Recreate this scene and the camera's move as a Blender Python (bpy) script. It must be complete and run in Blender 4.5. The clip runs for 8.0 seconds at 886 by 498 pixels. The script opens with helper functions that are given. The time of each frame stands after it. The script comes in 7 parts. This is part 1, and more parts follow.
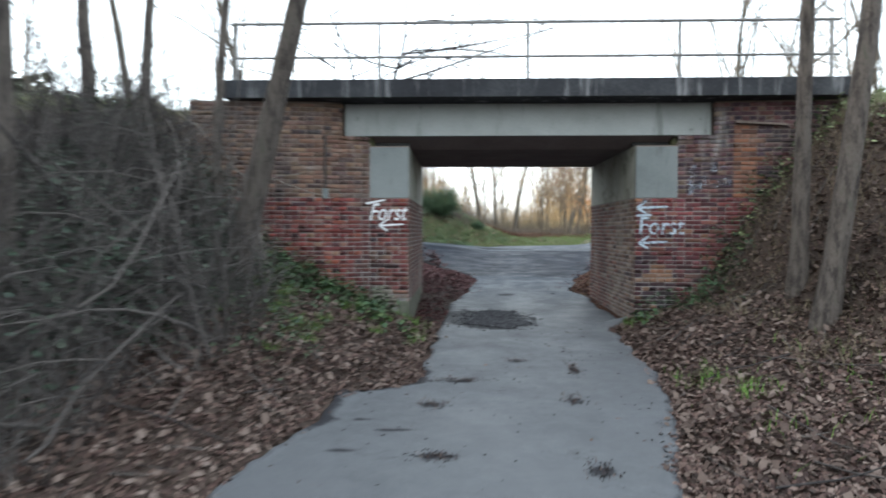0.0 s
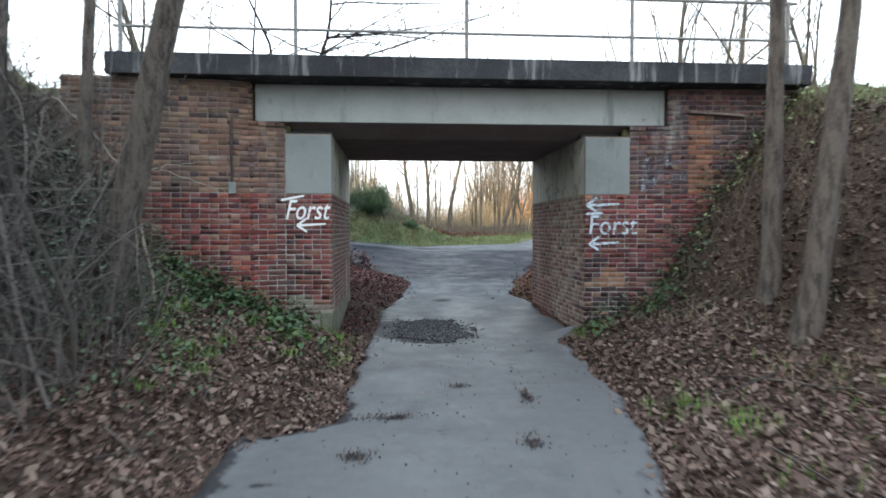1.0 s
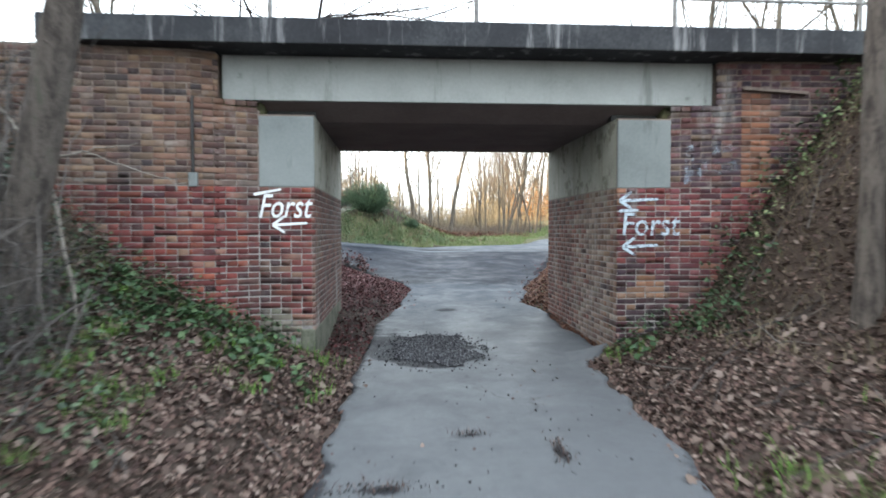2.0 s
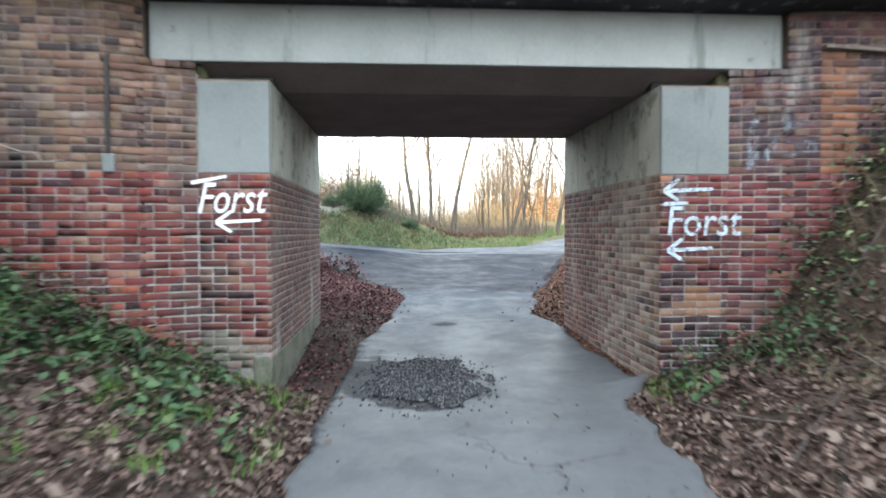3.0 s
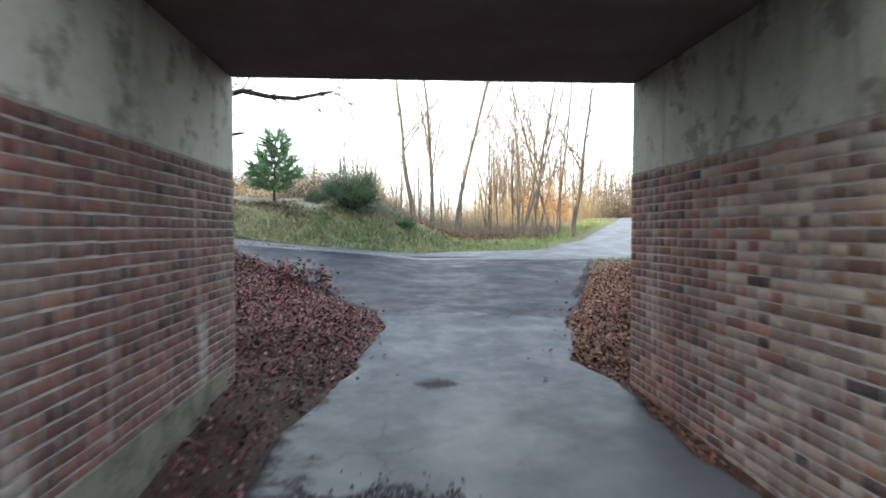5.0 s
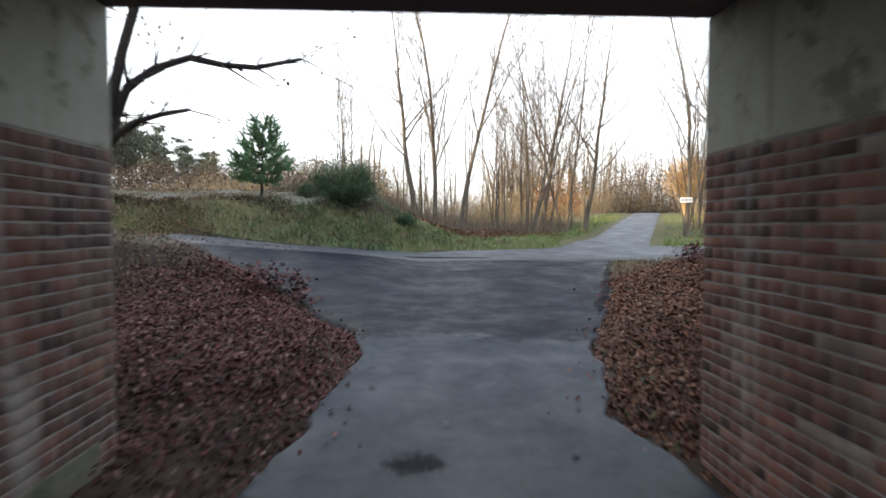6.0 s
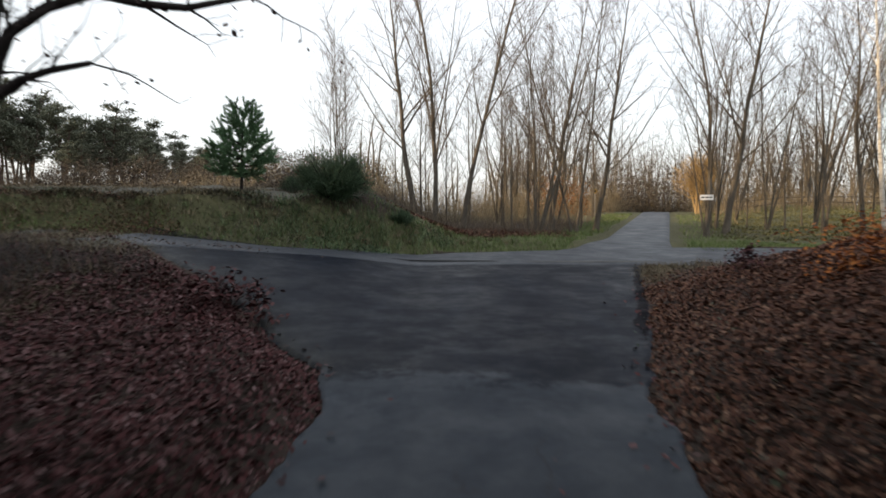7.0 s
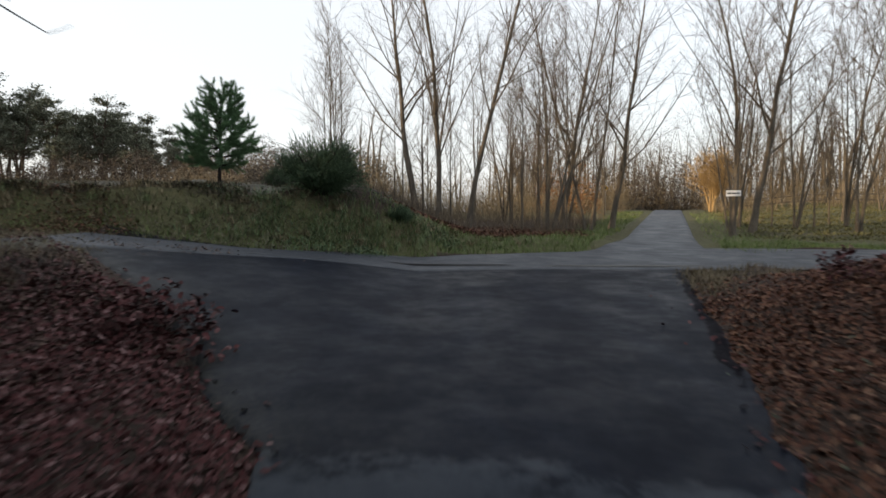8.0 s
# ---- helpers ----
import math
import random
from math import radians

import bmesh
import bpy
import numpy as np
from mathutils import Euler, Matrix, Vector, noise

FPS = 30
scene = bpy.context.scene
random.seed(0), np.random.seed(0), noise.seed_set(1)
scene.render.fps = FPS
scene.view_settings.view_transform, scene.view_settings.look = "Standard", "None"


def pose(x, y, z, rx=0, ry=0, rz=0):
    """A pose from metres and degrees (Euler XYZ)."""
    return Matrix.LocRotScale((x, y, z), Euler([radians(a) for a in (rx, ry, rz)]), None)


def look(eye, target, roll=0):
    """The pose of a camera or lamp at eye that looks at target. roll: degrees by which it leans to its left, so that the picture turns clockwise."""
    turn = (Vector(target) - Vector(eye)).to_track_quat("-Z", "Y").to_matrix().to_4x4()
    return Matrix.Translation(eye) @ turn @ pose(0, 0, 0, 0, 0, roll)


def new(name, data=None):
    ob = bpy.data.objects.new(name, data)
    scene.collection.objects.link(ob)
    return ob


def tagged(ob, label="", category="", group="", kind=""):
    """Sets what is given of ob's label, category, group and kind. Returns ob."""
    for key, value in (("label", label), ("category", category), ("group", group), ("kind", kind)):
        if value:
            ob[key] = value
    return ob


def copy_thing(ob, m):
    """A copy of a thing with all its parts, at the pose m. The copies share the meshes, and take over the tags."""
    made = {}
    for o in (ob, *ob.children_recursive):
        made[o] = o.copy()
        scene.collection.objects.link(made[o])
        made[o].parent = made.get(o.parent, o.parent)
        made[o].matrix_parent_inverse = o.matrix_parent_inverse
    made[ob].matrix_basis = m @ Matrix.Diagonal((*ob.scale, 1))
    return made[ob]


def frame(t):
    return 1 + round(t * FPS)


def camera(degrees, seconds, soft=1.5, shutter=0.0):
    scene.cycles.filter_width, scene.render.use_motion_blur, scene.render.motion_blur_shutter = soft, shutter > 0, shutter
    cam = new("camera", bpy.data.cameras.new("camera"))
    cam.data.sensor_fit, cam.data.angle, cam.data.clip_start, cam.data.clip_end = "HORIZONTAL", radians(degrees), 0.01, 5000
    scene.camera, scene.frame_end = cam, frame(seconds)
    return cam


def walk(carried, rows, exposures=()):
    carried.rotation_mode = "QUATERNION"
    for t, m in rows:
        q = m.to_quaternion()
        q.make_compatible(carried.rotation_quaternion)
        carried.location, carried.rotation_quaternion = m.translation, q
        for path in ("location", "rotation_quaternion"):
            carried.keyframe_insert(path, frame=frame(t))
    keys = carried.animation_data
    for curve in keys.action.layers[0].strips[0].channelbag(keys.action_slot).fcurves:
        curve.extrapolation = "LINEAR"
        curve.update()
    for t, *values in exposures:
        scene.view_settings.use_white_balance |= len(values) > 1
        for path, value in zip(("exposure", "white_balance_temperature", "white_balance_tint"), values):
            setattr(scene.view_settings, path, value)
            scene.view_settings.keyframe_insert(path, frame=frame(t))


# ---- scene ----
cam = camera(72.0, 8.0, soft=1.65, shutter=1.0)
PATH = [
    (0, (-0.024, -0.643, 1.181), (-0.089, 1.355, 1.123), 0.1),
    (0.5, (-0.017, -0.08, 1.191), (0.067, 1.917, 1.132), -0.0),
    (1, (-0.009, 0.542, 1.21), (0.146, 2.535, 1.147), -0.1),
    (1.5, (0.005, 1.226, 1.221), (0.158, 3.219, 1.156), -0.1),
    (3, (0.272, 3.585, 1.19), (0.411, 5.58, 1.131), -0.2),
    (3.5, (0.358, 4.43, 1.181), (0.496, 6.424, 1.123), -0.2),
    (4, (0.435, 5.298, 1.181), (0.575, 7.293, 1.125), -0.2),
    (4.5, (0.512, 6.175, 1.18), (0.647, 8.17, 1.126), -0.1),
    (6, (0.9, 8.844, 1.28), (0.998, 10.84, 1.203), 0.1),
    (6.5, (0.995, 9.86, 1.267), (1.089, 11.857, 1.189), 0.1),
    (7, (1.043, 10.886, 1.262), (1.134, 12.882, 1.183), 0.2),
    (7.5, (1.062, 11.934, 1.25), (1.149, 13.931, 1.17), 0.2),
    (8, (1.073, 12.959, 1.242), (1.157, 14.955, 1.159), 0.2),
]
walk(cam, [(t, look(eye, target, roll)) for t, eye, target, roll in PATH],
     exposures=[(0, 2.80, 6250, 5), (1.5, 3.12, 6300, 5), (3.0, 3.72, 6300, 5), (3.5, 3.65, 6350, 5), (4.5, 3.52, 6350, 5), (5.8, 2.66, 6450, 10), (6.1, 2.25, 6550, 10), (6.5, 1.65, 6650, 10), (7.2, 1.25, 6750, 10), (8.0, 1.12, 6750, 10)])

# ---------------------------------------------------------------- light
SUN_AZ, SUN_EL = -100.0, 12.0          # degrees clockwise from +y, and above the horizon
world = bpy.data.worlds.new("sky")
scene.world = world
world.use_nodes = True
wn = world.node_tree.nodes
sky = wn.new("ShaderNodeTexSky")
sky.sky_type = "NISHITA"
sky.sun_disc = False
sky.sun_elevation = radians(SUN_EL)
sky.sun_rotation = radians(SUN_AZ)
sky.dust_density, sky.air_density, sky.ozone_density = 4.0, 1.0, 1.0
veil = wn.new("ShaderNodeMix")           # thin high cloud, evenly bright
veil.data_type = "RGBA"
veil.inputs[0].default_value = 0.7
veil.inputs[7].default_value = (3.6, 3.75, 3.95, 1)
world.node_tree.links.new(sky.outputs[0], veil.inputs[6])
world.node_tree.links.new(veil.outputs[2], wn["Background"].inputs[0])
wn["Background"].inputs[1].default_value = 0.15
sun = bpy.data.lights.new("sun", "SUN")
sun.energy, sun.angle, sun.color = 3.0, radians(0.6), (1.0, 0.72, 0.42)
sun_ob = new("sun", sun)
sd = Vector((math.sin(radians(SUN_AZ)) * math.cos(radians(SUN_EL)), math.cos(radians(SUN_AZ)) * math.cos(radians(SUN_EL)), math.sin(radians(SUN_EL))))
sun_ob.matrix_basis = look(sd * 60, (0, 0, 0))

# ---------------------------------------------------------------- materials


def ramp(nt, stops, x):
    """A colour ramp with even or given stops."""
    r = nt.nodes.new("ShaderNodeValToRGB")
    e = r.color_ramp.elements
    while len(e) < len(stops):
        e.new(0.5)
    for el, (p, c) in zip(e, stops):
        el.position, el.color = p, (*c, 1)
    nt.links.new(x, r.inputs[0])
    return r.outputs[0]


def noise_node(nt, coord, scale, detail=4, rough=0.6, stretch=None):
    n = nt.nodes.new("ShaderNodeTexNoise")
    n.inputs["Scale"].default_value, n.inputs["Detail"].default_value, n.inputs["Roughness"].default_value = scale, detail, rough
    if stretch:
        m = nt.nodes.new("ShaderNodeMapping")
        m.inputs["Scale"].default_value = stretch
        nt.links.new(coord, m.inputs[0])
        coord = m.outputs[0]
    nt.links.new(coord, n.inputs["Vector"])
    return n.outputs["Fac"]


def math_node(nt, op, a, b, c=None):
    n = nt.nodes.new("ShaderNodeMath")
    n.operation = op
    for i, v in enumerate((a, b, c)):
        if v is None:
            continue
        if isinstance(v, (int, float)):
            n.inputs[i].default_value = v
        else:
            nt.links.new(v, n.inputs[i])
    return n.outputs[0]


def mix(nt, fac, a, b, mode="MIX"):
    n = nt.nodes.new("ShaderNodeMix")
    n.data_type, n.blend_type = "RGBA", mode
    for sock, v in ((n.inputs[0], fac), (n.inputs[6], a), (n.inputs[7], b)):
        if isinstance(v, (int, float)):
            sock.default_value = v
        elif isinstance(v, tuple):
            sock.default_value = (*v, 1)
        else:
            nt.links.new(v, sock)
    return n.outputs[2]


def span(nt, x, lo, hi):
    """0 below lo, 1 above hi."""
    n = nt.nodes.new("ShaderNodeMapRange")
    n.interpolation_type = "SMOOTHSTEP"
    n.inputs[1].default_value, n.inputs[2].default_value = lo, hi
    nt.links.new(x, n.inputs[0])
    return n.outputs[0]


def start(name):
    m = bpy.data.materials.new(name)
    m.use_nodes = True
    nt = m.node_tree
    return m, nt, nt.nodes["Principled BSDF"], nt.nodes.new("ShaderNodeTexCoord").outputs["Object"]


def finish(nt, bsdf, colour, rough, bump=None, strength=0.3, dist=0.01, spec=0.3):
    nt.links.new(colour, bsdf.inputs["Base Color"])
    if isinstance(rough, (int, float)):
        bsdf.inputs["Roughness"].default_value = rough
    else:
        nt.links.new(rough, bsdf.inputs["Roughness"])
    bsdf.inputs["Specular IOR Level"].default_value = spec
    if bump is not None:
        b = nt.nodes.new("ShaderNodeBump")
        b.inputs["Strength"].default_value, b.inputs["Distance"].default_value = strength, dist
        nt.links.new(bump, b.inputs["Height"])
        nt.links.new(b.outputs[0], bsdf.inputs["Normal"])


def surface(name, stops, scale, rough=0.85, fine=9.0, bump=0.3, dist=0.01, vary=None, stretch=None, spec=0.15, amount=0.35):
    """A surface whose colour runs over stops by noise at two scales; vary: 'island' or 'object' adds a value by piece."""
    m, nt, bsdf, co = start(name)
    n1 = noise_node(nt, co, scale, 5, 0.6, stretch)
    n2 = noise_node(nt, co, scale * fine, 4, 0.6, stretch)
    v = math_node(nt, "MULTIPLY_ADD", n2, amount, math_node(nt, "MULTIPLY", n1, 1 - amount))
    if vary:
        r = nt.nodes.new("ShaderNodeNewGeometry").outputs["Random Per Island"] if vary == "island" else nt.nodes.new("ShaderNodeObjectInfo").outputs["Random"]
        v = math_node(nt, "MULTIPLY_ADD", r, 0.75, math_node(nt, "MULTIPLY", v, 0.25))
    col = ramp(nt, stops, v)
    finish(nt, bsdf, col, rough, n2, bump, dist, spec)
    return m


def S(*cols, lo=0.3, hi=0.7):
    n = max(1, len(cols) - 1)
    return [(lo + (hi - lo) * i / n, c) for i, c in enumerate(cols)]


def brick_material(name, vary, cols, grime, grime_at, pale=0.3, tone=1.0, burn=0.55):
    m, nt, bsdf, co = start(name)
    g = nt.nodes.new("ShaderNodeNewGeometry")
    r = g.outputs["Random Per Island"] if vary == "island" else nt.nodes.new("ShaderNodeObjectInfo").outputs["Random"]
    pos = g.outputs["Position"]
    n2 = noise_node(nt, pos, 60, 5, 0.7)
    n1 = noise_node(nt, pos, 1.7, 4, 0.6)
    n0 = noise_node(nt, pos, 9, 4, 0.65)
    n6 = noise_node(nt, pos, 0.8, 4, 0.6)
    v = math_node(nt, "ADD", r, math_node(nt, "MULTIPLY_ADD", n2, 0.22, math_node(nt, "MULTIPLY_ADD", n1, 0.6, -0.41)))
    col = ramp(nt, S(*cols, lo=0.0, hi=1.0), v)
    # every brick burnt a little lighter or darker
    burnt = math_node(nt, "MULTIPLY_ADD", math_node(nt, "FRACT", math_node(nt, "MULTIPLY", r, 37.3), 0.0), burn * tone, (0.875 - burn / 2) * tone)
    col = mix(nt, 1.0, col, burnt, "MULTIPLY")
    col = mix(nt, math_node(nt, "MULTIPLY", span(nt, n0, 0.52, 0.75), pale), col, (0.24, 0.21, 0.20))
    col = mix(nt, math_node(nt, "MULTIPLY", span(nt, n1, grime_at, grime_at + 0.25), 0.7), col, grime)
    n3 = noise_node(nt, pos, 2.6, 5, 0.65, (1.0, 1.0, 0.22))
    col = mix(nt, math_node(nt, "MULTIPLY", span(nt, n3, 0.57, 0.70), pale * 1.4), col, (0.27, 0.255, 0.24))
    n5 = noise_node(nt, pos, 1.1, 5, 0.6, (1.0, 1.0, 0.4))
    col = mix(nt, math_node(nt, "MULTIPLY", span(nt, n5, 0.52, 0.68), 0.6), col, (0.04, 0.035, 0.036))
    col = mix(nt, math_node(nt, "MULTIPLY", span(nt, n6, 0.5, 0.7), 0.35), col, (0.05, 0.045, 0.04))
    finish(nt, bsdf, col, 0.85, n2, 0.6, 0.005, 0.2)
    return m


RED = ((0.05, 0.024, 0.028), (0.13, 0.038, 0.036), (0.155, 0.042, 0.040), (0.20, 0.052, 0.043), (0.14, 0.042, 0.046), (0.25, 0.075, 0.048), (0.17, 0.06, 0.06), (0.27, 0.16, 0.11))
OCHRE = ((0.045, 0.034, 0.038), (0.11, 0.06, 0.05), (0.17, 0.095, 0.068), (0.20, 0.12, 0.085), (0.13, 0.072, 0.06), (0.21, 0.14, 0.09), (0.08, 0.05, 0.048), (0.21, 0.155, 0.125))
DIM_SOOT = ((0.0648, 0.036, 0.03168), (0.1404, 0.0675, 0.05456), (0.1782, 0.0792, 0.06336), (0.2052, 0.0954, 0.07392), (0.1242, 0.063, 0.05544), (0.2376, 0.117, 0.088), (0.1836, 0.1062, 0.08448), (0.1512, 0.0558, 0.04928))
DARK = ((0.014, 0.013, 0.018), (0.035, 0.02, 0.026), (0.06, 0.024, 0.028), (0.022, 0.019, 0.026), (0.10, 0.036, 0.038), (0.03, 0.02, 0.027), (0.05, 0.025, 0.03), (0.17, 0.10, 0.065))
ORANGE = ((0.10, 0.05, 0.038), (0.17, 0.075, 0.045), (0.20, 0.09, 0.055), (0.13, 0.065, 0.048), (0.18, 0.10, 0.068))
PURPLE = ((0.025, 0.02, 0.03), (0.075, 0.04, 0.047), (0.045, 0.032, 0.042), (0.115, 0.05, 0.053), (0.15, 0.07, 0.058), (0.09, 0.042, 0.05), (0.05, 0.035, 0.045), (0.07, 0.038, 0.048), (0.17, 0.115, 0.075))
GRIME = (0.085, 0.072, 0.066)
M_RED_P, M_RED = brick_material("red_brick_piece", "object", RED, GRIME, 0.55, 0.25, 0.82), brick_material("red_brick", "island", RED, GRIME, 0.55, 0.3, 0.8)
M_DARK_P, M_DARK = brick_material("dark_brick_piece", "object", DARK, GRIME, 0.62), brick_material("dark_brick", "island", DARK, GRIME, 0.62)
MIXED = ((0.035, 0.02, 0.026), (0.12, 0.036, 0.04), (0.15, 0.042, 0.044), (0.05, 0.026, 0.032), (0.18, 0.05, 0.046), (0.10, 0.034, 0.04), (0.14, 0.045, 0.05), (0.20, 0.10, 0.065))
M_MIX_P, M_MIX = brick_material("crimson_brick_piece", "object", MIXED, GRIME, 0.6, 0.3, 0.9), brick_material("crimson_brick", "island", MIXED, GRIME, 0.6, 0.3, 0.9)
M_OCHRE = brick_material("ochre_brick", "island", OCHRE, (0.13, 0.095, 0.085), 0.58, 0.4, 0.85)
M_PURPLE = brick_material("purplish_brick", "island", PURPLE, (0.10, 0.08, 0.08), 0.58, 0.4, 0.9)
M_ORANGE, M_ORANGE_P = brick_material("orange_brick", "island", ORANGE, (0.22, 0.12, 0.07), 0.5), brick_material("orange_brick_piece", "object", ORANGE, (0.20, 0.12, 0.075), 0.5)
M_SOOT_RED = brick_material("dull_red_brick", "island", ((0.05, 0.032, 0.03), (0.10, 0.05, 0.043), (0.135, 0.062, 0.05), (0.08, 0.045, 0.042), (0.16, 0.085, 0.062)), (0.14, 0.118, 0.10), 0.52, 0.5, 1.15, 0.35)
# soot tone, darkened further for the dim light deep in the tunnel
M_DIM_SOOT = brick_material("dim_sooty_brick", "island", DIM_SOOT, (0.13, 0.117, 0.095), 0.56, 0.35, 0.9, 0.55)
PALE = ((0.11, 0.075, 0.064), (0.19, 0.14, 0.115), (0.16, 0.105, 0.086), (0.21, 0.175, 0.145), (0.14, 0.088, 0.077), (0.23, 0.19, 0.16))
# limewash tone, lightened for the daylight on the wall's front part
M_PALE_BRICK = brick_material("lit_limewashed_brick", "island", PALE, (0.20, 0.19, 0.16), 0.5, 0.5, 1.2, 0.6)
M_MOSSY = brick_material("pale_washed_brick", "object", ((0.12, 0.06, 0.05), (0.16, 0.10, 0.085), (0.13, 0.12, 0.09), (0.19, 0.15, 0.13), (0.10, 0.10, 0.06)), (0.20, 0.20, 0.16), 0.45, 0.8, 1.0, 0.3)
def mortar_material():
    """Pale lime joints below, older brown ones in the upper courses."""
    m, nt, bsdf, co = start("lime_mortar")
    pos = nt.nodes.new("ShaderNodeNewGeometry").outputs["Position"]
    n1, n2 = noise_node(nt, pos, 1.6, 5, 0.6), noise_node(nt, pos, 35, 4, 0.6)
    v = math_node(nt, "MULTIPLY_ADD", n2, 0.45, math_node(nt, "MULTIPLY", n1, 0.55))
    pale = ramp(nt, S((0.09, 0.08, 0.075), (0.17, 0.157, 0.148), (0.25, 0.235, 0.225), (0.34, 0.325, 0.31)), v)
    old = ramp(nt, S((0.08, 0.064, 0.056), (0.155, 0.125, 0.108), (0.23, 0.19, 0.165)), v)
    sep = nt.nodes.new("ShaderNodeSeparateXYZ")
    nt.links.new(pos, sep.inputs[0])
    k = span(nt, math_node(nt, "MULTIPLY_ADD", n1, 1.2, sep.outputs[2]), 2.1, 2.6)
    finish(nt, bsdf, mix(nt, k, pale, old), 0.95, n2, 0.6, 0.006, 0.15)
    return m


M_MORTAR = mortar_material()
M_PLINTH = surface("mossy_concrete", S((0.03, 0.045, 0.022), (0.08, 0.085, 0.062), (0.14, 0.135, 0.11), (0.055, 0.072, 0.035)), 3.5, 0.9, 9, 0.4)


def concrete_material(name, low, mid, high, streak, streak_at=0.55, amount=0.75, blotch=0.62):
    """Cast concrete with rain streaks that run down."""
    m, nt, bsdf, co = start(name)
    n1 = noise_node(nt, co, 1.3, 5, 0.6)
    n2 = noise_node(nt, co, 26, 5, 0.65)
    n3 = noise_node(nt, co, 5, 5, 0.65, (1.0, 1.0, 0.12))
    n4 = noise_node(nt, co, 3.1, 6, 0.7)
    col = ramp(nt, S(low, mid, high), math_node(nt, "MULTIPLY_ADD", n2, 0.3, math_node(nt, "MULTIPLY", n1, 0.7)))
    col = mix(nt, math_node(nt, "MULTIPLY", span(nt, n3, streak_at, streak_at + 0.16), amount), col, streak)
    col = mix(nt, math_node(nt, "MULTIPLY", span(nt, n4, blotch, blotch + 0.10), 0.6), col, tuple(c * 0.6 for c in streak))
    finish(nt, bsdf, col, 0.85, n2, 0.25, 0.004)
    return m


M_BEAM = concrete_material("pale_beam_concrete", (0.20, 0.208, 0.202), (0.26, 0.27, 0.264), (0.31, 0.322, 0.316), (0.13, 0.137, 0.13), 0.56)
M_BLOCK = concrete_material("pier_concrete", (0.1161, 0.129, 0.1281), (0.1591, 0.1737, 0.172), (0.1935, 0.2081, 0.2064), (0.0731, 0.07998, 0.07568), 0.56)
M_SIDE = concrete_material("tunnel_concrete", (0.189, 0.189, 0.1665), (0.279, 0.279, 0.243), (0.351, 0.3465, 0.315), (0.117, 0.1062, 0.072), 0.50, 0.4, 0.53)
M_CAP = concrete_material("weathered_cap_concrete", (0.011, 0.011, 0.014), (0.022, 0.023, 0.027), (0.055, 0.058, 0.062), (0.19, 0.19, 0.195), 0.545)
M_SOFFIT = surface("soffit_concrete", S((0.12, 0.094, 0.09), (0.155, 0.125, 0.12), (0.19, 0.155, 0.15)), 1.6, 0.9, 12, 0.2)
def faded_material(name, c0, c1, lo, hi, most):
    """Worn paint with the brick showing through."""
    m, nt, bsdf, co = start(name)
    pos = nt.nodes.new("ShaderNodeNewGeometry").outputs["Position"]
    n1, n2 = noise_node(nt, pos, 16, 6, 0.72), noise_node(nt, pos, 60, 4, 0.6)
    finish(nt, bsdf, ramp(nt, S(c0, c1), n2), 0.8, n2, 0.2, 0.003, 0.2)
    nt.links.new(math_node(nt, "MULTIPLY", span(nt, n1, lo, hi), most), bsdf.inputs["Alpha"])
    return m


M_FADED = faded_material("faded_paint", (0.22, 0.26, 0.32), (0.38, 0.42, 0.48), 0.45, 0.75, 0.6)
M_PAINT = faded_material("white_spray_paint", (0.52, 0.53, 0.54), (0.68, 0.69, 0.70), 0.22, 0.42, 1.0)
M_PALE_PAINT = faded_material("thin_pale_spray_paint", (0.28, 0.34, 0.40), (0.52, 0.58, 0.64), 0.32, 0.55, 0.92)
M_RAIL = surface("galvanised_rail", S((0.11, 0.10, 0.10), (0.17, 0.165, 0.16), (0.22, 0.21, 0.2)), 8, 0.6, 8, 0.15)
M_CONDUIT = surface("black_conduit", S((0.02, 0.02, 0.022), (0.045, 0.042, 0.04)), 10, 0.6)
M_WHITE = surface("white_enamel", S((0.70, 0.70, 0.70), (0.80, 0.80, 0.80)), 6, 0.5, 6, 0.05)
M_YELLOW = surface("yellow_sign_paint", S((0.24, 0.15, 0.03), (0.32, 0.2, 0.04)), 6, 0.5)
M_BLACK = surface("black_paint_and_gap", S((0.02, 0.02, 0.02), (0.04, 0.04, 0.04)), 6, 0.5)
M_BARK = surface("grey_bark", S((0.022, 0.019, 0.018), (0.06, 0.051, 0.046), (0.12, 0.102, 0.09), (0.07, 0.074, 0.056), lo=0.35, hi=0.65), 5.0, 0.95, 7, 1.0, 0.03, stretch=(3, 3, 0.6))
M_BARK_TAN = surface("tan_bark", S((0.048, 0.04198, 0.03536), (0.094, 0.08192, 0.0676), (0.155, 0.1352, 0.1082)), 2.2, 0.95, 8, 0.6, 0.02, stretch=(2, 2, 0.5))
M_BARK_DARK = surface("dark_bark", S((0.016, 0.013, 0.013), (0.03, 0.025, 0.024), (0.055, 0.046, 0.042)), 3, 0.95, 8, 0.8, 0.02, stretch=(2, 2, 0.5))
M_PINEBARK = surface("pine_bark", S((0.06, 0.046, 0.038), (0.10, 0.075, 0.06), (0.15, 0.112, 0.085)), 2.2, 0.95, 8, 0.6, 0.02, stretch=(2, 2, 0.5))
M_BIRCH = surface("birch_bark", S((0.06, 0.055, 0.05), (0.42, 0.40, 0.37), (0.55, 0.53, 0.5)), 2.6, 0.8, 6, 0.4, 0.01, stretch=(1, 1, 3))
M_TWIG = surface("twig_bark", S((0.07, 0.056, 0.045), (0.13, 0.103, 0.08)), 4, 0.95, 6, 0.2)
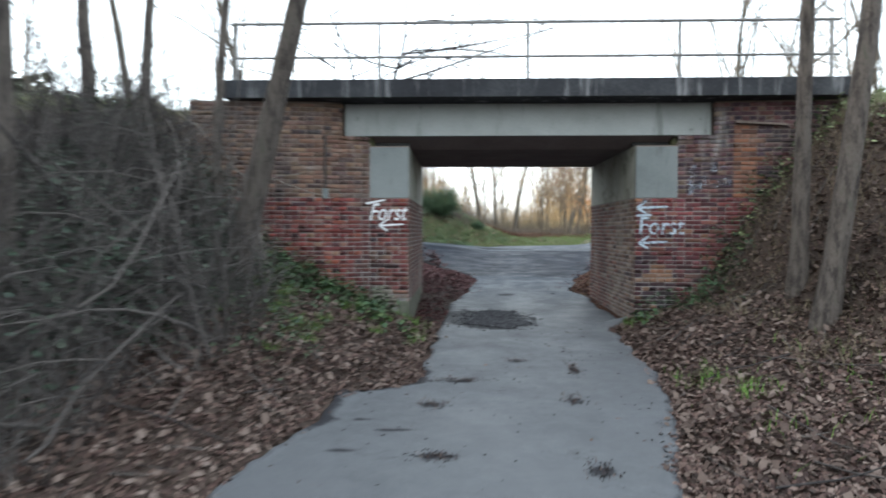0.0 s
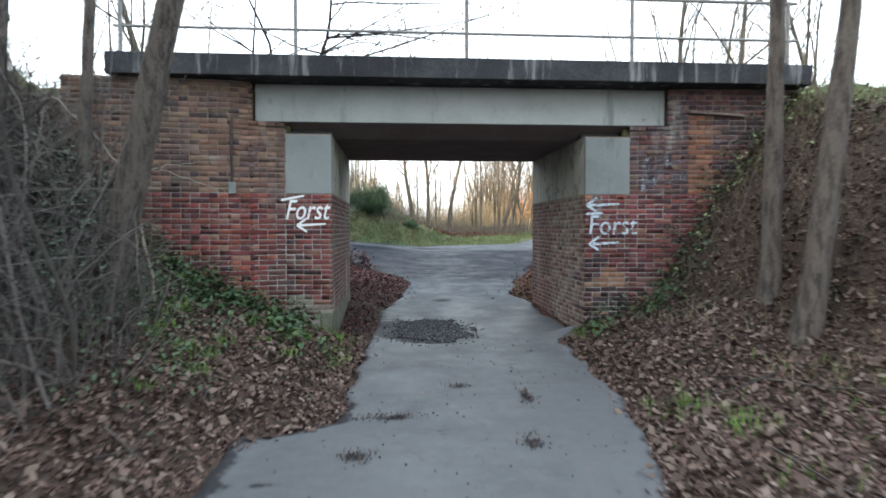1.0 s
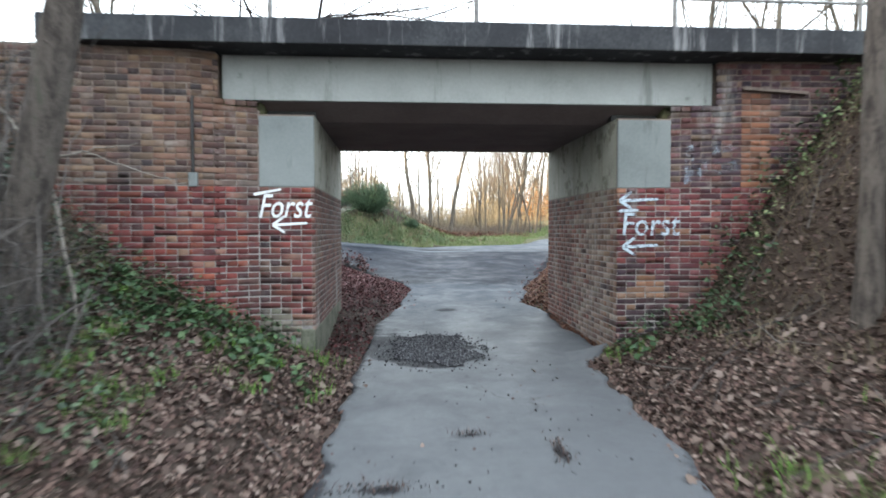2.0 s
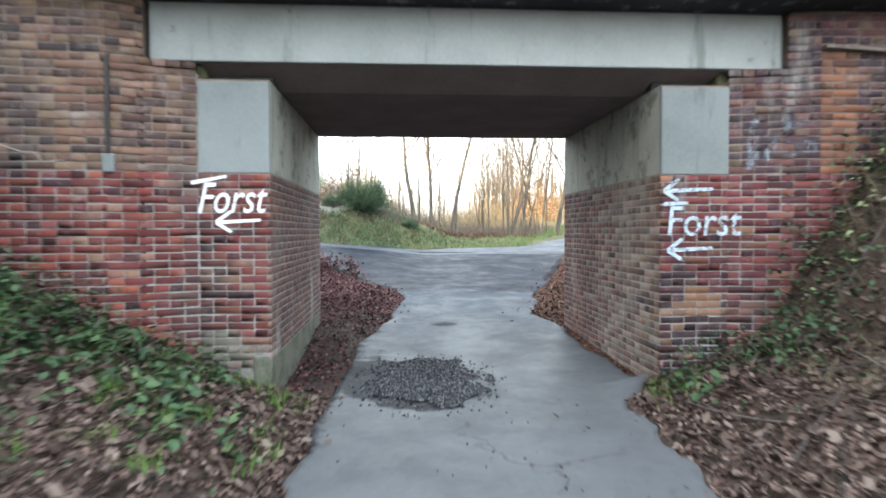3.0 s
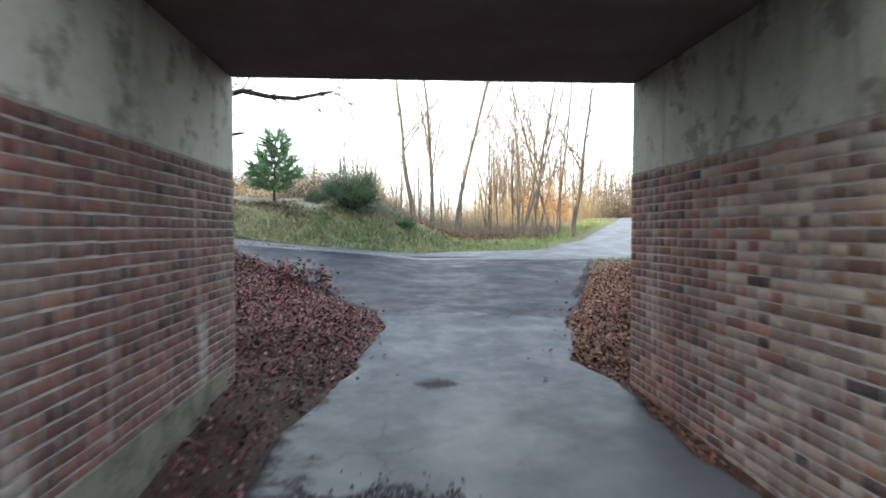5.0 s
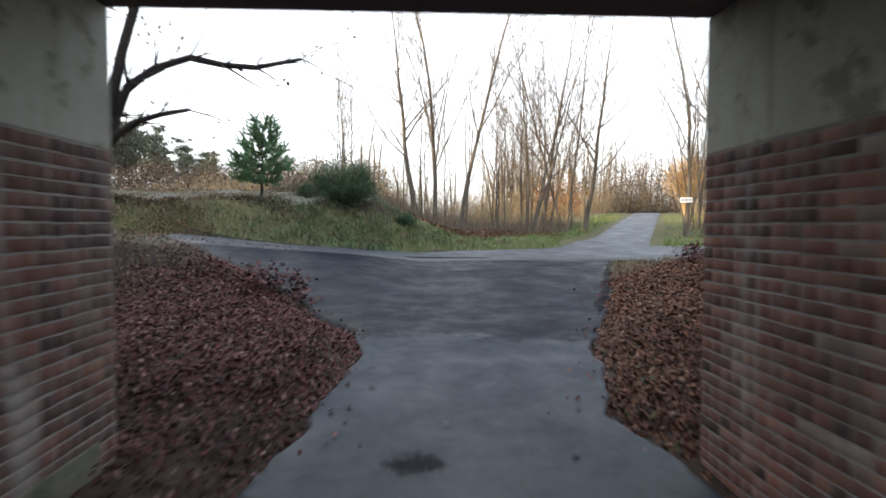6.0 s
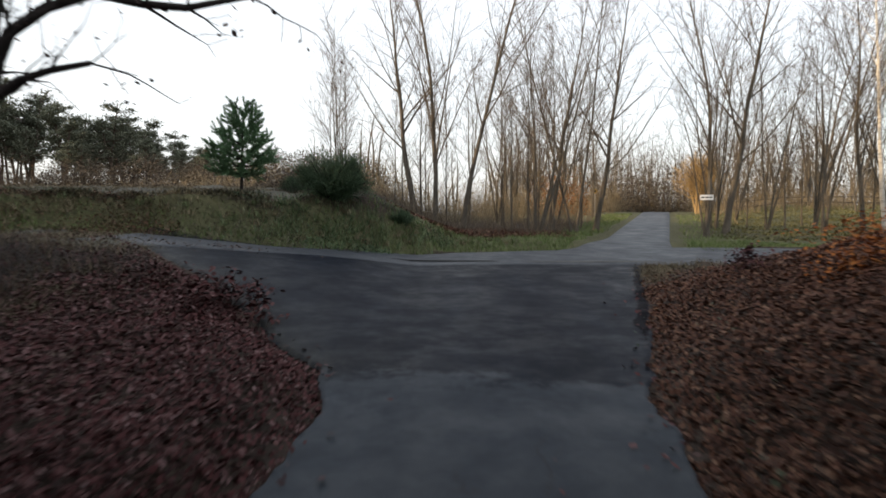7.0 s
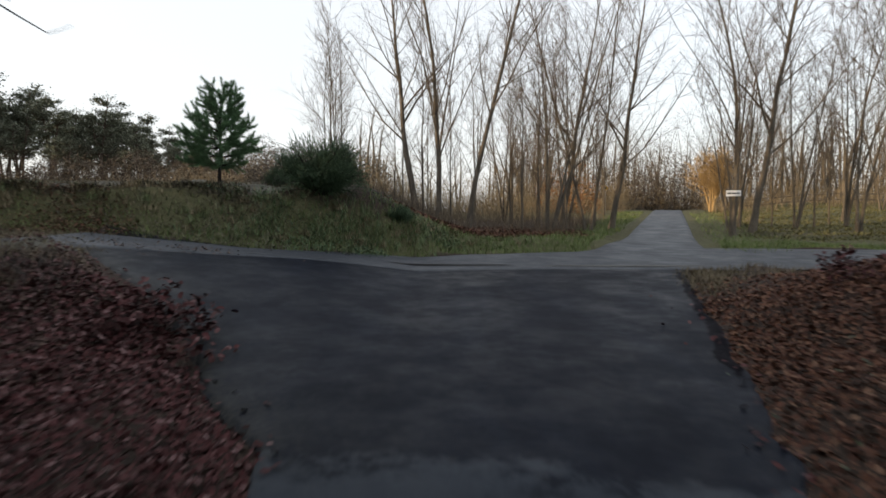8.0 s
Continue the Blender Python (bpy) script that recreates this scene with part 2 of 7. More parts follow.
M_TWIG_GOLD = surface("pale_twig_bark", S((0.20, 0.14, 0.07), (0.34, 0.24, 0.12)), 4, 0.9, 6, 0.2)
M_BOUGH = surface("pale_dead_wood", S((0.10, 0.088, 0.076), (0.17, 0.152, 0.132), (0.24, 0.22, 0.195)), 5, 0.9, 6, 0.3)
M_BRAMBLE = surface("bramble_stems", S((0.03, 0.028, 0.028), (0.062, 0.055, 0.052), (0.115, 0.103, 0.096), lo=0.1, hi=0.9), 4, 0.9, 6, 0.2, vary="island")
M_LEAF = surface("fallen_leaves", S((0.015, 0.010, 0.009), (0.042, 0.025, 0.022), (0.076, 0.047, 0.039), (0.118, 0.08, 0.066), (0.20, 0.16, 0.138), lo=0.05, hi=0.95), 30, 0.75, 4, 0.2, vary="island")
M_LEAF_PALE = surface("pale_leaves", S((0.026, 0.017, 0.014), (0.058, 0.040, 0.033), (0.10, 0.073, 0.060), (0.155, 0.12, 0.104), lo=0.05, hi=0.95), 30, 0.75, 4, 0.2, vary="island")
M_LEAF_RED = surface("red_brown_leaves", S((0.008, 0.004, 0.004), (0.036, 0.0125, 0.0125), (0.064, 0.0195, 0.0205), (0.09, 0.032, 0.033), (0.23, 0.155, 0.155), lo=0.05, hi=0.95), 30, 0.7, 4, 0.2, vary="island")
M_LEAF_TAN = surface("tan_leaves", S((0.0161, 0.0088, 0.006175), (0.0483, 0.02035, 0.01378), (0.08625, 0.0352, 0.02232), (0.1288, 0.0583, 0.0361), (0.253, 0.1595, 0.1092), lo=0.05, hi=0.95), 30, 0.7, 4, 0.2, vary="island")
M_LEAF_ORANGE = surface("orange_leaves", S((0.17, 0.05, 0.014), (0.33, 0.105, 0.024), (0.42, 0.165, 0.04), lo=0.05, hi=0.95), 30, 0.7, 4, 0.2, vary="island")
M_IVY = surface("ivy_leaves", S((0.00952, 0.0204, 0.00952), (0.01904, 0.03944, 0.01564), (0.03264, 0.0612, 0.02312), (0.05168, 0.07344, 0.034), lo=0.05, hi=0.95), 20, 0.55, 4, 0.2, vary="island", spec=0.4)
M_MEADOW = surface("meadow_blades", S((0.06, 0.065, 0.027), (0.11, 0.11, 0.048), (0.17, 0.155, 0.08), lo=0.05, hi=0.95), 10, 0.8, 4, 0.1, vary="island")
M_VERGE = surface("verge_blades", S((0.055, 0.085, 0.026), (0.095, 0.14, 0.045), (0.14, 0.185, 0.07), (0.19, 0.19, 0.10), lo=0.05, hi=0.95), 10, 0.7, 4, 0.1, vary="island")
M_FRESH = surface("fresh_grass_blades", S((0.045, 0.095, 0.018), (0.08, 0.155, 0.03), (0.12, 0.20, 0.045), lo=0.05, hi=0.95), 10, 0.7, 4, 0.1, vary="island")
M_NETTLE = surface("nettle_leaves", S((0.0105, 0.02475, 0.00975), (0.02025, 0.0465, 0.01575), (0.0345, 0.069, 0.0225), lo=0.05, hi=0.95), 20, 0.6, 4, 0.2, vary="island", spec=0.3)
M_BRAMBLE_LEAF = surface("bramble_leaf", S((0.012, 0.022, 0.015), (0.022, 0.042, 0.026), (0.036, 0.062, 0.036), (0.06, 0.07, 0.05), lo=0.05, hi=0.95), 20, 0.6, 4, 0.2, vary="island", spec=0.3)
M_GRASS = surface("grass_blades", S((0.0616, 0.088, 0.0391), (0.112, 0.1518, 0.069), (0.1624, 0.198, 0.09775), (0.224, 0.2145, 0.138), lo=0.05, hi=0.95), 10, 0.7, 4, 0.1, vary="island")
M_STRAW = surface("dry_grass_blades", S((0.06, 0.053, 0.032), (0.115, 0.095, 0.062), (0.20, 0.162, 0.115), (0.085, 0.088, 0.045), lo=0.05, hi=0.95), 10, 0.8, 4, 0.1, vary="island")
M_PALESTRAW = surface("pale_straw", S((0.0805, 0.069, 0.04025), (0.1725, 0.1437, 0.0897), (0.3105, 0.2587, 0.1725), lo=0.05, hi=0.95), 10, 0.8, 4, 0.1, vary="island")
M_NEEDLE = surface("pine_needles", S((0.055, 0.115, 0.06), (0.10, 0.19, 0.095), (0.16, 0.25, 0.125), lo=0.05, hi=0.95), 8, 0.6, 4, 0.1, vary="island")
M_BROOM = surface("broom_twigs", S((0.030, 0.052, 0.030), (0.055, 0.090, 0.050), (0.088, 0.130, 0.072), lo=0.05, hi=0.95), 8, 0.7, 4, 0.1, vary="island")
M_FARPINE = surface("far_pine_foliage", S((0.085, 0.098, 0.075), (0.14, 0.152, 0.11), (0.20, 0.205, 0.15), lo=0.05, hi=0.95), 3, 0.8, 4, 0.1, vary="island")
M_HEATH = surface("heather_and_moss", S((0.016, 0.014, 0.011), (0.036, 0.032, 0.022), (0.07, 0.064, 0.034), (0.125, 0.115, 0.055), lo=0.05, hi=0.95), 6, 0.85, 4, 0.1, vary="island")
M_WEED = surface("dark_bank_weeds", S((0.051, 0.084, 0.0442), (0.0935, 0.147, 0.0714), (0.1564, 0.213, 0.1122), (0.255, 0.2325, 0.153), lo=0.05, hi=0.95), 10, 0.7, 4, 0.1, vary="island")
M_BROAD = surface("broad_green_leaves", S((0.0156, 0.0336, 0.0156), (0.0288, 0.06, 0.0252), (0.0468, 0.084, 0.0348), (0.072, 0.096, 0.036), lo=0.05, hi=0.95), 14, 0.55, 4, 0.2, vary="island", spec=0.3)
M_STONE = surface("gravel", S((0.006, 0.006, 0.0075), (0.018, 0.018, 0.021), (0.038, 0.038, 0.042), (0.082, 0.082, 0.088), (0.22, 0.22, 0.225), lo=0.05, hi=0.97), 30, 0.8, 5, 0.3, vary="island")
M_DIRT = surface("dark_dirt", S((0.012, 0.0115, 0.0125), (0.023, 0.0215, 0.022), (0.042, 0.039, 0.038)), 9, 0.9, 7, 0.6)
M_SAND = surface("pale_sand", S((0.10, 0.10, 0.10), (0.16, 0.155, 0.15)), 9, 0.9, 7, 0.3)
M_HEDGE = surface("hedge_twigs", S((0.045, 0.037, 0.030), (0.085, 0.069, 0.056), (0.13, 0.108, 0.085), lo=0.05, hi=0.95), 2, 0.95, 6, 0.1, vary="island")
M_RUST = surface("rusty_withered_leaves", S((0.10, 0.05, 0.025), (0.19, 0.09, 0.04), (0.26, 0.14, 0.06), lo=0.05, hi=0.95), 2, 0.95, 6, 0.1, vary="island")
M_HAZE = surface("far_twig_haze", S((0.05, 0.043, 0.038), (0.085, 0.071, 0.058), (0.125, 0.104, 0.078), lo=0.05, hi=0.95), 2, 0.95, 6, 0.1, vary="island")
M_DULL = surface("dull_far_twigs", S((0.07, 0.06, 0.05), (0.11, 0.096, 0.08), (0.16, 0.14, 0.115), lo=0.05, hi=0.95), 2, 0.95, 6, 0.1, vary="island")
# lighter copy of the brush tones, with the low sun's gold put into the colour
M_GOLDEN = surface("sunlit_dry_brush", S((0.10, 0.082, 0.057), (0.165, 0.138, 0.096), (0.24, 0.20, 0.135), lo=0.05, hi=0.95), 2, 0.95, 6, 0.1, vary="island")
M_BRUSH = surface("far_brush", S((0.06325, 0.0516, 0.0442), (0.1092, 0.0888, 0.0689), (0.1725, 0.138, 0.0936), lo=0.05, hi=0.95), 2, 0.95, 6, 0.1, vary="island")


def asphalt_material(name, low, mid, high, wet, gloss=0.15, stain=0.35, rise=0.5):
    m, nt, bsdf, co = start(name)
    n1 = noise_node(nt, co, 0.7, 5, 0.6)
    n2 = noise_node(nt, co, 130, 3, 0.7)
    n3 = noise_node(nt, co, 4.5, 6, 0.7)
    col = ramp(nt, S(low, mid, high), math_node(nt, "MULTIPLY_ADD", n2, 0.3, math_node(nt, "MULTIPLY_ADD", n1, 0.45, math_node(nt, "MULTIPLY", n3, 0.25))))
    col = mix(nt, math_node(nt, "MULTIPLY", span(nt, n3, 0.58, 0.72), 0.5), col, tuple(c * 0.45 for c in low))
    n8 = noise_node(nt, co, 22, 6, 0.75)
    col = mix(nt, math_node(nt, "MULTIPLY", span(nt, n8, 0.5, 0.7), 0.45), col, tuple(c * 0.6 for c in low))
    col = mix(nt, math_node(nt, "MULTIPLY", span(nt, n8, 0.5, 0.3), 0.3), col, tuple(c * 1.3 for c in high))
    n7 = noise_node(nt, co, 1.25, 7, 0.72)
    col = mix(nt, math_node(nt, "MULTIPLY", span(nt, n7, 0.5, 0.64), stain), col, tuple(c * 0.5 for c in low))
    vo = nt.nodes.new("ShaderNodeTexVoronoi")
    vo.feature = "DISTANCE_TO_EDGE"
    vo.inputs["Scale"].default_value = 0.75
    wob = nt.nodes.new("ShaderNodeVectorMath")
    wob.operation = "ADD"
    nc = nt.nodes.new("ShaderNodeTexNoise")
    nc.inputs["Scale"].default_value, nc.inputs["Detail"].default_value = 1.8, 6
    nt.links.new(co, nc.inputs["Vector"])
    nt.links.new(co, wob.inputs[0])
    nt.links.new(nc.outputs["Color"], wob.inputs[1])
    nt.links.new(wob.outputs[0], vo.inputs["Vector"])
    crack = math_node(nt, "MULTIPLY", math_node(nt, "SUBTRACT", 1.0, span(nt, vo.outputs["Distance"], 0.004, 0.013)), span(nt, n1, 0.5, 0.6))
    col = mix(nt, math_node(nt, "MULTIPLY", crack, 0.75), col, tuple(c * 0.35 for c in low))
    rough = math_node(nt, "MULTIPLY_ADD", span(nt, n7, 0.3, 0.65), 0.2, wet)
    finish(nt, bsdf, col, rough, n2, rise, 0.006, gloss)
    return m


M_ROAD = asphalt_material("worn_road_asphalt", (0.017, 0.021, 0.029), (0.030, 0.036, 0.047), (0.054, 0.061, 0.073), 0.46, 0.26, 0.3, 0.3)


def path_material():
    """The path: dry and pale before the bridge, damp and painted dimmer past it, younger and darker where it meets the
    road.
    """
    m, nt, bsdf, co = start("path_asphalt")
    val = {}
    for key in ("dim_damp", "young", "rim", "dark_marks"):
        a = nt.nodes.new("ShaderNodeAttribute")
        a.attribute_name = key
        val[key] = a.outputs["Fac"]
    n1, n2, n3 = noise_node(nt, co, 0.7, 5, 0.6), noise_node(nt, co, 130, 3, 0.7), noise_node(nt, co, 4.5, 6, 0.7)
    n7, n8 = noise_node(nt, co, 1.25, 7, 0.72), noise_node(nt, co, 22, 6, 0.75)
    n9 = noise_node(nt, co, 1.7, 6, 0.65, (1.0, 0.22, 1.0))
    # tone by dampness and by dimmer light painted in past the bridge, patchy
    k = math_node(nt, "ADD", val["dim_damp"], math_node(nt, "MULTIPLY", math_node(nt, "MULTIPLY_ADD", n1, 0.6, -0.3), math_node(nt, "MULTIPLY_ADD", val["dim_damp"], 0.7, 0.3)))
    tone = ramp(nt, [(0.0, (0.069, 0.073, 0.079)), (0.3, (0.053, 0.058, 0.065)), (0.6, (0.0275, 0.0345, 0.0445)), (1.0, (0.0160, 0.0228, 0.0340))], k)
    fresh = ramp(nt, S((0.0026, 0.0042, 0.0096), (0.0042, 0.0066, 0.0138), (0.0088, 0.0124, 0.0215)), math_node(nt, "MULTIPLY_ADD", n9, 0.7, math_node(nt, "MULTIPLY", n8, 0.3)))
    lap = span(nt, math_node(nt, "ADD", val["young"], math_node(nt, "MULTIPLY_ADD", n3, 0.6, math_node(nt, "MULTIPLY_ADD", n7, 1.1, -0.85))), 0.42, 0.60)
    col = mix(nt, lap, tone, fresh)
    grain = ramp(nt, S((0.72, 0.72, 0.72), (1.0, 1.0, 1.0), (1.3, 1.3, 1.3)), math_node(nt, "MULTIPLY_ADD", n2, 0.45, math_node(nt, "MULTIPLY_ADD", n8, 0.25, math_node(nt, "MULTIPLY", n1, 0.3))))
    col = mix(nt, 1.0, col, grain, "MULTIPLY")
    # rubbed-in dirt, and light patches painted in for the sky's reflection
    col = mix(nt, math_node(nt, "MULTIPLY", span(nt, n3, 0.58, 0.72), 0.4), col, mix(nt, 1.0, col, (0.4, 0.4, 0.4), "MULTIPLY"))
    col = mix(nt, math_node(nt, "MULTIPLY", span(nt, n7, 0.52, 0.66), 0.3), col, mix(nt, 1.0, col, (0.5, 0.5, 0.5), "MULTIPLY"))
    col = mix(nt, math_node(nt, "MULTIPLY", math_node(nt, "MULTIPLY", span(nt, n9, 0.54, 0.70), 0.2), val["dim_damp"]), col, mix(nt, 1.0, col, (1.6, 1.6, 1.55), "MULTIPLY"))
    col = mix(nt, math_node(nt, "MULTIPLY", math_node(nt, "MULTIPLY", val["rim"], span(nt, n8, 0.35, 0.6)), 0.75), col, (0.036, 0.036, 0.030))
    # darker, duller strips and spots
    mark_mask = span(nt, math_node(nt, "ADD", val["dark_marks"], math_node(nt, "MULTIPLY_ADD", n3, 0.9, math_node(nt, "MULTIPLY_ADD", n8, 0.5, -0.7))), 0.38, 0.62)
    col = mix(nt, math_node(nt, "MULTIPLY", mark_mask, 0.72), col, (0.006, 0.0045, 0.006))
    # fine wandering cracks in the old part
    vo = nt.nodes.new("ShaderNodeTexVoronoi")
    vo.feature = "DISTANCE_TO_EDGE"
    vo.inputs["Scale"].default_value = 0.75
    wob = nt.nodes.new("ShaderNodeVectorMath")
    wob.operation = "ADD"
    nc = nt.nodes.new("ShaderNodeTexNoise")
    nc.inputs["Scale"].default_value, nc.inputs["Detail"].default_value = 1.8, 6
    nt.links.new(co, nc.inputs["Vector"])
    nt.links.new(co, wob.inputs[0])
    nt.links.new(nc.outputs["Color"], wob.inputs[1])
    nt.links.new(wob.outputs[0], vo.inputs["Vector"])
    crack = math_node(nt, "MULTIPLY", math_node(nt, "SUBTRACT", 1.0, span(nt, vo.outputs["Distance"], 0.004, 0.013)), span(nt, n1, 0.5, 0.6))
    col = mix(nt, math_node(nt, "MULTIPLY", crack, 0.6), col, (0.014, 0.014, 0.016))
    rough = math_node(nt, "MULTIPLY_ADD", lap, -0.05, math_node(nt, "MULTIPLY_ADD", span(nt, n7, 0.3, 0.65), 0.22, 0.44))
    finish(nt, bsdf, col, rough, n2, 0.35, 0.006, 0.2)
    shine = math_node(nt, "MULTIPLY_ADD", lap, -0.08, math_node(nt, "MULTIPLY_ADD", val["dim_damp"], -0.15, 0.28))
    nt.links.new(math_node(nt, "MULTIPLY", shine, math_node(nt, "MULTIPLY_ADD", mark_mask, -0.85, 1.0)), bsdf.inputs["Specular IOR Level"])
    return m


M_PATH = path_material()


def ground_material():
    """Soil, leaf mould and grass, mixed by the sheet's own grass mask."""
    m, nt, bsdf, co = start("woodland_ground")
    a = nt.nodes.new("ShaderNodeAttribute")
    a.attribute_name = "grass"
    n1, n2, n3 = noise_node(nt, co, 1.1, 5, 0.65), noise_node(nt, co, 24, 5, 0.7), noise_node(nt, co, 5, 5, 0.65)
    soil = ramp(nt, S((0.012, 0.010, 0.009), (0.03, 0.022, 0.018), (0.055, 0.040, 0.032), (0.085, 0.063, 0.05)), math_node(nt, "MULTIPLY_ADD", n2, 0.6, math_node(nt, "MULTIPLY", n1, 0.4)))
    turf = ramp(nt, S((0.040, 0.042, 0.022), (0.078, 0.078, 0.040), (0.135, 0.122, 0.072)), math_node(nt, "MULTIPLY_ADD", n2, 0.5, math_node(nt, "MULTIPLY", n3, 0.5)))
    f = span(nt, math_node(nt, "ADD", a.outputs["Fac"], math_node(nt, "MULTIPLY_ADD", n3, 0.7, -0.35)), 0.35, 0.65)
    b = nt.nodes.new("ShaderNodeAttribute")
    b.attribute_name = "field"
    dry = ramp(nt, S((0.060, 0.058, 0.048), (0.098, 0.094, 0.080), (0.135, 0.13, 0.11)), math_node(nt, "MULTIPLY_ADD", n2, 0.4, math_node(nt, "MULTIPLY", n1, 0.6)))
    col = mix(nt, span(nt, math_node(nt, "ADD", b.outputs["Fac"], math_node(nt, "MULTIPLY_ADD", n3, 0.5, -0.25)), 0.35, 0.65), mix(nt, f, soil, turf), dry)
    finish(nt, bsdf, col, 0.95, n2, 0.8, 0.03, 0.15)
    return m


M_GROUND = ground_material()

# ---------------------------------------------------------------- mesh helpers


def fast_mesh(name, verts, quads, mat, smooth=False):
    """A mesh from numpy arrays: verts (n, 3), faces (m, k)."""
    me = bpy.data.meshes.new(name)
    verts, quads = np.asarray(verts, np.float32), np.asarray(quads, np.int32)
    k = quads.shape[1]
    me.vertices.add(len(verts))
    me.vertices.foreach_set("co", verts.ravel())
    me.loops.add(quads.size)
    me.loops.foreach_set("vertex_index", quads.ravel())
    me.polygons.add(len(quads))
    me.polygons.foreach_set("loop_start", np.arange(0, quads.size, k, dtype=np.int32))
    me.update(calc_edges=True)
    me.materials.append(mat)
    if smooth:
        me.shade_smooth()
    return me


def part(name, data, parent, label="", at=None, kind=""):
    """One mesh object under a thing or a part; data is a mesh or (bmesh, material)."""
    if isinstance(data, tuple):
        bm, mat = data
        me = bpy.data.meshes.new(name)
        bm.to_mesh(me)
        bm.free()
        me.materials.append(mat)
        data = me
    ob = new(name, data)
    if parent is not None:
        ob.parent = parent
    if at is not None:
        ob.matrix_basis = at
    return tagged(ob, label, kind=kind)


def thing(name, label, category, at=(0, 0, 0), group="", kind=""):
    ob = new(name)
    ob.empty_display_size = 0.2
    ob.location = at
    return tagged(ob, label, category, group, kind)


def box(x0, x1, y0, y1, z0, z1, bevel=0.0, bm=None, turn=None):
    bm = bm or bmesh.new()
    vs = [bm.verts.new((x, y, z)) for x in (x0, x1) for y in (y0, y1) for z in (z0, z1)]
    fs = [bm.faces.new([vs[i] for i in f]) for f in ((0, 1, 3, 2), (4, 6, 7, 5), (0, 4, 5, 1), (2, 3, 7, 6), (0, 2, 6, 4), (1, 5, 7, 3))]
    if bevel:
        bmesh.ops.bevel(bm, geom=list({e for f in fs for e in f.edges}), offset=bevel, segments=2, affect="EDGES", profile=0.5)
    return bm


def prism(outline, z0, z1, bm=None):
    """An upright prism over a plan outline (counter-clockwise)."""
    bm = bm or bmesh.new()
    lo = [bm.verts.new((x, y, z0)) for x, y in outline]
    hi = [bm.verts.new((x, y, z1)) for x, y in outline]
    bm.faces.new(hi)
    bm.faces.new(lo[::-1])
    for i in range(len(outline)):
        j = (i + 1) % len(outline)
        bm.faces.new((lo[i], lo[j], hi[j], hi[i]))
    return bm


def tube_set(lines, sides, uneven=0.0):
    """Tubes round polylines [(points, radii)] as arrays for fast_mesh; all with the same number of sides."""
    V, F, base = [], [], 0
    ang = np.linspace(0, 2 * math.pi, sides, endpoint=False)
    ca, sa = np.cos(ang), np.sin(ang)
    for pts, rad in lines:
        p = np.asarray(pts, float)
        n = len(p)
        d = np.gradient(p, axis=0)
        d /= np.linalg.norm(d, axis=1)[:, None] + 1e-9
        up = np.array([0.31, 0.95, 0.05]) if abs(d[0][1]) < 0.9 else np.array([1.0, 0.1, 0.0])
        u = np.cross(d, up)
        u /= np.linalg.norm(u, axis=1)[:, None] + 1e-9
        w = np.cross(d, u)
        r = np.asarray(rad, float)[:, None, None]
        if uneven:
            r = r * (1 + uneven * (np.random.RandomState(n * 7 + sides).rand(n, sides, 1) - 0.5))
        ring = p[:, None, :] + r * (u[:, None, :] * ca[None, :, None] + w[:, None, :] * sa[None, :, None])
        V.append(ring.reshape(-1, 3))
        i = np.arange(n - 1)[:, None] * sides
        j = np.arange(sides)[None, :]
        k = (j + 1) % sides
        q = np.stack([base + i + j, base + i + k, base + i + sides + k, base + i + sides + j], -1).reshape(-1, 4)
        F.append(q)
        base += n * sides
    return np.concatenate(V), np.concatenate(F)


def join_arrays(sets):
    V, F, base = [], [], 0
    for v, f in sets:
        V.append(v)
        F.append(f + base)
        base += len(v)
    return np.concatenate(V), np.concatenate(F)


def lattice(x, y, seed):
    """Smooth value noise in the plane, 0 to 1, for arrays."""
    xi, yi = np.floor(x).astype(np.int64), np.floor(y).astype(np.int64)
    fx, fy = x - xi, y - yi
    fx, fy = fx * fx * (3 - 2 * fx), fy * fy * (3 - 2 * fy)

    def h(a, b):
        n = (a * 374761393 + b * 668265263 + seed * 1442695041) & 0x7FFFFFFF
        n = ((n ^ (n >> 13)) * 1274126177) & 0x7FFFFFFF
        return ((n ^ (n >> 16)) & 0xFFFF) / 65535.0
    return (h(xi, yi) * (1 - fx) + h(xi + 1, yi) * fx) * (1 - fy) + (h(xi, yi + 1) * (1 - fx) + h(xi + 1, yi + 1) * fx) * fy


def step(x, a, b):
    t = np.clip((x - a) / (b - a), 0, 1)
    return t * t * (3 - 2 * t)


# ---------------------------------------------------------------- the lie of the land
# the tunnel runs along y, from FRONT to BACK, between the walls LEFT and RIGHT
LEFT, RIGHT, FRONT, BACK = -0.90, 2.73, 9.20, 12.60
SOFFIT, BEAM_LOW, CAP_LOW, CAP_TOP, CAP_FRONT = 2.565, 2.71, 3.23, 3.51, 8.72


def left_edge(y):
    return np.interp(y, [-8, 0, 2.9, 4.3, 5.1, 5.6, 6.5, 9.1, 11.6, 13.2, 15.6, 16.4, 17.3, 19.3, 21.0, 23.4], [-1.9, -1.8, -1.6, -1.3, -1.25, -0.55, -0.46, -0.41, -0.25, 0.1, 0.31, 0.2, -0.45, -1.5, -2.9, -5.0])


def right_edge(y):
    return np.interp(y, [-8, 0, 3.0, 4.0, 4.8, 6.6, 8.6, 9.3, 12.3, 13.4, 15.8, 18.3, 20.6, 22.5, 24.1, 24.8], [0.9, 1.1, 1.35, 1.6, 1.85, 2.18, 2.27, 2.66, 2.6, 2.45, 3.02, 4.0, 4.8, 5.5, 6.1, 8.5])


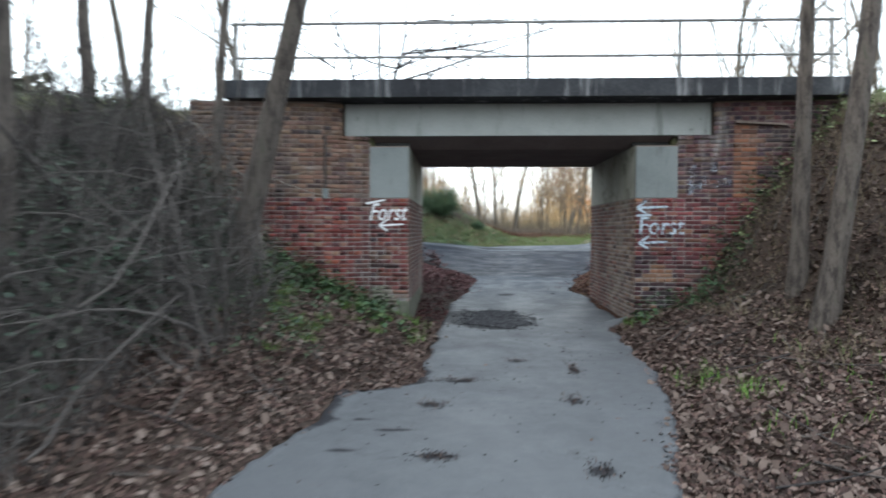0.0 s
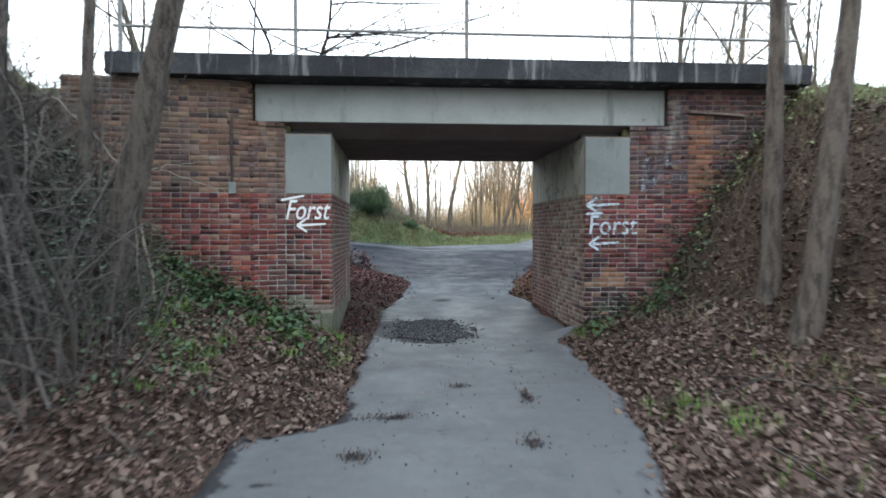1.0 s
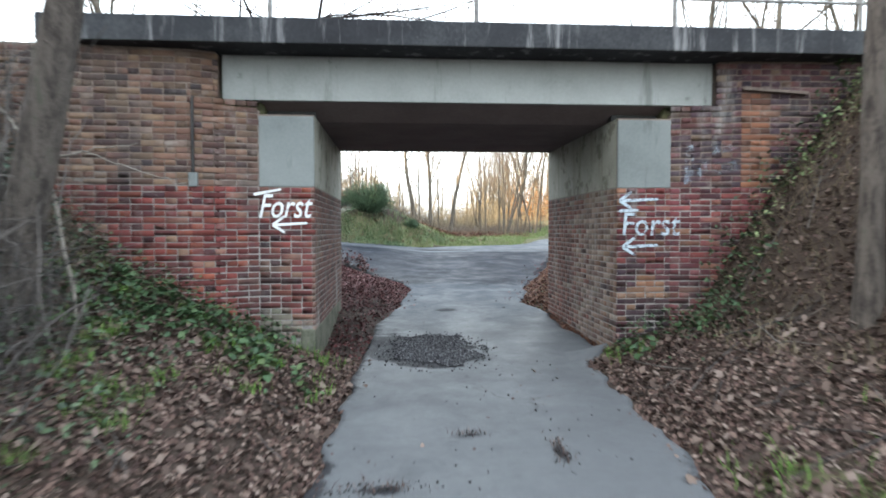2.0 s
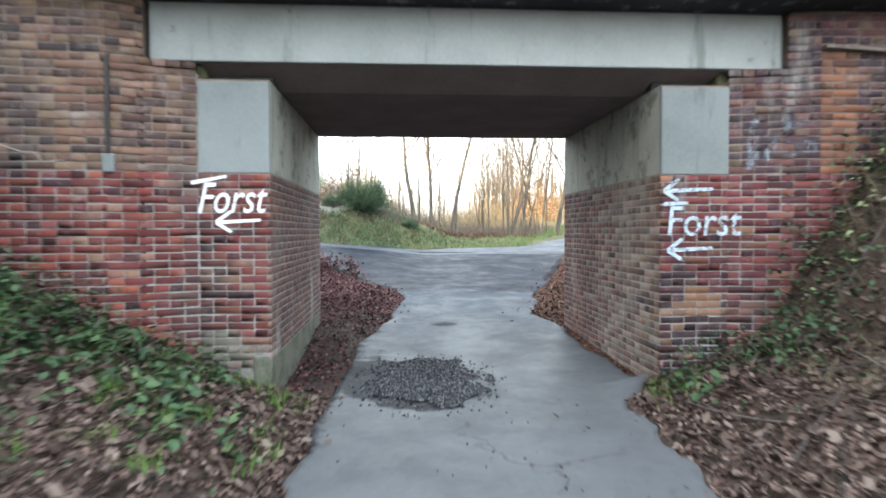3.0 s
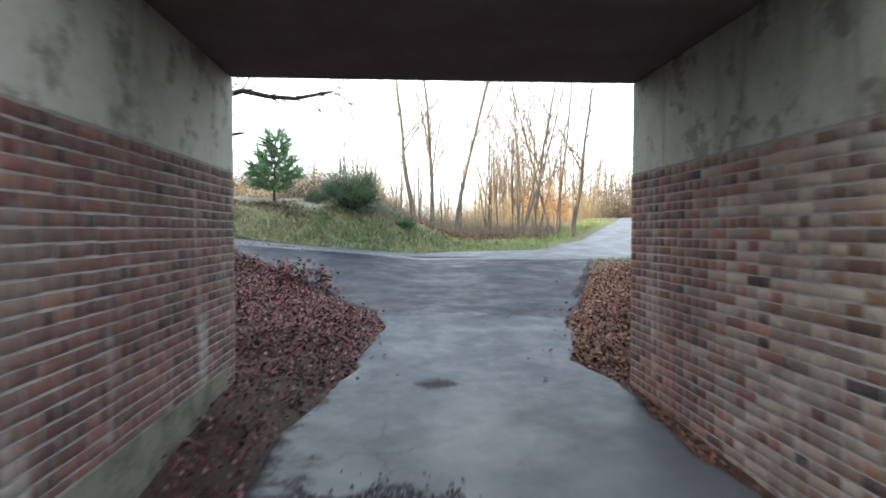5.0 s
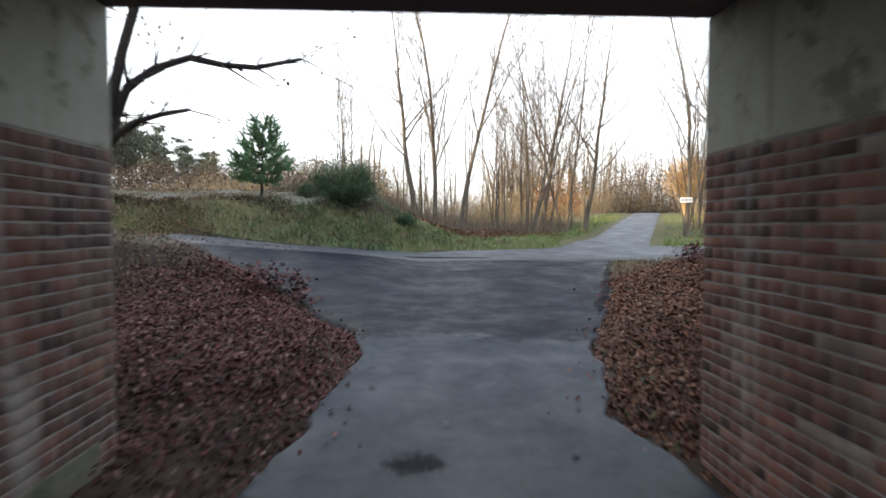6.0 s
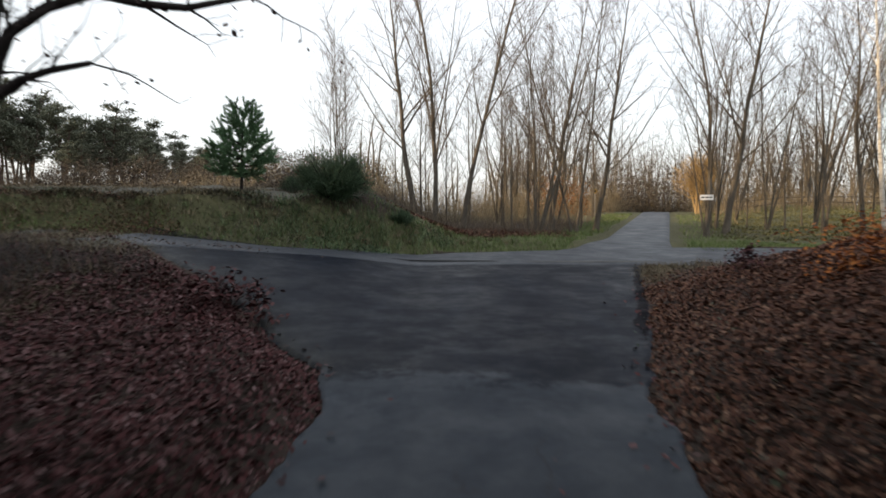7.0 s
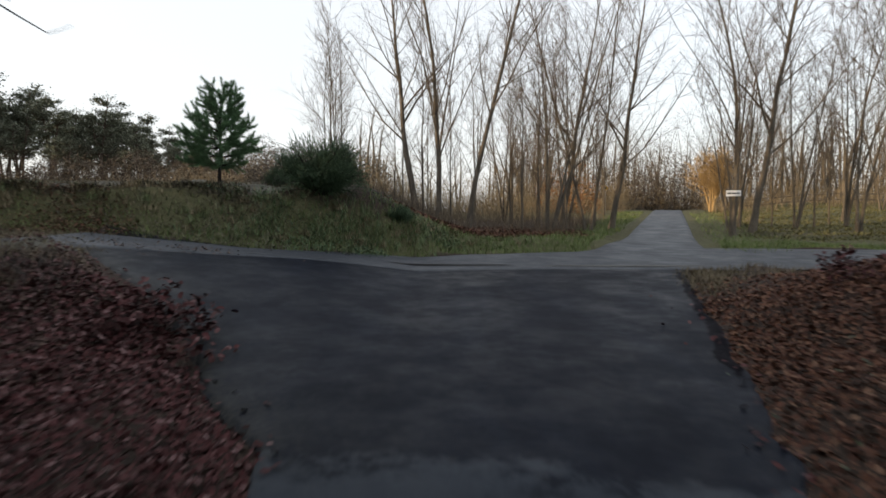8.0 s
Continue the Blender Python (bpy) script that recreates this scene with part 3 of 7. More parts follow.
def far_edge(x):
    """Far side of the cross road."""
    return np.interp(x, [-60, -8, -2.2, 2.0, 5.5, 9, 14, 60], [21.0, 23.6, 24.6, 27.3, 28.6, 29.6, 29.2, 25])


def near_edge(x):
    return np.interp(x, [-60, -8, -4.4, -1, 4, 9.5, 14, 60], [17.4, 20.0, 22.3, 24.2, 24.5, 24.7, 24.3, 20])


ROAD_START, ROAD_WAY = (5.3, 24.0), (math.sin(radians(23.0)), math.cos(radians(23.0)))


def far_road(x, y):
    """How far along and across the road that leads away."""
    dx, dy = x - ROAD_START[0], y - ROAD_START[1]
    return dx * ROAD_WAY[0] + dy * ROAD_WAY[1], dx * ROAD_WAY[1] - dy * ROAD_WAY[0]


def height(x, y):
    """Height of the ground."""
    x, y = np.asarray(x, float), np.asarray(y, float)
    z = np.interp(y, [-60, 0, 5, 9.4, 12, 15, 18, 22, 26, 39, 100, 400], [-0.6, -0.45, -0.39, -0.31, -0.22, -0.10, 0.04, 0.30, 0.45, 0.88, 2.4, 6.0])
    # the left of the cross road lies higher, and the bank behind it
    z = z + 0.115 * np.clip(1 - x, 0, 6) * step(y, 16, 22) * (1 - 0.9 * step(y, 60, 130))
    z = z + 1.25 * step(y - far_edge(x), 0.1, 2.3) * step(-x, -3.2, 1.2) * (1 - step(y, 60, 150))
    z = z + 0.30 * step(y - far_edge(x), 0.3, 2.0) * step(-x, -9, -3) * (1 - step(y, 45, 80))
    # the field behind the bank's crest, and the woods road that climbs away
    field = np.interp(y, [26, 29, 34, 45, 62, 150, 400], [1.88, 2.17, 2.58, 3.15, 3.7, 4.2, 6.0])
    lid = field + 9 * step(x, 0.5, 3)
    z = np.where((y > 20) & (z > lid), lid, z)
    w = step(y - far_edge(x), 1.9, 2.4) * step(-x, 0.2, 2.6) * (y > 20)
    z = z * (1 - w) + field * w
    z = z + step(x, 3.0, 11.0) * np.interp(y, [36.5, 42, 66, 80, 130, 250], [0.0, 0.17, 0.92, 0.85, 0.3, 0.0])
    z = z + step(x - 0.42 * (y - 24) - 6.3, 4.0, 12.0) * np.interp(y, [37, 44, 64, 90, 160], [0.0, 0.15, 0.75, 0.9, 0.0])
    # leafy shoulders beyond the bridge
    z = z + 0.25 * np.clip(x - right_edge(y), 0, 5) * step(y, 13.5, 17) * (1 - step(y, 20.2, 23.2))
    z = z + 0.10 * step(left_edge(y) - x, 0.0, 0.8) * step(y, 12.8, 14.5) * (1 - step(y, 20, 23))
    # verges in front of the bridge
    z = z + 0.10 * step(left_edge(y) - x, 0.0, 1.2) * (1 - step(y, 8, 9)) + 0.09 * step(x - right_edge(y), 0, 1.0) * (1 - step(y, 8, 9))
    # the railway bank: front cones, top, back cones
    fl = np.hypot(np.clip(x + 5.0, 0, None), np.where(x < -5, 0.62, 0.45) * np.clip(9.1 - y, 0, None))
    bl = np.interp(fl, [0, 0.8, 1.65, 2.07, 2.55, 3.5, 4.4], [3.65, 2.5, 1.42, 1.08, 0.78, 0.30, 0.0])
    fr = np.hypot(np.clip(5.8 - x, 0, None), np.where(x > 5.8, 0.55, 0.3) * np.clip(9.1 - y, 0, None))
    br = np.interp(fr, [0, 0.8, 1.6, 2.05, 2.4, 3.2, 3.7], [3.6, 2.5, 1.38, 0.62, 0.38, 0.12, 0.0])
    kl = np.hypot(np.clip(x + 4.6, 0, None), 0.85 * np.clip(y - 12.7, 0, None))
    cl = np.interp(kl, [0, 1.2, 2.4, 3.4], [3.45, 1.8, 0.6, 0.0])
    kr = np.hypot(np.clip(6.4 - x, 0, None), 0.85 * np.clip(y - 12.7, 0, None))
    cr = np.interp(kr, [0, 1.2, 2.4, 3.4], [3.45, 1.8, 0.6, 0.0])
    front, back = y < 9.28, y > 12.56
    top = np.where((x < -1.45) | (x > 3.3), 3.45, 0.0)
    z = z + np.where(front, np.maximum(bl, br), np.where(back, np.maximum(cl, cr), top))
    return z


def rough_height(x, y):
    """The ground with its small unevenness, flat where it is paved."""
    x, y = np.asarray(x, float), np.asarray(y, float)
    off = np.maximum(left_edge(y) - x, x - right_edge(y))
    along, across = far_road(x, y)
    paved = (y < 24.6) & (off < 0) | (y > near_edge(x)) & (y < far_edge(x)) | (along > 0) & (np.abs(across) < 1.6)
    k = np.where(paved, 0, np.clip(np.where(y < 24, off, 1) / 0.5, 0, 1))
    n = (lattice(x * 0.9, y * 0.9, 3) - 0.5) * 0.16 + (lattice(x * 3.1, y * 3.1, 5) - 0.5) * 0.06 + (lattice(x * 9, y * 9, 7) - 0.5) * 0.025
    far = np.clip((np.hypot(x, y) - 40) / 60, 0, 1)
    hummock = step(y - far_edge(x), 0.4, 1.5) * step(-x, -3, 0) * ((lattice(x * 0.7, y * 0.7, 81) - 0.5) * 0.12 + (lattice(x * 1.9, y * 1.9, 82) - 0.5) * 0.12)
    return height(x, y) + n * k + hummock * (1 - far) - 0.03 * (1 - k) * (1 - far)


def spread(lo, hi, fine_lo, fine_hi, d, grow=1.12):
    mid = list(np.arange(fine_lo, fine_hi + d / 2, d))
    a, s = fine_lo, d
    left = []
    while a > lo:
        s *= grow
        a -= s
        left.append(a)
    b, s = fine_hi, d
    right = []
    while b < hi:
        s *= grow
        b += s
        right.append(b)
    return np.array(left[::-1] + mid + right)


def sheet(name, gx, gy, z, mat):
    """A grid of quads over arrays of the same shape."""
    ny, nx = gx.shape
    V = np.stack([gx, gy, z], -1).reshape(-1, 3)
    i, j = np.meshgrid(np.arange(ny - 1), np.arange(nx - 1), indexing="ij")
    a = i * nx + j
    return fast_mesh(name, V, np.stack([a, a + 1, a + nx + 1, a + nx], -1).reshape(-1, 4), mat, True)


xs, ys = spread(-900, 900, -7.0, 8.5, 0.11, 1.06), spread(-300, 1500, 1.5, 30, 0.11, 1.06)
GX, GY = np.meshgrid(xs, ys)
ground_me = sheet("ground", GX, GY, rough_height(GX, GY), M_GROUND)
off = np.maximum(left_edge(GY) - GX, GX - right_edge(GY))
al, ac = far_road(GX, GY)
grass = 0.75 * step(GY - far_edge(GX), -0.2, 0.6) * (1 - 0.6 * step(GY - far_edge(GX), 0.8, 2.0) * step(-GX, -2, 0) * (1 - step(GY, 60, 90))) * (1 - 0.75 * step(GY - far_edge(GX), 2.5, 5.0) * step(GX, -1.0, 3.0)) + 0.5 * step(GY, 45, 60) + 0.35 * step(GX, 10, 13) * step(GY, 29, 32)
grass = np.maximum(grass, 0.6 * step(2.2 - np.abs(ac) + 1.5, 0, 1) * (al > 2))
grass = np.maximum(grass, 0.95 * step(GX, 14, 17) * step(GY, 39, 42) * (1 - step(GY, 62, 75)))
grass = np.maximum(grass, 0.55 * np.exp(-((GX - 2.6) ** 2 / 0.25 + (GY - 5.0) ** 2 / 1.2)))
grass = np.maximum(grass, 0.9 * step(rough_height(GX, GY), 2.9, 3.2) * (GY < 14) * (GY > 7))
grass = np.maximum(grass, 0.45 * np.exp(-((GX + 2.0) ** 2 / 0.8 + (GY - 8.2) ** 2 / 0.6)))
at = ground_me.attributes.new("grass", "FLOAT", "POINT")
at.data.foreach_set("value", np.clip(grass, 0, 1).astype(np.float32).ravel())
field_mask = step(GY - far_edge(GX), 1.9, 2.3) * step(-GX, 0.6, 2.2) * (1 - step(GY, 50, 60)) * (GY > 20)
track = step(-GX + (lattice(GX * 1.5, GY * 1.5, 33) - 0.5) * 1.2, 3.6, 4.6) * step(GY - near_edge(GX), -1.6, -0.6) * (1 - step(GY - far_edge(GX), 0.0, 0.6)) * (GX > -40)
field_mask = np.maximum(field_mask, 0.8 * track)
ground_me.attributes.new("field", "FLOAT", "POINT").data.foreach_set("value", field_mask.astype(np.float32).ravel())
tagged(new("ground", ground_me), "leaf-strewn woodland ground with grassy verges and railway bank", "ground", kind="structure")


def path_sheet():
    """The whole path up to the cross road, with masks for its damp, painted-dim stretch and its younger surface."""
    y = np.arange(-8, 24.75, 0.09)
    a = left_edge(y) + (lattice(y * 2.3, y * 0 + 1.5, 11) - 0.5) * 0.16 + (lattice(y * 9, y * 0 + 3.5, 12) - 0.5) * 0.07
    b = right_edge(y) + (lattice(y * 2.3, y * 0 + 7.5, 13) - 0.5) * 0.16 + (lattice(y * 9, y * 0 + 5.5, 14) - 0.5) * 0.07
    u = np.linspace(0, 1, 64)
    X, Y = a[:, None] * (1 - u) + b[:, None] * u, np.repeat(y[:, None], 64, 1)
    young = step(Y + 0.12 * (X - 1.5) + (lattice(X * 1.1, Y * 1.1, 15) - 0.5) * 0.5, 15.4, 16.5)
    Z = height(X, Y) + (lattice(X * 0.8, Y * 0.8, 21) - 0.5) * 0.02 + 0.010 * young
    Z[:, 0] -= 0.06
    Z[:, -1] -= 0.06
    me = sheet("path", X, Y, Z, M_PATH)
    for key, v in (("dim_damp", np.interp(Y, [9.0, 11.0, 13.0, 15.5], [0.0, 0.35, 0.8, 1.0])), ("young", young),
                   ("rim", np.exp(-np.clip(X - a[:, None], 0, None) / 0.45) * step(Y, 15.5, 17.0)),
                   # dark strips along the rims, dark spots, a dark border round the gravel
                   ("dark_marks", np.exp(-((b[:, None] - X - 0.13) / 0.09) ** 2) * step(Y, 16.5, 18.5) * (1 - step(Y, 23.6, 24.3)) + 0.75 * np.exp(-((X - 0.93) / 0.26) ** 2 - ((Y - 12.55) / 0.24) ** 2) + 0.5 * np.exp(-((X - 0.05) / 0.2) ** 2 - ((Y - 10.6) / 0.6) ** 2)
                    + 0.5 * np.exp(-((b[:, None] - X - 0.05) / 0.07) ** 2) * step(Y, 0, 1) * (1 - step(Y, 6.0, 7.5))
                    + 0.72 * sum(np.exp(-((X - px) / rx) ** 2 - ((Y - py) / ry) ** 2) for px, py, rx, ry in ((-0.06, 5.68, 0.24, 0.11), (-0.29, 4.83, 0.14, 0.12), (1.22, 6.2, 0.08, 0.28), (1.02, 5.0, 0.11, 0.18), (0.61, 6.6, 0.16, 0.07), (0.9, 3.4, 0.14, 0.16), (-0.2, 3.6, 0.22, 0.12), (-0.85, 4.4, 0.25, 0.06), (-0.55, 4.15, 0.3, 0.05), (0.35, 5.3, 0.07, 0.2), (-0.9, 3.7, 0.2, 0.08), (0.5, 2.7, 0.16, 0.1)))
                    + 0.72 * step(1.03 - np.hypot((X - 0.36) / 0.68, (Y - 9.62) / 0.95) + (lattice(X * 4, Y * 4, 62) - 0.5) * 0.5, -0.05, 0.2)
                    + 0.8 * np.exp(-((X - a[:, None]) / 0.16) ** 2) * step(Y, 3.6, 4.4) * (1 - step(Y, 5.9, 6.6))
                    + 0.55 * np.exp(-((X - a[:, None]) / 0.22) ** 2) * step(Y, 6.5, 8.0) * (1 - step(Y, 12, 14)))):
        me.attributes.new(key, "FLOAT", "POINT").data.foreach_set("value", v.astype(np.float32).ravel())
    tagged(new("path", me), "worn grey asphalt path, darker where it meets the road", "path", kind="structure")


path_sheet()


def cross_road():
    x = spread(-60, 60, -9, 14, 0.2, 1.08)
    x = x[x > -5.2]
    u = np.linspace(0, 1, 22)
    a, b = near_edge(x) - 0.35, far_edge(x) + (lattice(x * 1.3, x * 0, 31) - 0.5) * 0.3
    Y = a[None, :] * (1 - u[:, None]) + b[None, :] * u[:, None]
    X = np.repeat(x[None, :], 22, 0)
    X[:, 0] -= 0.5 * lattice(Y[:, 0] * 2, Y[:, 0] * 0, 32)
    Z = height(X, Y) + 0.025
    Z[:, 0] -= 0.06
    Z[0] -= 0.03
    Z[-1] -= 0.12
    tagged(new("cross_road", sheet("cross_road", X, Y, Z, M_ROAD)), "worn grey asphalt road crossing the path's end", "road", kind="structure")


def leading_road():
    s = spread(3.2, 260, 3.2, 30, 0.4, 1.06)
    s = s[s >= 3.2]
    w = np.linspace(-1, 1, 14)
    half = 1.22 + 1.5 * np.exp(-np.clip(s - 2.6, 0, None) / 1.8)
    A, W = np.repeat(s[:, None], 14, 1), w[None, :] * half[:, None]
    X = ROAD_START[0] + A * ROAD_WAY[0] + W * ROAD_WAY[1]
    Y = ROAD_START[1] + A * ROAD_WAY[1] - W * ROAD_WAY[0]
    Z = height(X, Y) + 0.04
    Z[0] -= 0.035
    Z[:, 0] -= 0.08
    Z[:, -1] -= 0.08
    tagged(new("road", sheet("road", X, Y, Z, M_ROAD)), "narrow worn asphalt road leading into the woods", "road", kind="structure")


cross_road()
leading_road()

# ---------------------------------------------------------------- the bridge
bridge = thing("railway_bridge", "small concrete and brick railway bridge over the path", "bridge", (0, 0, 0))


def along(bm, m):
    bm.transform(m)
    return bm


part("parapet_slab", (box(-3.72, 5.82, CAP_FRONT, 13.1, CAP_LOW, CAP_TOP, 0.012), M_CAP), bridge, "blackened streaked concrete edge slab")
part("fascia_beam", (box(-1.935, 3.9, 9.19, 9.5, BEAM_LOW, CAP_LOW - 0.003, 0.012), M_BEAM), bridge, "pale grey concrete edge beam")
def deck():
    """The slab in section along y, its front edge sloping up to the beam."""
    bm = prism([(9.23, BEAM_LOW - 0.004), (9.75, SOFFIT), (BACK - 0.003, SOFFIT), (BACK - 0.003, CAP_LOW - 0.004), (9.503, CAP_LOW - 0.004), (9.503, BEAM_LOW - 0.004)], LEFT - 0.6, RIGHT + 0.6)
    bm.transform(Matrix(((0, 0, 1, 0), (1, 0, 0, 0), (0, 1, 0, 0), (0, 0, 0, 1))))
    bmesh.ops.recalc_face_normals(bm, faces=bm.faces)
    return bm


part("deck_slab", (deck(), M_SOFFIT), bridge, "dark stained concrete soffit")

# plan lines of the two abutments: pier face, splayed wing, outer wing
WING_L = [(LEFT, FRONT), (-1.53, FRONT), (-2.22, 8.98), (-4.3, 8.80)]
WING_R = [(RIGHT, FRONT), (3.39, FRONT), (4.20, 9.06), (5.9, 9.0)]
CONC_LOW = 1.722                       # brickwork ends and concrete begins
E = 0.006                              # bricks stand proud of the mortar by this


def inset(pts, d, side):
    """The plan line moved back by d (towards +y, and into the abutment)."""
    return [(x + (0.0022 * side if i == 0 else 0), y + d) for i, (x, y) in enumerate(pts)]


def core(pts, side):
    line = inset(pts, E, side)
    end = line[-1]
    # pier and block seat up to the soffit; wings up to the slab
    bm = bmesh.new()
    x0, x1 = line[0][0], line[1][0]
    o = [(x0, FRONT + E), (x0, BACK - E), (x0 + side * 1.2, BACK - E), (x0 + side * 1.2, 9.6), (x1, 9.6), (x1, FRONT + E)]
    prism(o if side > 0 else o[::-1], -0.6, SOFFIT - 0.012, bm) if side < 0 else prism(o[::-1], -0.6, SOFFIT - 0.012, bm)
    beam_end = -1.945 if side < 0 else 3.91
    t = (beam_end - line[1][0]) / (line[2][0] - line[1][0])
    yb = line[1][1] + t * (line[2][1] - line[1][1])
    seat = [(line[1][0], line[1][1]), (beam_end, yb), (beam_end, 9.6), (line[1][0], 9.6)]
    prism(seat if side > 0 else seat[::-1], -0.6, BEAM_LOW - 0.11, bm)
    wing = [(beam_end + 0.03 * side, yb), line[2], line[3], (line[3][0], 9.6), (beam_end + 0.03 * side, 9.6)]
    prism(wing if side > 0 else wing[::-1], -0.6, CAP_LOW - 0.006, bm)
    bmesh.ops.recalc_face_normals(bm, faces=bm.faces)
    return bm


abut_l = part("abutment", (core(WING_L, -1), M_MORTAR), bridge, "brick abutment with splayed wing, painted word and arrow")
abut_r = part("abutment", (core(WING_R, 1), M_MORTAR), bridge, "brick abutment with dark bricks, faint painted word and arrows")


# one brick: a box with a chamfered face, its face at local y = 0 looking to -y, built 1 x 1 and scaled by its corners
def brick_arrays(w, h, d, c=0.0035, rng=None):
    """Vertices of a brick: x 0..w, z 0..h, face at y 0, back at y d; rng knocks its corners about."""
    v = np.array([(0, c, 0), (w, c, 0), (w, c, h), (0, c, h), (c, 0, c), (w - c, 0, c), (w - c, 0, h - c), (c, 0, h - c), (0, d, 0), (w, d, 0), (w, d, h), (0, d, h)])
    if rng is not None:
        v[:8] += np.array([[rng.gauss(0, 0.0028), rng.gauss(0, 0.0012), rng.gauss(0, 0.0026)] for _ in range(8)])
    f = np.array([(4, 5, 6, 7), (0, 1, 5, 4), (1, 2, 6, 5), (2, 3, 7, 6), (3, 0, 4, 7), (8, 9, 1, 0), (9, 10, 2, 1), (10, 11, 3, 2), (11, 8, 0, 3)])
    return v, f


COURSE, JOINT = 0.0708, 0.0120
brick_cache = {}


def brick_mesh(w, mat, kind):
    key = (round(w, 3), mat.name, kind)
    if key not in brick_cache:
        v, f = brick_arrays(key[0], COURSE - JOINT, 0.03, 0.0035, random.Random(kind * 7 + int(w * 1000)))
        brick_cache[key] = fast_mesh("brick", v, f, mat)
    return brick_cache[key]


def lay(a, b, z0, z1, keep, rng, slack=1.0):
    """Bricks of a wall from plan point a to b (seen from outside, a on the viewer's left): yields matrix and width."""
    (ax, ay), (bx, by) = a, b
    L = math.hypot(bx - ax, by - ay) + (0.0 if bx in (LEFT, RIGHT) else 0.006)
    turn = math.degrees(math.atan2(by - ay, bx - ax))
    base = CONC_LOW - 31 * COURSE
    for k in range(int((z1 - base) / COURSE + 0.01)):
        z = base + k * COURSE
        if z < z0 - 0.001:
            continue
        w, shift = (0.232, 0.0) if k % 2 else (0.111, 0.0)
        if k % 4 == 1:
            shift = 0.122
        x = -shift
        while x < L - 0.03:
            lo, hi = max(0, x), min(L, x + w)
            x += w + 0.010
            if hi - lo < 0.012:
                continue
            u = (lo + hi) / 2
            if not keep(u, z + 0.03):
                continue
            px, py = ax + (bx - ax) * lo / L, ay + (by - ay) * lo / L
            yield pose(px, py, z + rng.uniform(-0.003, 0.003), slack * rng.uniform(-0.6, 0.6), rng.uniform(-0.5, 0.5), turn + slack * rng.uniform(-0.5, 0.5)) @ Matrix.Translation((rng.uniform(-0.003, 0.003), slack * rng.uniform(-0.004, 0.003), 0)), round(hi - lo, 3)


def brickwork(parent, sections, rng):
    """Sections: (a, b, z0, z1, keep, joined material, piece material or None)."""
    sets = {}
    for a, b, z0, z1, keep, mat, piece in sections:
        flush = abs(a[0] - b[0]) < 0.01      # the tunnel sides, pointed flush and worn smooth
        for m, w in lay(a, b, z0, z1, keep, rng, 0.2 if flush else 1.0):
            if piece is not None:
                part("brick", brick_mesh(w if w in (0.232, 0.111) else round(w / 0.01) * 0.01, piece, rng.randrange(6)), parent, at=m)
            else:
                v, f = brick_arrays(w, COURSE - JOINT, 0.03, 0.0012 if flush else 0.0035, None if flush else rng)
                R = np.array(m.to_3x3())
                sets.setdefault(mat.name, (mat, []))[1].append((v @ R.T + np.array(m.translation), f))
    for mat, arr in sets.values():
        v, f = join_arrays(arr)
        part("brickwork", fast_mesh("brickwork", v, f, mat), parent, kind="stuff")


always = lambda u, z: True
rngb = random.Random(5)
def at_x(pts, x):
    (ax, ay), (bx, by) = pts
    return x, ay + (by - ay) * (x - ax) / (bx - ax)


ochre_spot = lambda u, z: ((u - 0.40) / 0.20) ** 2 + ((z - 0.50) / 0.15) ** 2 < 1.0 or (u < 0.22 and z > CONC_LOW - 0.22 and math.sin(u * 31 + z * 40) > 0.2)
dark_below = lambda u: 0.72 + 0.12 * math.sin(u * 11.0)


def lit_from(u, z):
    """How far in from the back the paler bricks begin: old limewash, and front light put into the colour."""
    return 1.5 + 1.3 * (math.sin(round(u * 8) * 12.9 + round(z * 14) * 78.2) * 437.5 % 1.0 - 0.35)


def rusty(u, z):
    """Brown and orange bricks near the tunnel's front corner and along its upper course."""
    r = math.sin(round(u * 9) * 41.3 + round(z * 14.1) * 17.7) * 913.1 % 1.0
    return r < 0.9 * max(0.0, 1 - (3.4 - u) / 1.1) + (0.3 if z > CONC_LOW - 0.1 else 0.0)


end_l, end_r = at_x(WING_L[1:3], -1.945), at_x(WING_R[1:3], 3.912)
SPLIT = 2.713                          # course line at the beam's lower edge
brickwork(abut_l, [
    (WING_L[1], WING_L[0], -0.5, CONC_LOW, lambda u, z: z > 0.24 + 0.1 * math.sin(u * 9), M_RED, M_RED_P),
    (WING_L[1], WING_L[0], -0.3, CONC_LOW, lambda u, z: z <= 0.24 + 0.1 * math.sin(u * 9) and (u < 0.46 or z > 0.06), M_RED, M_MOSSY),
    (WING_L[2], WING_L[1], -0.5, CONC_LOW, always, M_RED, None),
    (WING_L[2], WING_L[1], CONC_LOW, SPLIT, always, M_OCHRE, None),
    (WING_L[2], end_l, SPLIT, CAP_LOW, always, M_OCHRE, None),
    (WING_L[3], WING_L[2], -0.5, CONC_LOW, always, M_RED, None),
    (WING_L[3], WING_L[2], CONC_LOW, CAP_LOW, always, M_OCHRE, None),
    (WING_L[0], (LEFT, BACK), -0.5, CONC_LOW, lambda u, z: z > 0.02 - 0.06 * u, M_SOOT_RED, None),
], rngb)
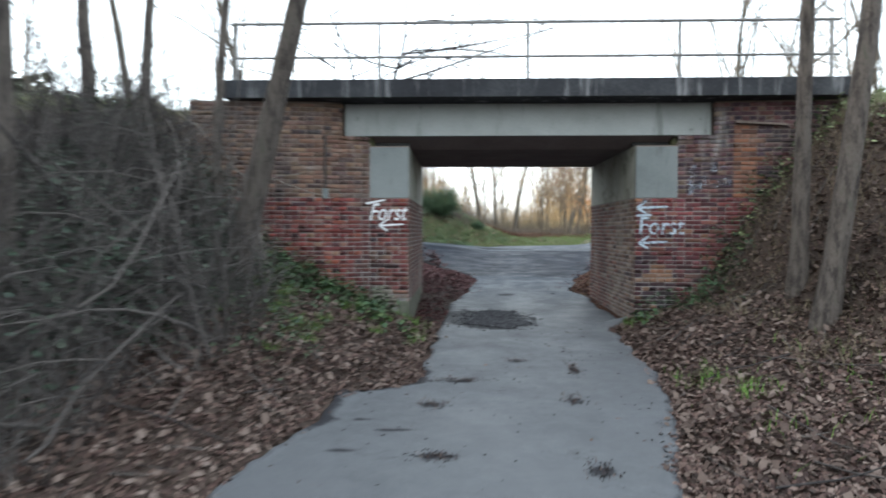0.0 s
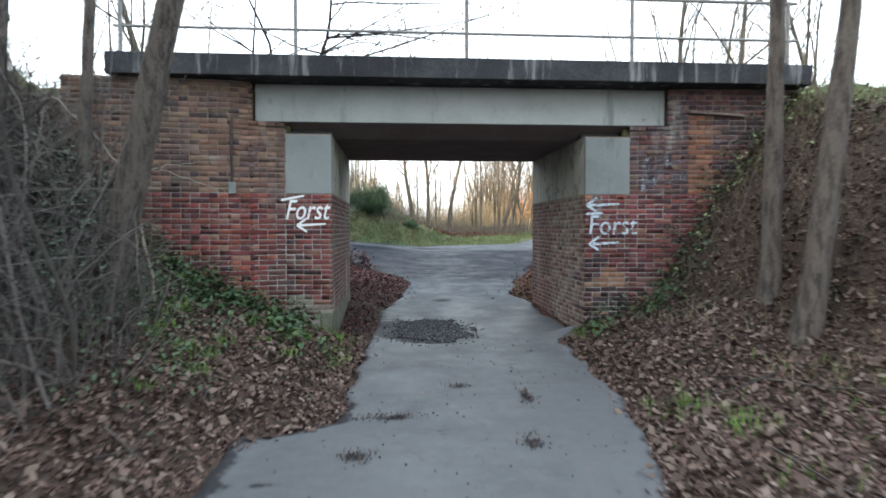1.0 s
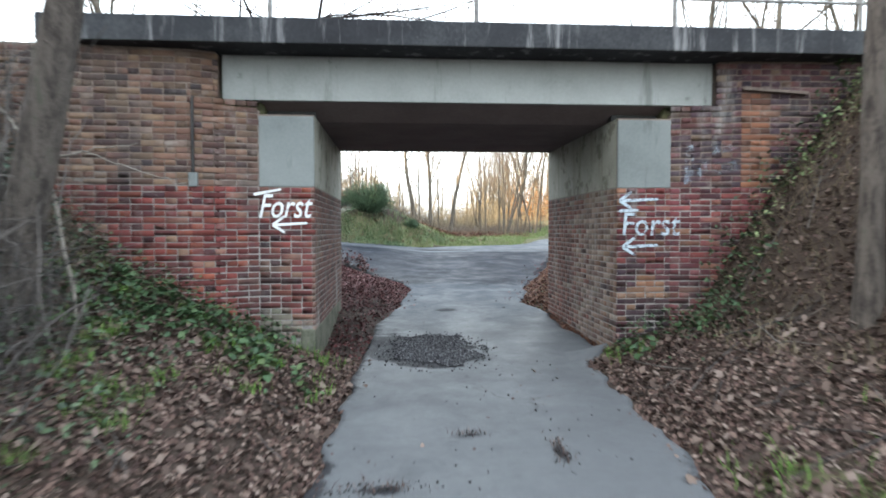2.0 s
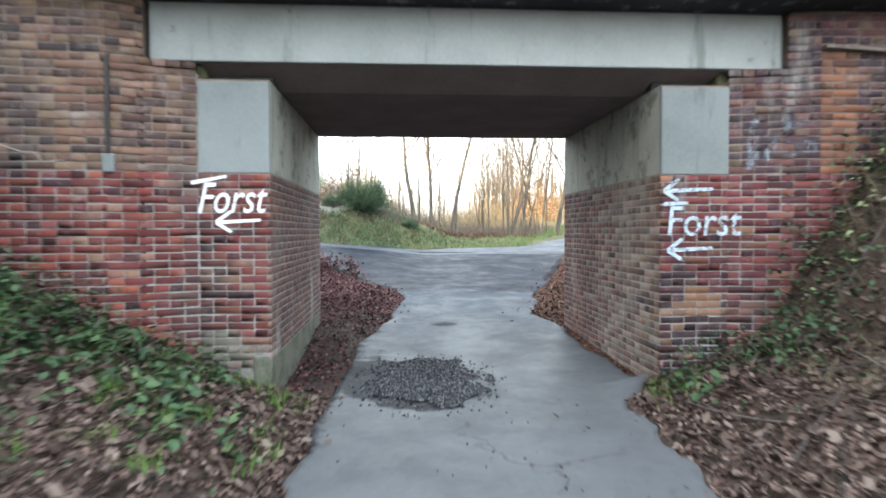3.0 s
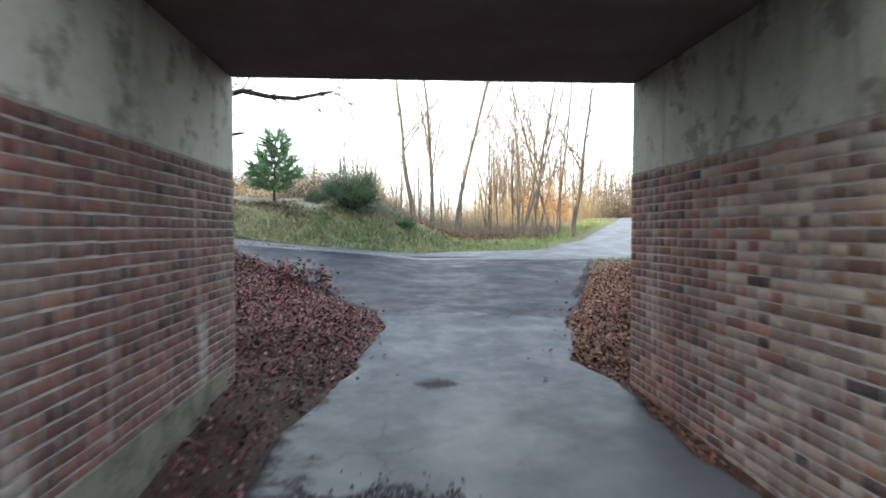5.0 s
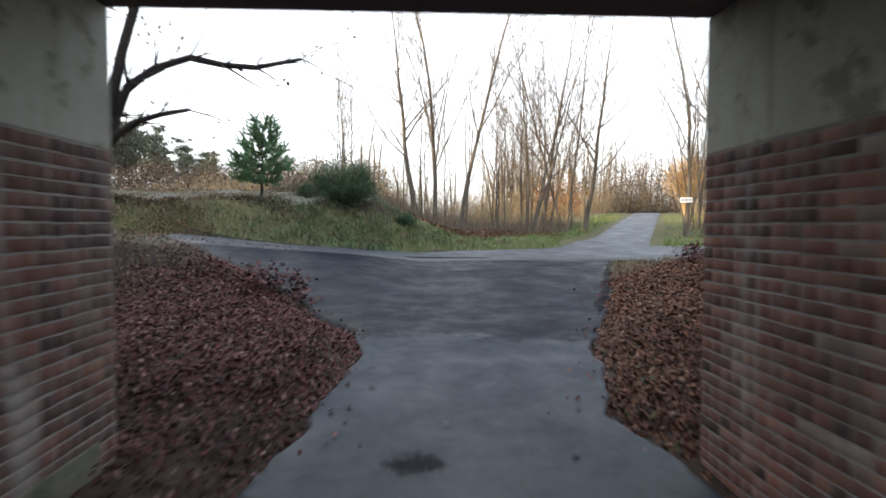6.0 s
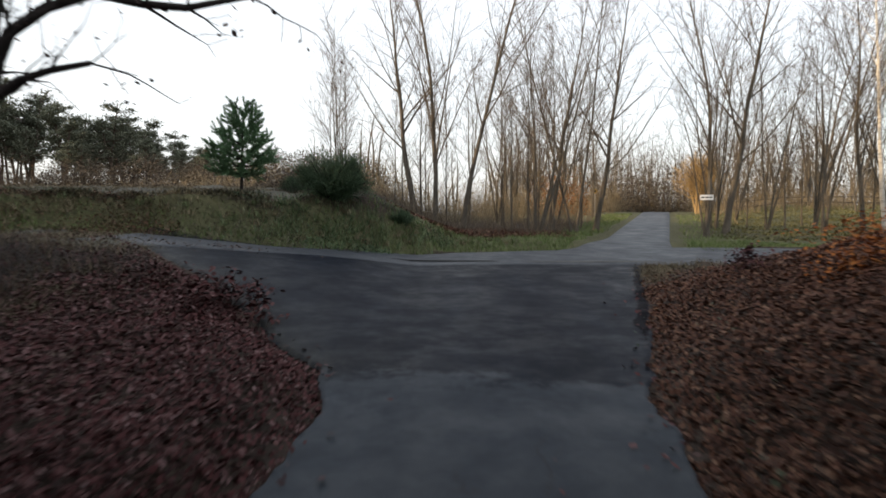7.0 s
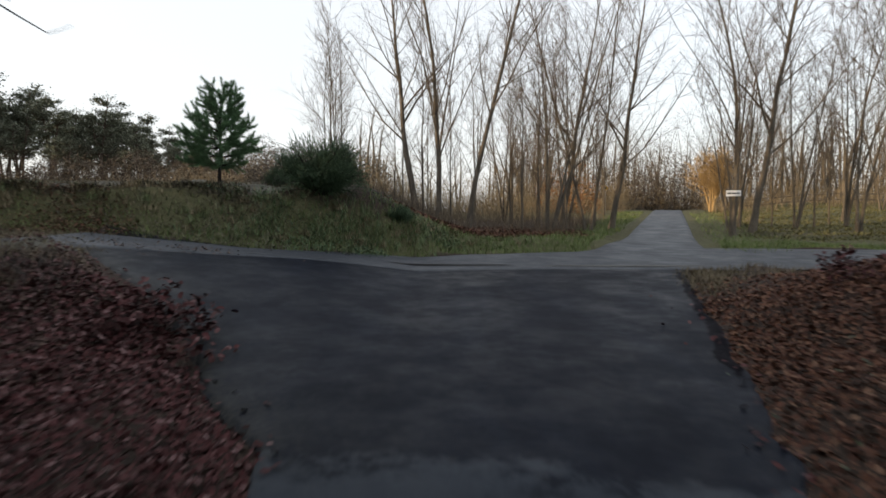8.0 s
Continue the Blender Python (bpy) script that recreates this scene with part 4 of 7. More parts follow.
brickwork(abut_r, [
    (WING_R[0], WING_R[1], -0.5, CONC_LOW, ochre_spot, M_ORANGE, M_ORANGE_P),
    (WING_R[0], WING_R[1], -0.5, CONC_LOW, lambda u, z: z < dark_below(u) and not ochre_spot(u, z), M_DARK, M_DARK_P),
    (WING_R[0], WING_R[1], -0.5, CONC_LOW, lambda u, z: z >= dark_below(u) and not ochre_spot(u, z), M_RED, M_MIX_P),
    (WING_R[1], WING_R[2], -0.5, CONC_LOW, always, M_MIX, None),
    (WING_R[1], WING_R[2], CONC_LOW, SPLIT, always, M_PURPLE, None),
    (end_r, WING_R[2], SPLIT, CAP_LOW, always, M_PURPLE, None),
    (WING_R[2], WING_R[3], -0.5, CONC_LOW, always, M_MIX, None),
    (WING_R[2], WING_R[3], CONC_LOW, CAP_LOW, lambda u, z: u > 0.40 or z > 2.86, M_PURPLE, None),
    (WING_R[2], WING_R[3], CONC_LOW, 2.87, lambda u, z: u <= 0.40, M_ORANGE, None),
    ((RIGHT, BACK), WING_R[0], -0.5, CONC_LOW, lambda u, z: u > lit_from(u, z) and not rusty(u, z), M_PALE_BRICK, None),
    ((RIGHT, BACK), WING_R[0], -0.5, CONC_LOW, rusty, M_OCHRE, None),
    ((RIGHT, BACK), WING_R[0], -0.5, CONC_LOW, lambda u, z: u <= lit_from(u, z) and not rusty(u, z), M_DIM_SOOT, None),
], rngb)

# concrete blocks above the brick piers, running back through the tunnel
for par, x0, x1, inner in ((abut_l, -1.53, LEFT, 1), (abut_r, RIGHT, 3.39, -1)):
    part("concrete_block", (box(x0, x1, FRONT - 0.004, FRONT + 0.05, CONC_LOW - 0.006, SOFFIT - 0.03, 0.01), M_BLOCK), bridge, "pale blue-grey concrete block")
    a = x1 - 0.3 if inner > 0 else x0
    part("tunnel_concrete", (box(a, a + 0.3, FRONT + 0.052, BACK, CONC_LOW + 0.003, SOFFIT - 0.004, 0.008), M_SIDE), bridge, "stained greenish concrete")
part("plinth", (box(LEFT - 0.17, LEFT + 0.006, FRONT - 0.012, BACK - 0.2, -0.6, 0.05, 0.02), M_PLINTH), bridge, "mossy rendered footing")
# sloping coping on one wing, and the conduit on the other wing
part("coping", (along(box(0, 0.78, -0.07, 0.02, 0, 0.035, 0.006), pose(WING_R[2][0], WING_R[2][1], 2.87, 0, 3.5, -2)), M_MORTAR), bridge, "thin sloping stone coping")
part("conduit", fast_mesh("conduit", *tube_set([([(-2.2, 8.965, 1.86), (-2.2, 8.962, 2.2), (-2.2, 8.965, 2.67), (-2.2, 9.0, 2.70)], [0.018] * 4)], 8), M_CONDUIT, True), bridge, "black cable conduit")
part("conduit_end", (box(-2.25, -2.15, 8.955, 8.99, 1.70, 1.86, 0.01), M_BLOCK), bridge, "white-smeared conduit end")

# added black boxes; their colour paints the shade in the gap behind the beam's seat
for x0, x1 in ((-1.94, LEFT - 0.012), (RIGHT + 0.012, 3.905)):
    part("bearing_wall", (box(x0, x1, 9.47, 9.62, 2.35, BEAM_LOW - 0.006), M_BLACK), bridge, "black filler painting the shaded gap behind the beam's seat")

# railing
railing = part("railing", fast_mesh("rail_foot", *tube_set([([(-3.7, 8.98, CAP_TOP + 0.40), (1, 8.98, CAP_TOP + 0.40), (5.75, 8.98, CAP_TOP + 0.40)], [0.021] * 3)], 8), M_RAIL, True), bridge, "thin tubular steel railing")
part("top_rail", fast_mesh("top_rail", *tube_set([([(-3.7, 8.98, CAP_TOP + 0.93), (1, 8.98, CAP_TOP + 0.93), (5.75, 8.98, CAP_TOP + 0.93)], [0.025] * 3)], 8), M_RAIL, True), railing)
post_me = fast_mesh("post", *tube_set([([(0, 0, 0), (0, 0, 0.4), (0, 0, 0.95)], [0.028] * 3)], 8), M_RAIL, True)
for x in (-3.62, -1.34, 0.98, 3.32, 5.62):
    part("post", post_me, railing, at=pose(x, 8.98, CAP_TOP))


def word(parent, x, z, size, mat, yaw=0.0, lean=0.0, name="painted_word", y=FRONT - 0.0165, stretch=1.0):
    cu = bpy.data.curves.new(name, "FONT")
    cu.body, cu.size, cu.extrude, cu.offset, cu.shear = "Forst", size, 0.001, 0.001, lean
    cu.resolution_u = 3
    cu.materials.append(mat)
    ob = new(name, cu)
    ob.parent = parent
    ob.matrix_basis = pose(x, y, z, 90, 0, yaw) @ Matrix.Diagonal((1, stretch, 1, 1))
    return tagged(ob, "the word Forst in sprayed white paint")


def arrow(parent, x0, x1, z, head, w, mat, y=FRONT - 0.013):
    """An arrow pointing to -x, in brush-wide strokes of paint."""
    bm = bmesh.new()
    for i, (a, b) in enumerate((((x0 + 0.02, z), (x1, z + 0.02)), ((x0, z + 0.005), (x0 + head, z + head * 0.8)), ((x0, z - 0.005), (x0 + head, z - head * 0.7)))):
        a, b = Vector(a), Vector(b)
        d = (b - a).normalized()
        n, e = Vector((-d.y, d.x)) * w / 2, d * w * 0.3
        pts = [a - e - n * 0.5, a - n, b - n * 0.8, b + e - n * 0.3, b + e + n * 0.3, b + n * 0.8, a + n, a - e + n * 0.5]
        lo = [bm.verts.new((p.x, 0.0, p.y)) for p in pts]
        hi = [bm.verts.new((p.x, -0.002 - 0.001 * i, p.y)) for p in pts]
        bm.faces.new(hi)
        bm.faces.new(lo[::-1])
        for k in range(8):
            bm.faces.new((lo[k], lo[(k + 1) % 8], hi[(k + 1) % 8], hi[k]))
    bmesh.ops.recalc_face_normals(bm, faces=bm.faces)
    part("painted_arrow", (bm, mat), parent, "sprayed white arrow", at=Matrix.Translation((0, y, 0)))


def smear(parent, u0, z0, u1, z1, w):
    """A worn stroke of paint on the splayed wing."""
    a, b = Vector((u0, z0)), Vector((u1, z1))
    d = (b - a).normalized()
    n = Vector((-d.y, d.x)) * w / 2
    bm = bmesh.new()
    k = (WING_R[2][1] - WING_R[1][1]) / (WING_R[2][0] - WING_R[1][0])
    vs = [bm.verts.new((p.x, WING_R[1][1] + k * (p.x - WING_R[1][0]) + q, p.y)) for q in (-0.009, -0.007) for p in (a - n, b - n * 0.7, b + n * 0.7, a + n)]
    for f in ((0, 1, 2, 3), (7, 6, 5, 4), (0, 4, 5, 1), (1, 5, 6, 2), (2, 6, 7, 3), (3, 7, 4, 0)):
        bm.faces.new([vs[i] for i in f])
    bmesh.ops.recalc_face_normals(bm, faces=bm.faces)
    part("paint_smear", (bm, M_FADED), parent, "faded pale blue paint smear")


for q in ((3.60, 1.76, 3.61, 2.24, 0.12), (3.86, 2.18, 4.16, 2.21, 0.12), (3.86, 1.94, 4.16, 1.97, 0.16), (3.74, 1.82, 3.78, 2.06, 0.12)):
    smear(abut_r, *q)
word(abut_l, -1.55, 1.36, 0.285, M_PAINT, -3, 0.3, stretch=1.38)
arrow(abut_l, -1.37, -0.99, 1.275, 0.12, 0.034, M_PAINT)
word(abut_r, 2.76, 1.14, 0.335, M_PALE_PAINT, -3, 0.1, y=FRONT - 0.03, stretch=1.2)
arrow(abut_r, 2.76, 3.22, 1.56, 0.13, 0.04, M_PALE_PAINT)
arrow(abut_r, 2.80, 3.22, 1.0, 0.13, 0.04, M_PALE_PAINT)

def stroke(parent, x0, z0, x1, z1, w, mat, y):
    """One broad brush stroke."""
    a, b = Vector((x0, z0)), Vector((x1, z1))
    d = (b - a).normalized()
    n = Vector((-d.y, d.x)) * w / 2
    pts = [a - n * 0.6, a + (b - a) * 0.1 - n, b - n * 0.8, b + n * 0.5, a + (b - a) * 0.1 + n, a + n * 0.5]
    bm = bmesh.new()
    lo, hi = [bm.verts.new((p.x, 0.0, p.y)) for p in pts], [bm.verts.new((p.x, -0.0025, p.y)) for p in pts]
    bm.faces.new(hi)
    bm.faces.new(lo[::-1])
    for k in range(6):
        bm.faces.new((lo[k], lo[(k + 1) % 6], hi[(k + 1) % 6], hi[k]))
    bmesh.ops.recalc_face_normals(bm, faces=bm.faces)
    part("painted_stroke", (bm, mat), parent, "sprayed white letter bar", at=Matrix.Translation((0, y, 0)))


stroke(abut_l, -1.60, 1.625, -1.28, 1.69, 0.036, M_PAINT, FRONT - 0.016)
stroke(abut_r, 2.74, 1.435, 2.98, 1.45, 0.04, M_PALE_PAINT, FRONT - 0.028)


# ---------------------------------------------------------------- trees


def branch(rng, p, d, length, r0, r1, seg, wander, lift):
    """A wandering polyline from p along d."""
    n = max(3, int(length / seg) + 1)
    p, d = np.array(p, float), np.array(d, float)
    pts, h = [p.copy()], length / (n - 1)
    for i in range(n - 1):
        d = d + np.array([rng.gauss(0, wander), rng.gauss(0, wander), rng.gauss(0, wander) + lift])
        d /= np.linalg.norm(d)
        p = p + d * h
        pts.append(p.copy())
    return np.array(pts), np.linspace(r0, r1, n)


def off_axis(rng, d, angle, turn):
    d = np.array(d, float) / np.linalg.norm(d)
    a = np.cross(d, [0.2, 0.97, 0.1] if abs(d[2]) > 0.8 else [0, 0, 1])
    a /= np.linalg.norm(a)
    b = np.cross(d, a)
    return d * math.cos(angle) + (a * math.cos(turn) + b * math.sin(turn)) * math.sin(angle)


def tree_lines(seed, stems, tall, thick, limbs=14, twigs=6, sprays=4, first=0.3, angle=0.7, lift=0.05, wander=0.04, lean=(0, 0), limb_len=0.34, flare=1.35, fine=0.006, taper=1.0, spread=(0.06, 0.24)):
    rng = random.Random(seed)
    L = [[], [], [], []]
    for s in range(stems):
        a = rng.uniform(0, 6.28)
        tilt = rng.uniform(0, 0.02) if stems == 1 else rng.uniform(*spread)
        d = (math.cos(a) * tilt + lean[0], math.sin(a) * tilt + lean[1], 1)
        o = (0, 0, -0.15) if stems == 1 else (math.cos(a) * thick * 1.1, math.sin(a) * thick * 1.1, -0.15)
        h = tall * (1 if stems == 1 else rng.uniform(0.75, 1.05))
        pts, rad = branch(rng, o, d, h, thick, thick * 0.1, tall / 26, min(wander * 0.65, 0.03), 0.0)
        rad = thick * 0.07 + (rad - thick * 0.1) ** taper * (thick * 0.9) ** (1 - taper)
        rad[0] *= flare
        rad[1] *= 1 + (flare - 1) * 0.3
        L[0].append((pts, rad))
        for i in range(limbs):
            f = first + (1 - first) * (i + rng.random()) / limbs
            k = min(len(pts) - 2, int(f * (len(pts) - 1)))
            t = f * (len(pts) - 1) - k
            p = pts[k] * (1 - t) + pts[k + 1] * t
            dl = h * limb_len * (1.12 - 0.75 * f) * rng.uniform(0.6, 1.25)
            r = max(0.012, (rad[k] * (1 - t) + rad[k + 1] * t) * rng.uniform(0.3, 0.55))
            lp, lr = branch(rng, p, off_axis(rng, pts[k + 1] - pts[k], angle * rng.uniform(0.7, 1.3), rng.uniform(0, 6.28)), dl, r, 0.006, dl / 5, 0.10, lift)
            L[1].append((lp, lr))
            for j in range(twigs):
                g = 0.2 + 0.8 * (j + rng.random()) / twigs
                q = min(len(lp) - 2, int(g * (len(lp) - 1)))
                tl = dl * rng.uniform(0.25, 0.5) * (1.2 - 0.6 * g)
                tp, tr = branch(rng, lp[q], off_axis(rng, lp[q + 1] - lp[q], rng.uniform(0.4, 0.95), rng.uniform(0, 6.28)), tl, max(fine, lr[q] * 0.5), fine * 0.5, tl / 3, 0.12, lift)
                L[2].append((tp, tr))
                for _ in range(sprays):
                    w = rng.randrange(1, len(tp))
                    sl = tl * rng.uniform(0.25, 0.6)
                    L[3].append(branch(rng, tp[w], off_axis(rng, tp[w] - tp[w - 1], rng.uniform(0.3, 0.9), rng.uniform(0, 6.28)), sl, fine * 0.6, fine * 0.35, sl / 2, 0.1, lift))
    return L


def leaf_cloud(points, size, rng, n_each, jitter):
    """Small folded leaves round points, as arrays of quads."""
    P = np.repeat(np.asarray(points), n_each, 0)
    P = P + rng.normal(0, jitter, P.shape)
    return flat_leaves(P, rng, size, 1.2)


def leaf_quads(P, rng, size, tilt):
    """One folded leaf at each point: two quads that share a midrib."""
    n = len(P)
    yaw, t1, t2 = rng.uniform(0, 2 * np.pi, n), rng.normal(0, tilt, n), rng.normal(0, tilt, n)
    s = size * rng.uniform(0.6, 1.35, n)
    u = np.stack([np.cos(yaw), np.sin(yaw), np.sin(t1) * 0.8], -1)
    w = np.stack([-np.sin(yaw), np.cos(yaw), np.sin(t2) * 0.8], -1)
    u /= np.linalg.norm(u, axis=1)[:, None]
    w /= np.linalg.norm(w, axis=1)[:, None]
    nrm = np.cross(u, w)
    fold = rng.uniform(0.05, 0.5, n)[:, None]
    s_ = s[:, None]
    a, b = P - u * s_ * 0.55, P + u * s_ * 0.6
    m1, m2 = w * s_ * 0.38, -w * s_ * 0.38
    up = nrm * s_ * fold * 0.4
    c1, c2 = P + m1 + up - u * s_ * 0.1, P + m2 + up - u * s_ * 0.1
    d1, d2 = P + m1 * 0.75 + up * 0.8 + u * s_ * 0.35, P + m2 * 0.75 + up * 0.8 + u * s_ * 0.35
    V = np.stack([a, c1, d1, b, d2, c2], 1).reshape(-1, 3)
    k = np.arange(n)[:, None] * 6
    F = np.concatenate([k + np.array([[0, 3, 2, 1]]), k + np.array([[0, 5, 4, 3]])], 0)
    return V, F


def flat_leaves(P, rng, size, tilt):
    """One plain leaf at each point, a kite of one quad."""
    n = len(P)
    yaw, t1, t2 = rng.uniform(0, 2 * np.pi, n), rng.normal(0, tilt, n), rng.normal(0, tilt, n)
    s = (size * rng.uniform(0.6, 1.35, n))[:, None]
    u = np.stack([np.cos(yaw), np.sin(yaw), np.sin(t1) * 0.8], -1)
    w = np.stack([-np.sin(yaw), np.cos(yaw), np.sin(t2) * 0.8], -1)
    V = np.stack([P - u * s * 0.55, P + w * s * 0.4 - u * s * 0.08, P + u * s * 0.6, P - w * s * 0.4 + u * s * 0.05], 1).reshape(-1, 3)
    return V, np.arange(4 * n).reshape(-1, 4)


def make_tree(name, label, category, L, bark, twig, leaves=None, leaf_mat=None, group=""):
    t = thing(name, label, category, group=group)
    sets = [tube_set(L[0], 12, 0.16)]
    big = [l for l in L[1]]
    if big:
        sets.append(tube_set(big, 5))
    v, f = join_arrays(sets)
    part("trunk", fast_mesh("trunk", v, f, bark, True), t)
    fine = [tube_set(L[2], 4)] if L[2] else []
    if L[3]:
        fine.append(tube_set(L[3], 3))
    if fine:
        v, f = join_arrays(fine)
        part("crown", fast_mesh("crown", v, f, twig, True), t)
    if leaves is not None:
        part("foliage", fast_mesh("foliage", *leaves, leaf_mat), t)
    return t


def stand(ob, x, y, yaw=0.0, size=1.0, tall=1.0, sink=0.0):
    return copy_thing(ob, pose(x, y, float(rough_height(x, y)) - sink, 0, 0, yaw) @ Matrix.Diagonal((size, size, size * tall, 1)))


def place(ob, x, y, yaw=0.0, size=1.0):
    ob.matrix_basis = pose(x, y, float(rough_height(x, y)) - 0.03, 0, 0, yaw) @ Matrix.Diagonal((size, size, size, 1))
    return ob


# trees beside the path in front of the bridge
place(make_tree("tree", "slender grey-barked bare tree on the leafy bank", "tree", tree_lines(11, 1, 11, 0.108, 8, 4, 3, 0.5, 0.7, lean=(0.05, 0.04), wander=0.02), M_BARK, M_TWIG), 3.94, 6.72)
place(make_tree("tree", "leaning bare tree with thick grey trunk and knots", "tree", tree_lines(12, 1, 12, 0.128, 8, 4, 3, 0.5, 0.7, lean=(0.165, 0.02), wander=0.02), M_BARK, M_TWIG), 3.80, 5.95)
place(make_tree("tree", "bare tree leaning over the brambles by the abutment", "tree", tree_lines(13, 1, 11, 0.155, 8, 4, 3, 0.5, 0.7, lean=(0.30, -0.14), wander=0.02), M_BARK, M_TWIG), -2.80, 6.6)
place(make_tree("tree", "thin upright bare tree among brambles", "tree", tree_lines(14, 1, 9, 0.075, 9, 4, 3, 0.4, 0.7, lean=(0.02, 0.0), wander=0.03), M_BARK, M_TWIG), -3.15, 7.0)
place(make_tree("tree", "bare tree with rough grey trunk at the bank's foot", "tree", tree_lines(15, 1, 12, 0.17, 9, 4, 3, 0.45, 0.7, lean=(-0.02, 0.02), wander=0.025), M_BARK, M_TWIG), -3.6, 3.9)

place(make_tree("tree", "slim bare tree on top of the railway bank", "tree", tree_lines(16, 1, 9, 0.085, 9, 4, 3, 0.35, 0.7, lean=(0.03, 0.02), wander=0.03), M_BARK, M_TWIG), -4.75, 8.3)
place(make_tree("tree", "bare tree on the railway bank among brambles", "tree", tree_lines(17, 1, 10, 0.11, 9, 4, 3, 0.35, 0.7, lean=(-0.04, 0.02), wander=0.03), M_BARK, M_TWIG), -5.35, 8.0)
place(make_tree("birch_tree", "pale-barked leaning birch at the meadow's edge", "tree", tree_lines(18, 1, 13, 0.11, 14, 5, 3, 0.4, 0.6, lean=(-0.10, 0.0), wander=0.02, fine=0.007), M_BIRCH, M_TWIG), 20.7, 35.5)
place(make_tree("birch_tree", "pale-barked birch behind the crooked oak", "tree", tree_lines(19, 1, 9, 0.095, 12, 5, 3, 0.4, 0.6, lean=(0.05, 0.0), wander=0.02, fine=0.006), M_BIRCH, M_TWIG), -6.3, 20.9)
# woodland trees, one to four stems each
wood = [make_tree("tree", "tall bare deciduous tree at the woodland edge", "tree", tree_lines(30 + i, (1, 3, 4, 2, 3, 1)[i], (15, 14, 15, 13, 12, 16)[i], (0.118, 0.072, 0.066, 0.078, 0.062, 0.11)[i], (24, 14, 11, 16, 12, 24)[i], 7, 4, 0.14 + 0.05 * (i % 3), 0.52 + 0.10 * (i % 3), 0.055, 0.10, limb_len=0.40, fine=0.0062, taper=1.35, spread=(0.05, 0.30)), M_BARK_TAN, M_TWIG, group="woodland trees") for i in range(6)]
slim = make_tree("tree", "slim bare young tree at the woodland edge", "tree", tree_lines(41, 1, 9, 0.052, 24, 6, 4, 0.15, 0.6, 0.06, 0.08, limb_len=0.34, fine=0.006, taper=1.2), M_BARK_TAN, M_TWIG, group="woodland trees")
leaning = make_tree("tree", "tall bare tree leaning away from the road", "tree", tree_lines(43, 1, 15, 0.16, 26, 7, 5, 0.2, 0.62, 0.06, 0.09, lean=(0.14, 0.0), limb_len=0.42, fine=0.0065, taper=1.3), M_BARK_TAN, M_TWIG, group="woodland trees")
rngt = random.Random(8)
# the clump across the road
for i, (x, y, k, yaw, size) in enumerate([(1.85, 35.2, 0, 100, 0.95), (2.95, 35.0, 5, 60, 0.95), (6.3, 37.0, 2, 90, 0.95), (8.2, 38.2, 3, 330, 1.0), (-2.9, 44, 4, 10, 0.8), (4.0, 45, 1, 70, 0.85), (9.2, 46, 3, 140, 0.9)]):
    stand(wood[k], x, y, yaw, size, rngt.uniform(0.95, 1.1))
place(slim, 4.75, 34.2, 40, 0.8)
for x, y, yaw, size in [(2.3, 35.0, 90, 0.9), (6.1, 36.5, 10, 1.0), (1.3, 36.0, 60, 1.1), (7.2, 38.0, 330, 1.3), (0.2, 36.4, 200, 0.7), (9.3, 41.0, 250, 1.0), (18.6, 42.5, 300, 1.1), (19.4, 40.4, 30, 1.2), (17.3, 43.0, 160, 1.1), (22.6, 44.0, 80, 1.2), (25.5, 42.5, 210, 1.2), (16.2, 41.5, 130, 0.9)]:
    stand(slim, x, y, yaw, size)
# right of the road
place(leaning, 15.2, 38.2, 0)
for x, y, yaw, size in [(1.05, 35.4, 175, 0.8), (9.6, 39.6, -15, 0.85), (7.4, 39.6, 20, 0.8)]:
    stand(leaning, x, y, yaw, size)
for x, y, yaw, size in [(-2.3, 37.0, 0, 0.95), (-1.9, 37.4, 100, 0.85), (-2.6, 37.3, 220, 0.8)]:
    stand(slim, x, y, yaw, size)
for _ in range(9):
    x, y = rngt.uniform(-1.0, 11.5), rngt.uniform(37, 50)
    if abs(float(far_road(x, y)[1])) > 3.2:
        stand(slim, x, y, rngt.uniform(0, 360), rngt.uniform(0.8, 1.35))
for i, (x, y, k, yaw, size) in enumerate([(14.6, 38.9, 4, 200, 0.9), (19.9, 38.3, 3, 75, 1.0), (16.6, 42.0, 1, 20, 0.9), (18.2, 40.0, 4, 100, 1.0), (21.6, 41.5, 1, 300, 0.95), (24, 37.5, 2, 45, 0.9), (27, 40, 5, 180, 0.9), (22, 50, 4, 120, 0.9), (31, 46, 1, 220, 0.9), (29, 34, 3, 0, 0.9), (22.8, 39.6, 0, 130, 1.0), (25.6, 41.0, 2, 250, 1.0), (28.0, 43.0, 3, 10, 1.0), (24.4, 45.5, 5, 80, 1.0)]):
    stand(wood[k], x, y, yaw, size)
sign_tree = stand(wood[0], 13.75, 37.0, 40, 1.0)
tagged(sign_tree, "tall bare tree with a small white board on its trunk")
place(wood[0], 12.5, 58, 10, 0.8)
place(wood[1], 13.4, 53, 80, 0.8)
place(wood[2], 34, 55, 130)
place(wood[3], 9.0, 52, 200, 0.85)
place(wood[4], 6.0, 47, 20, 0.9)
place(wood[5], 30.0, 64, 60)


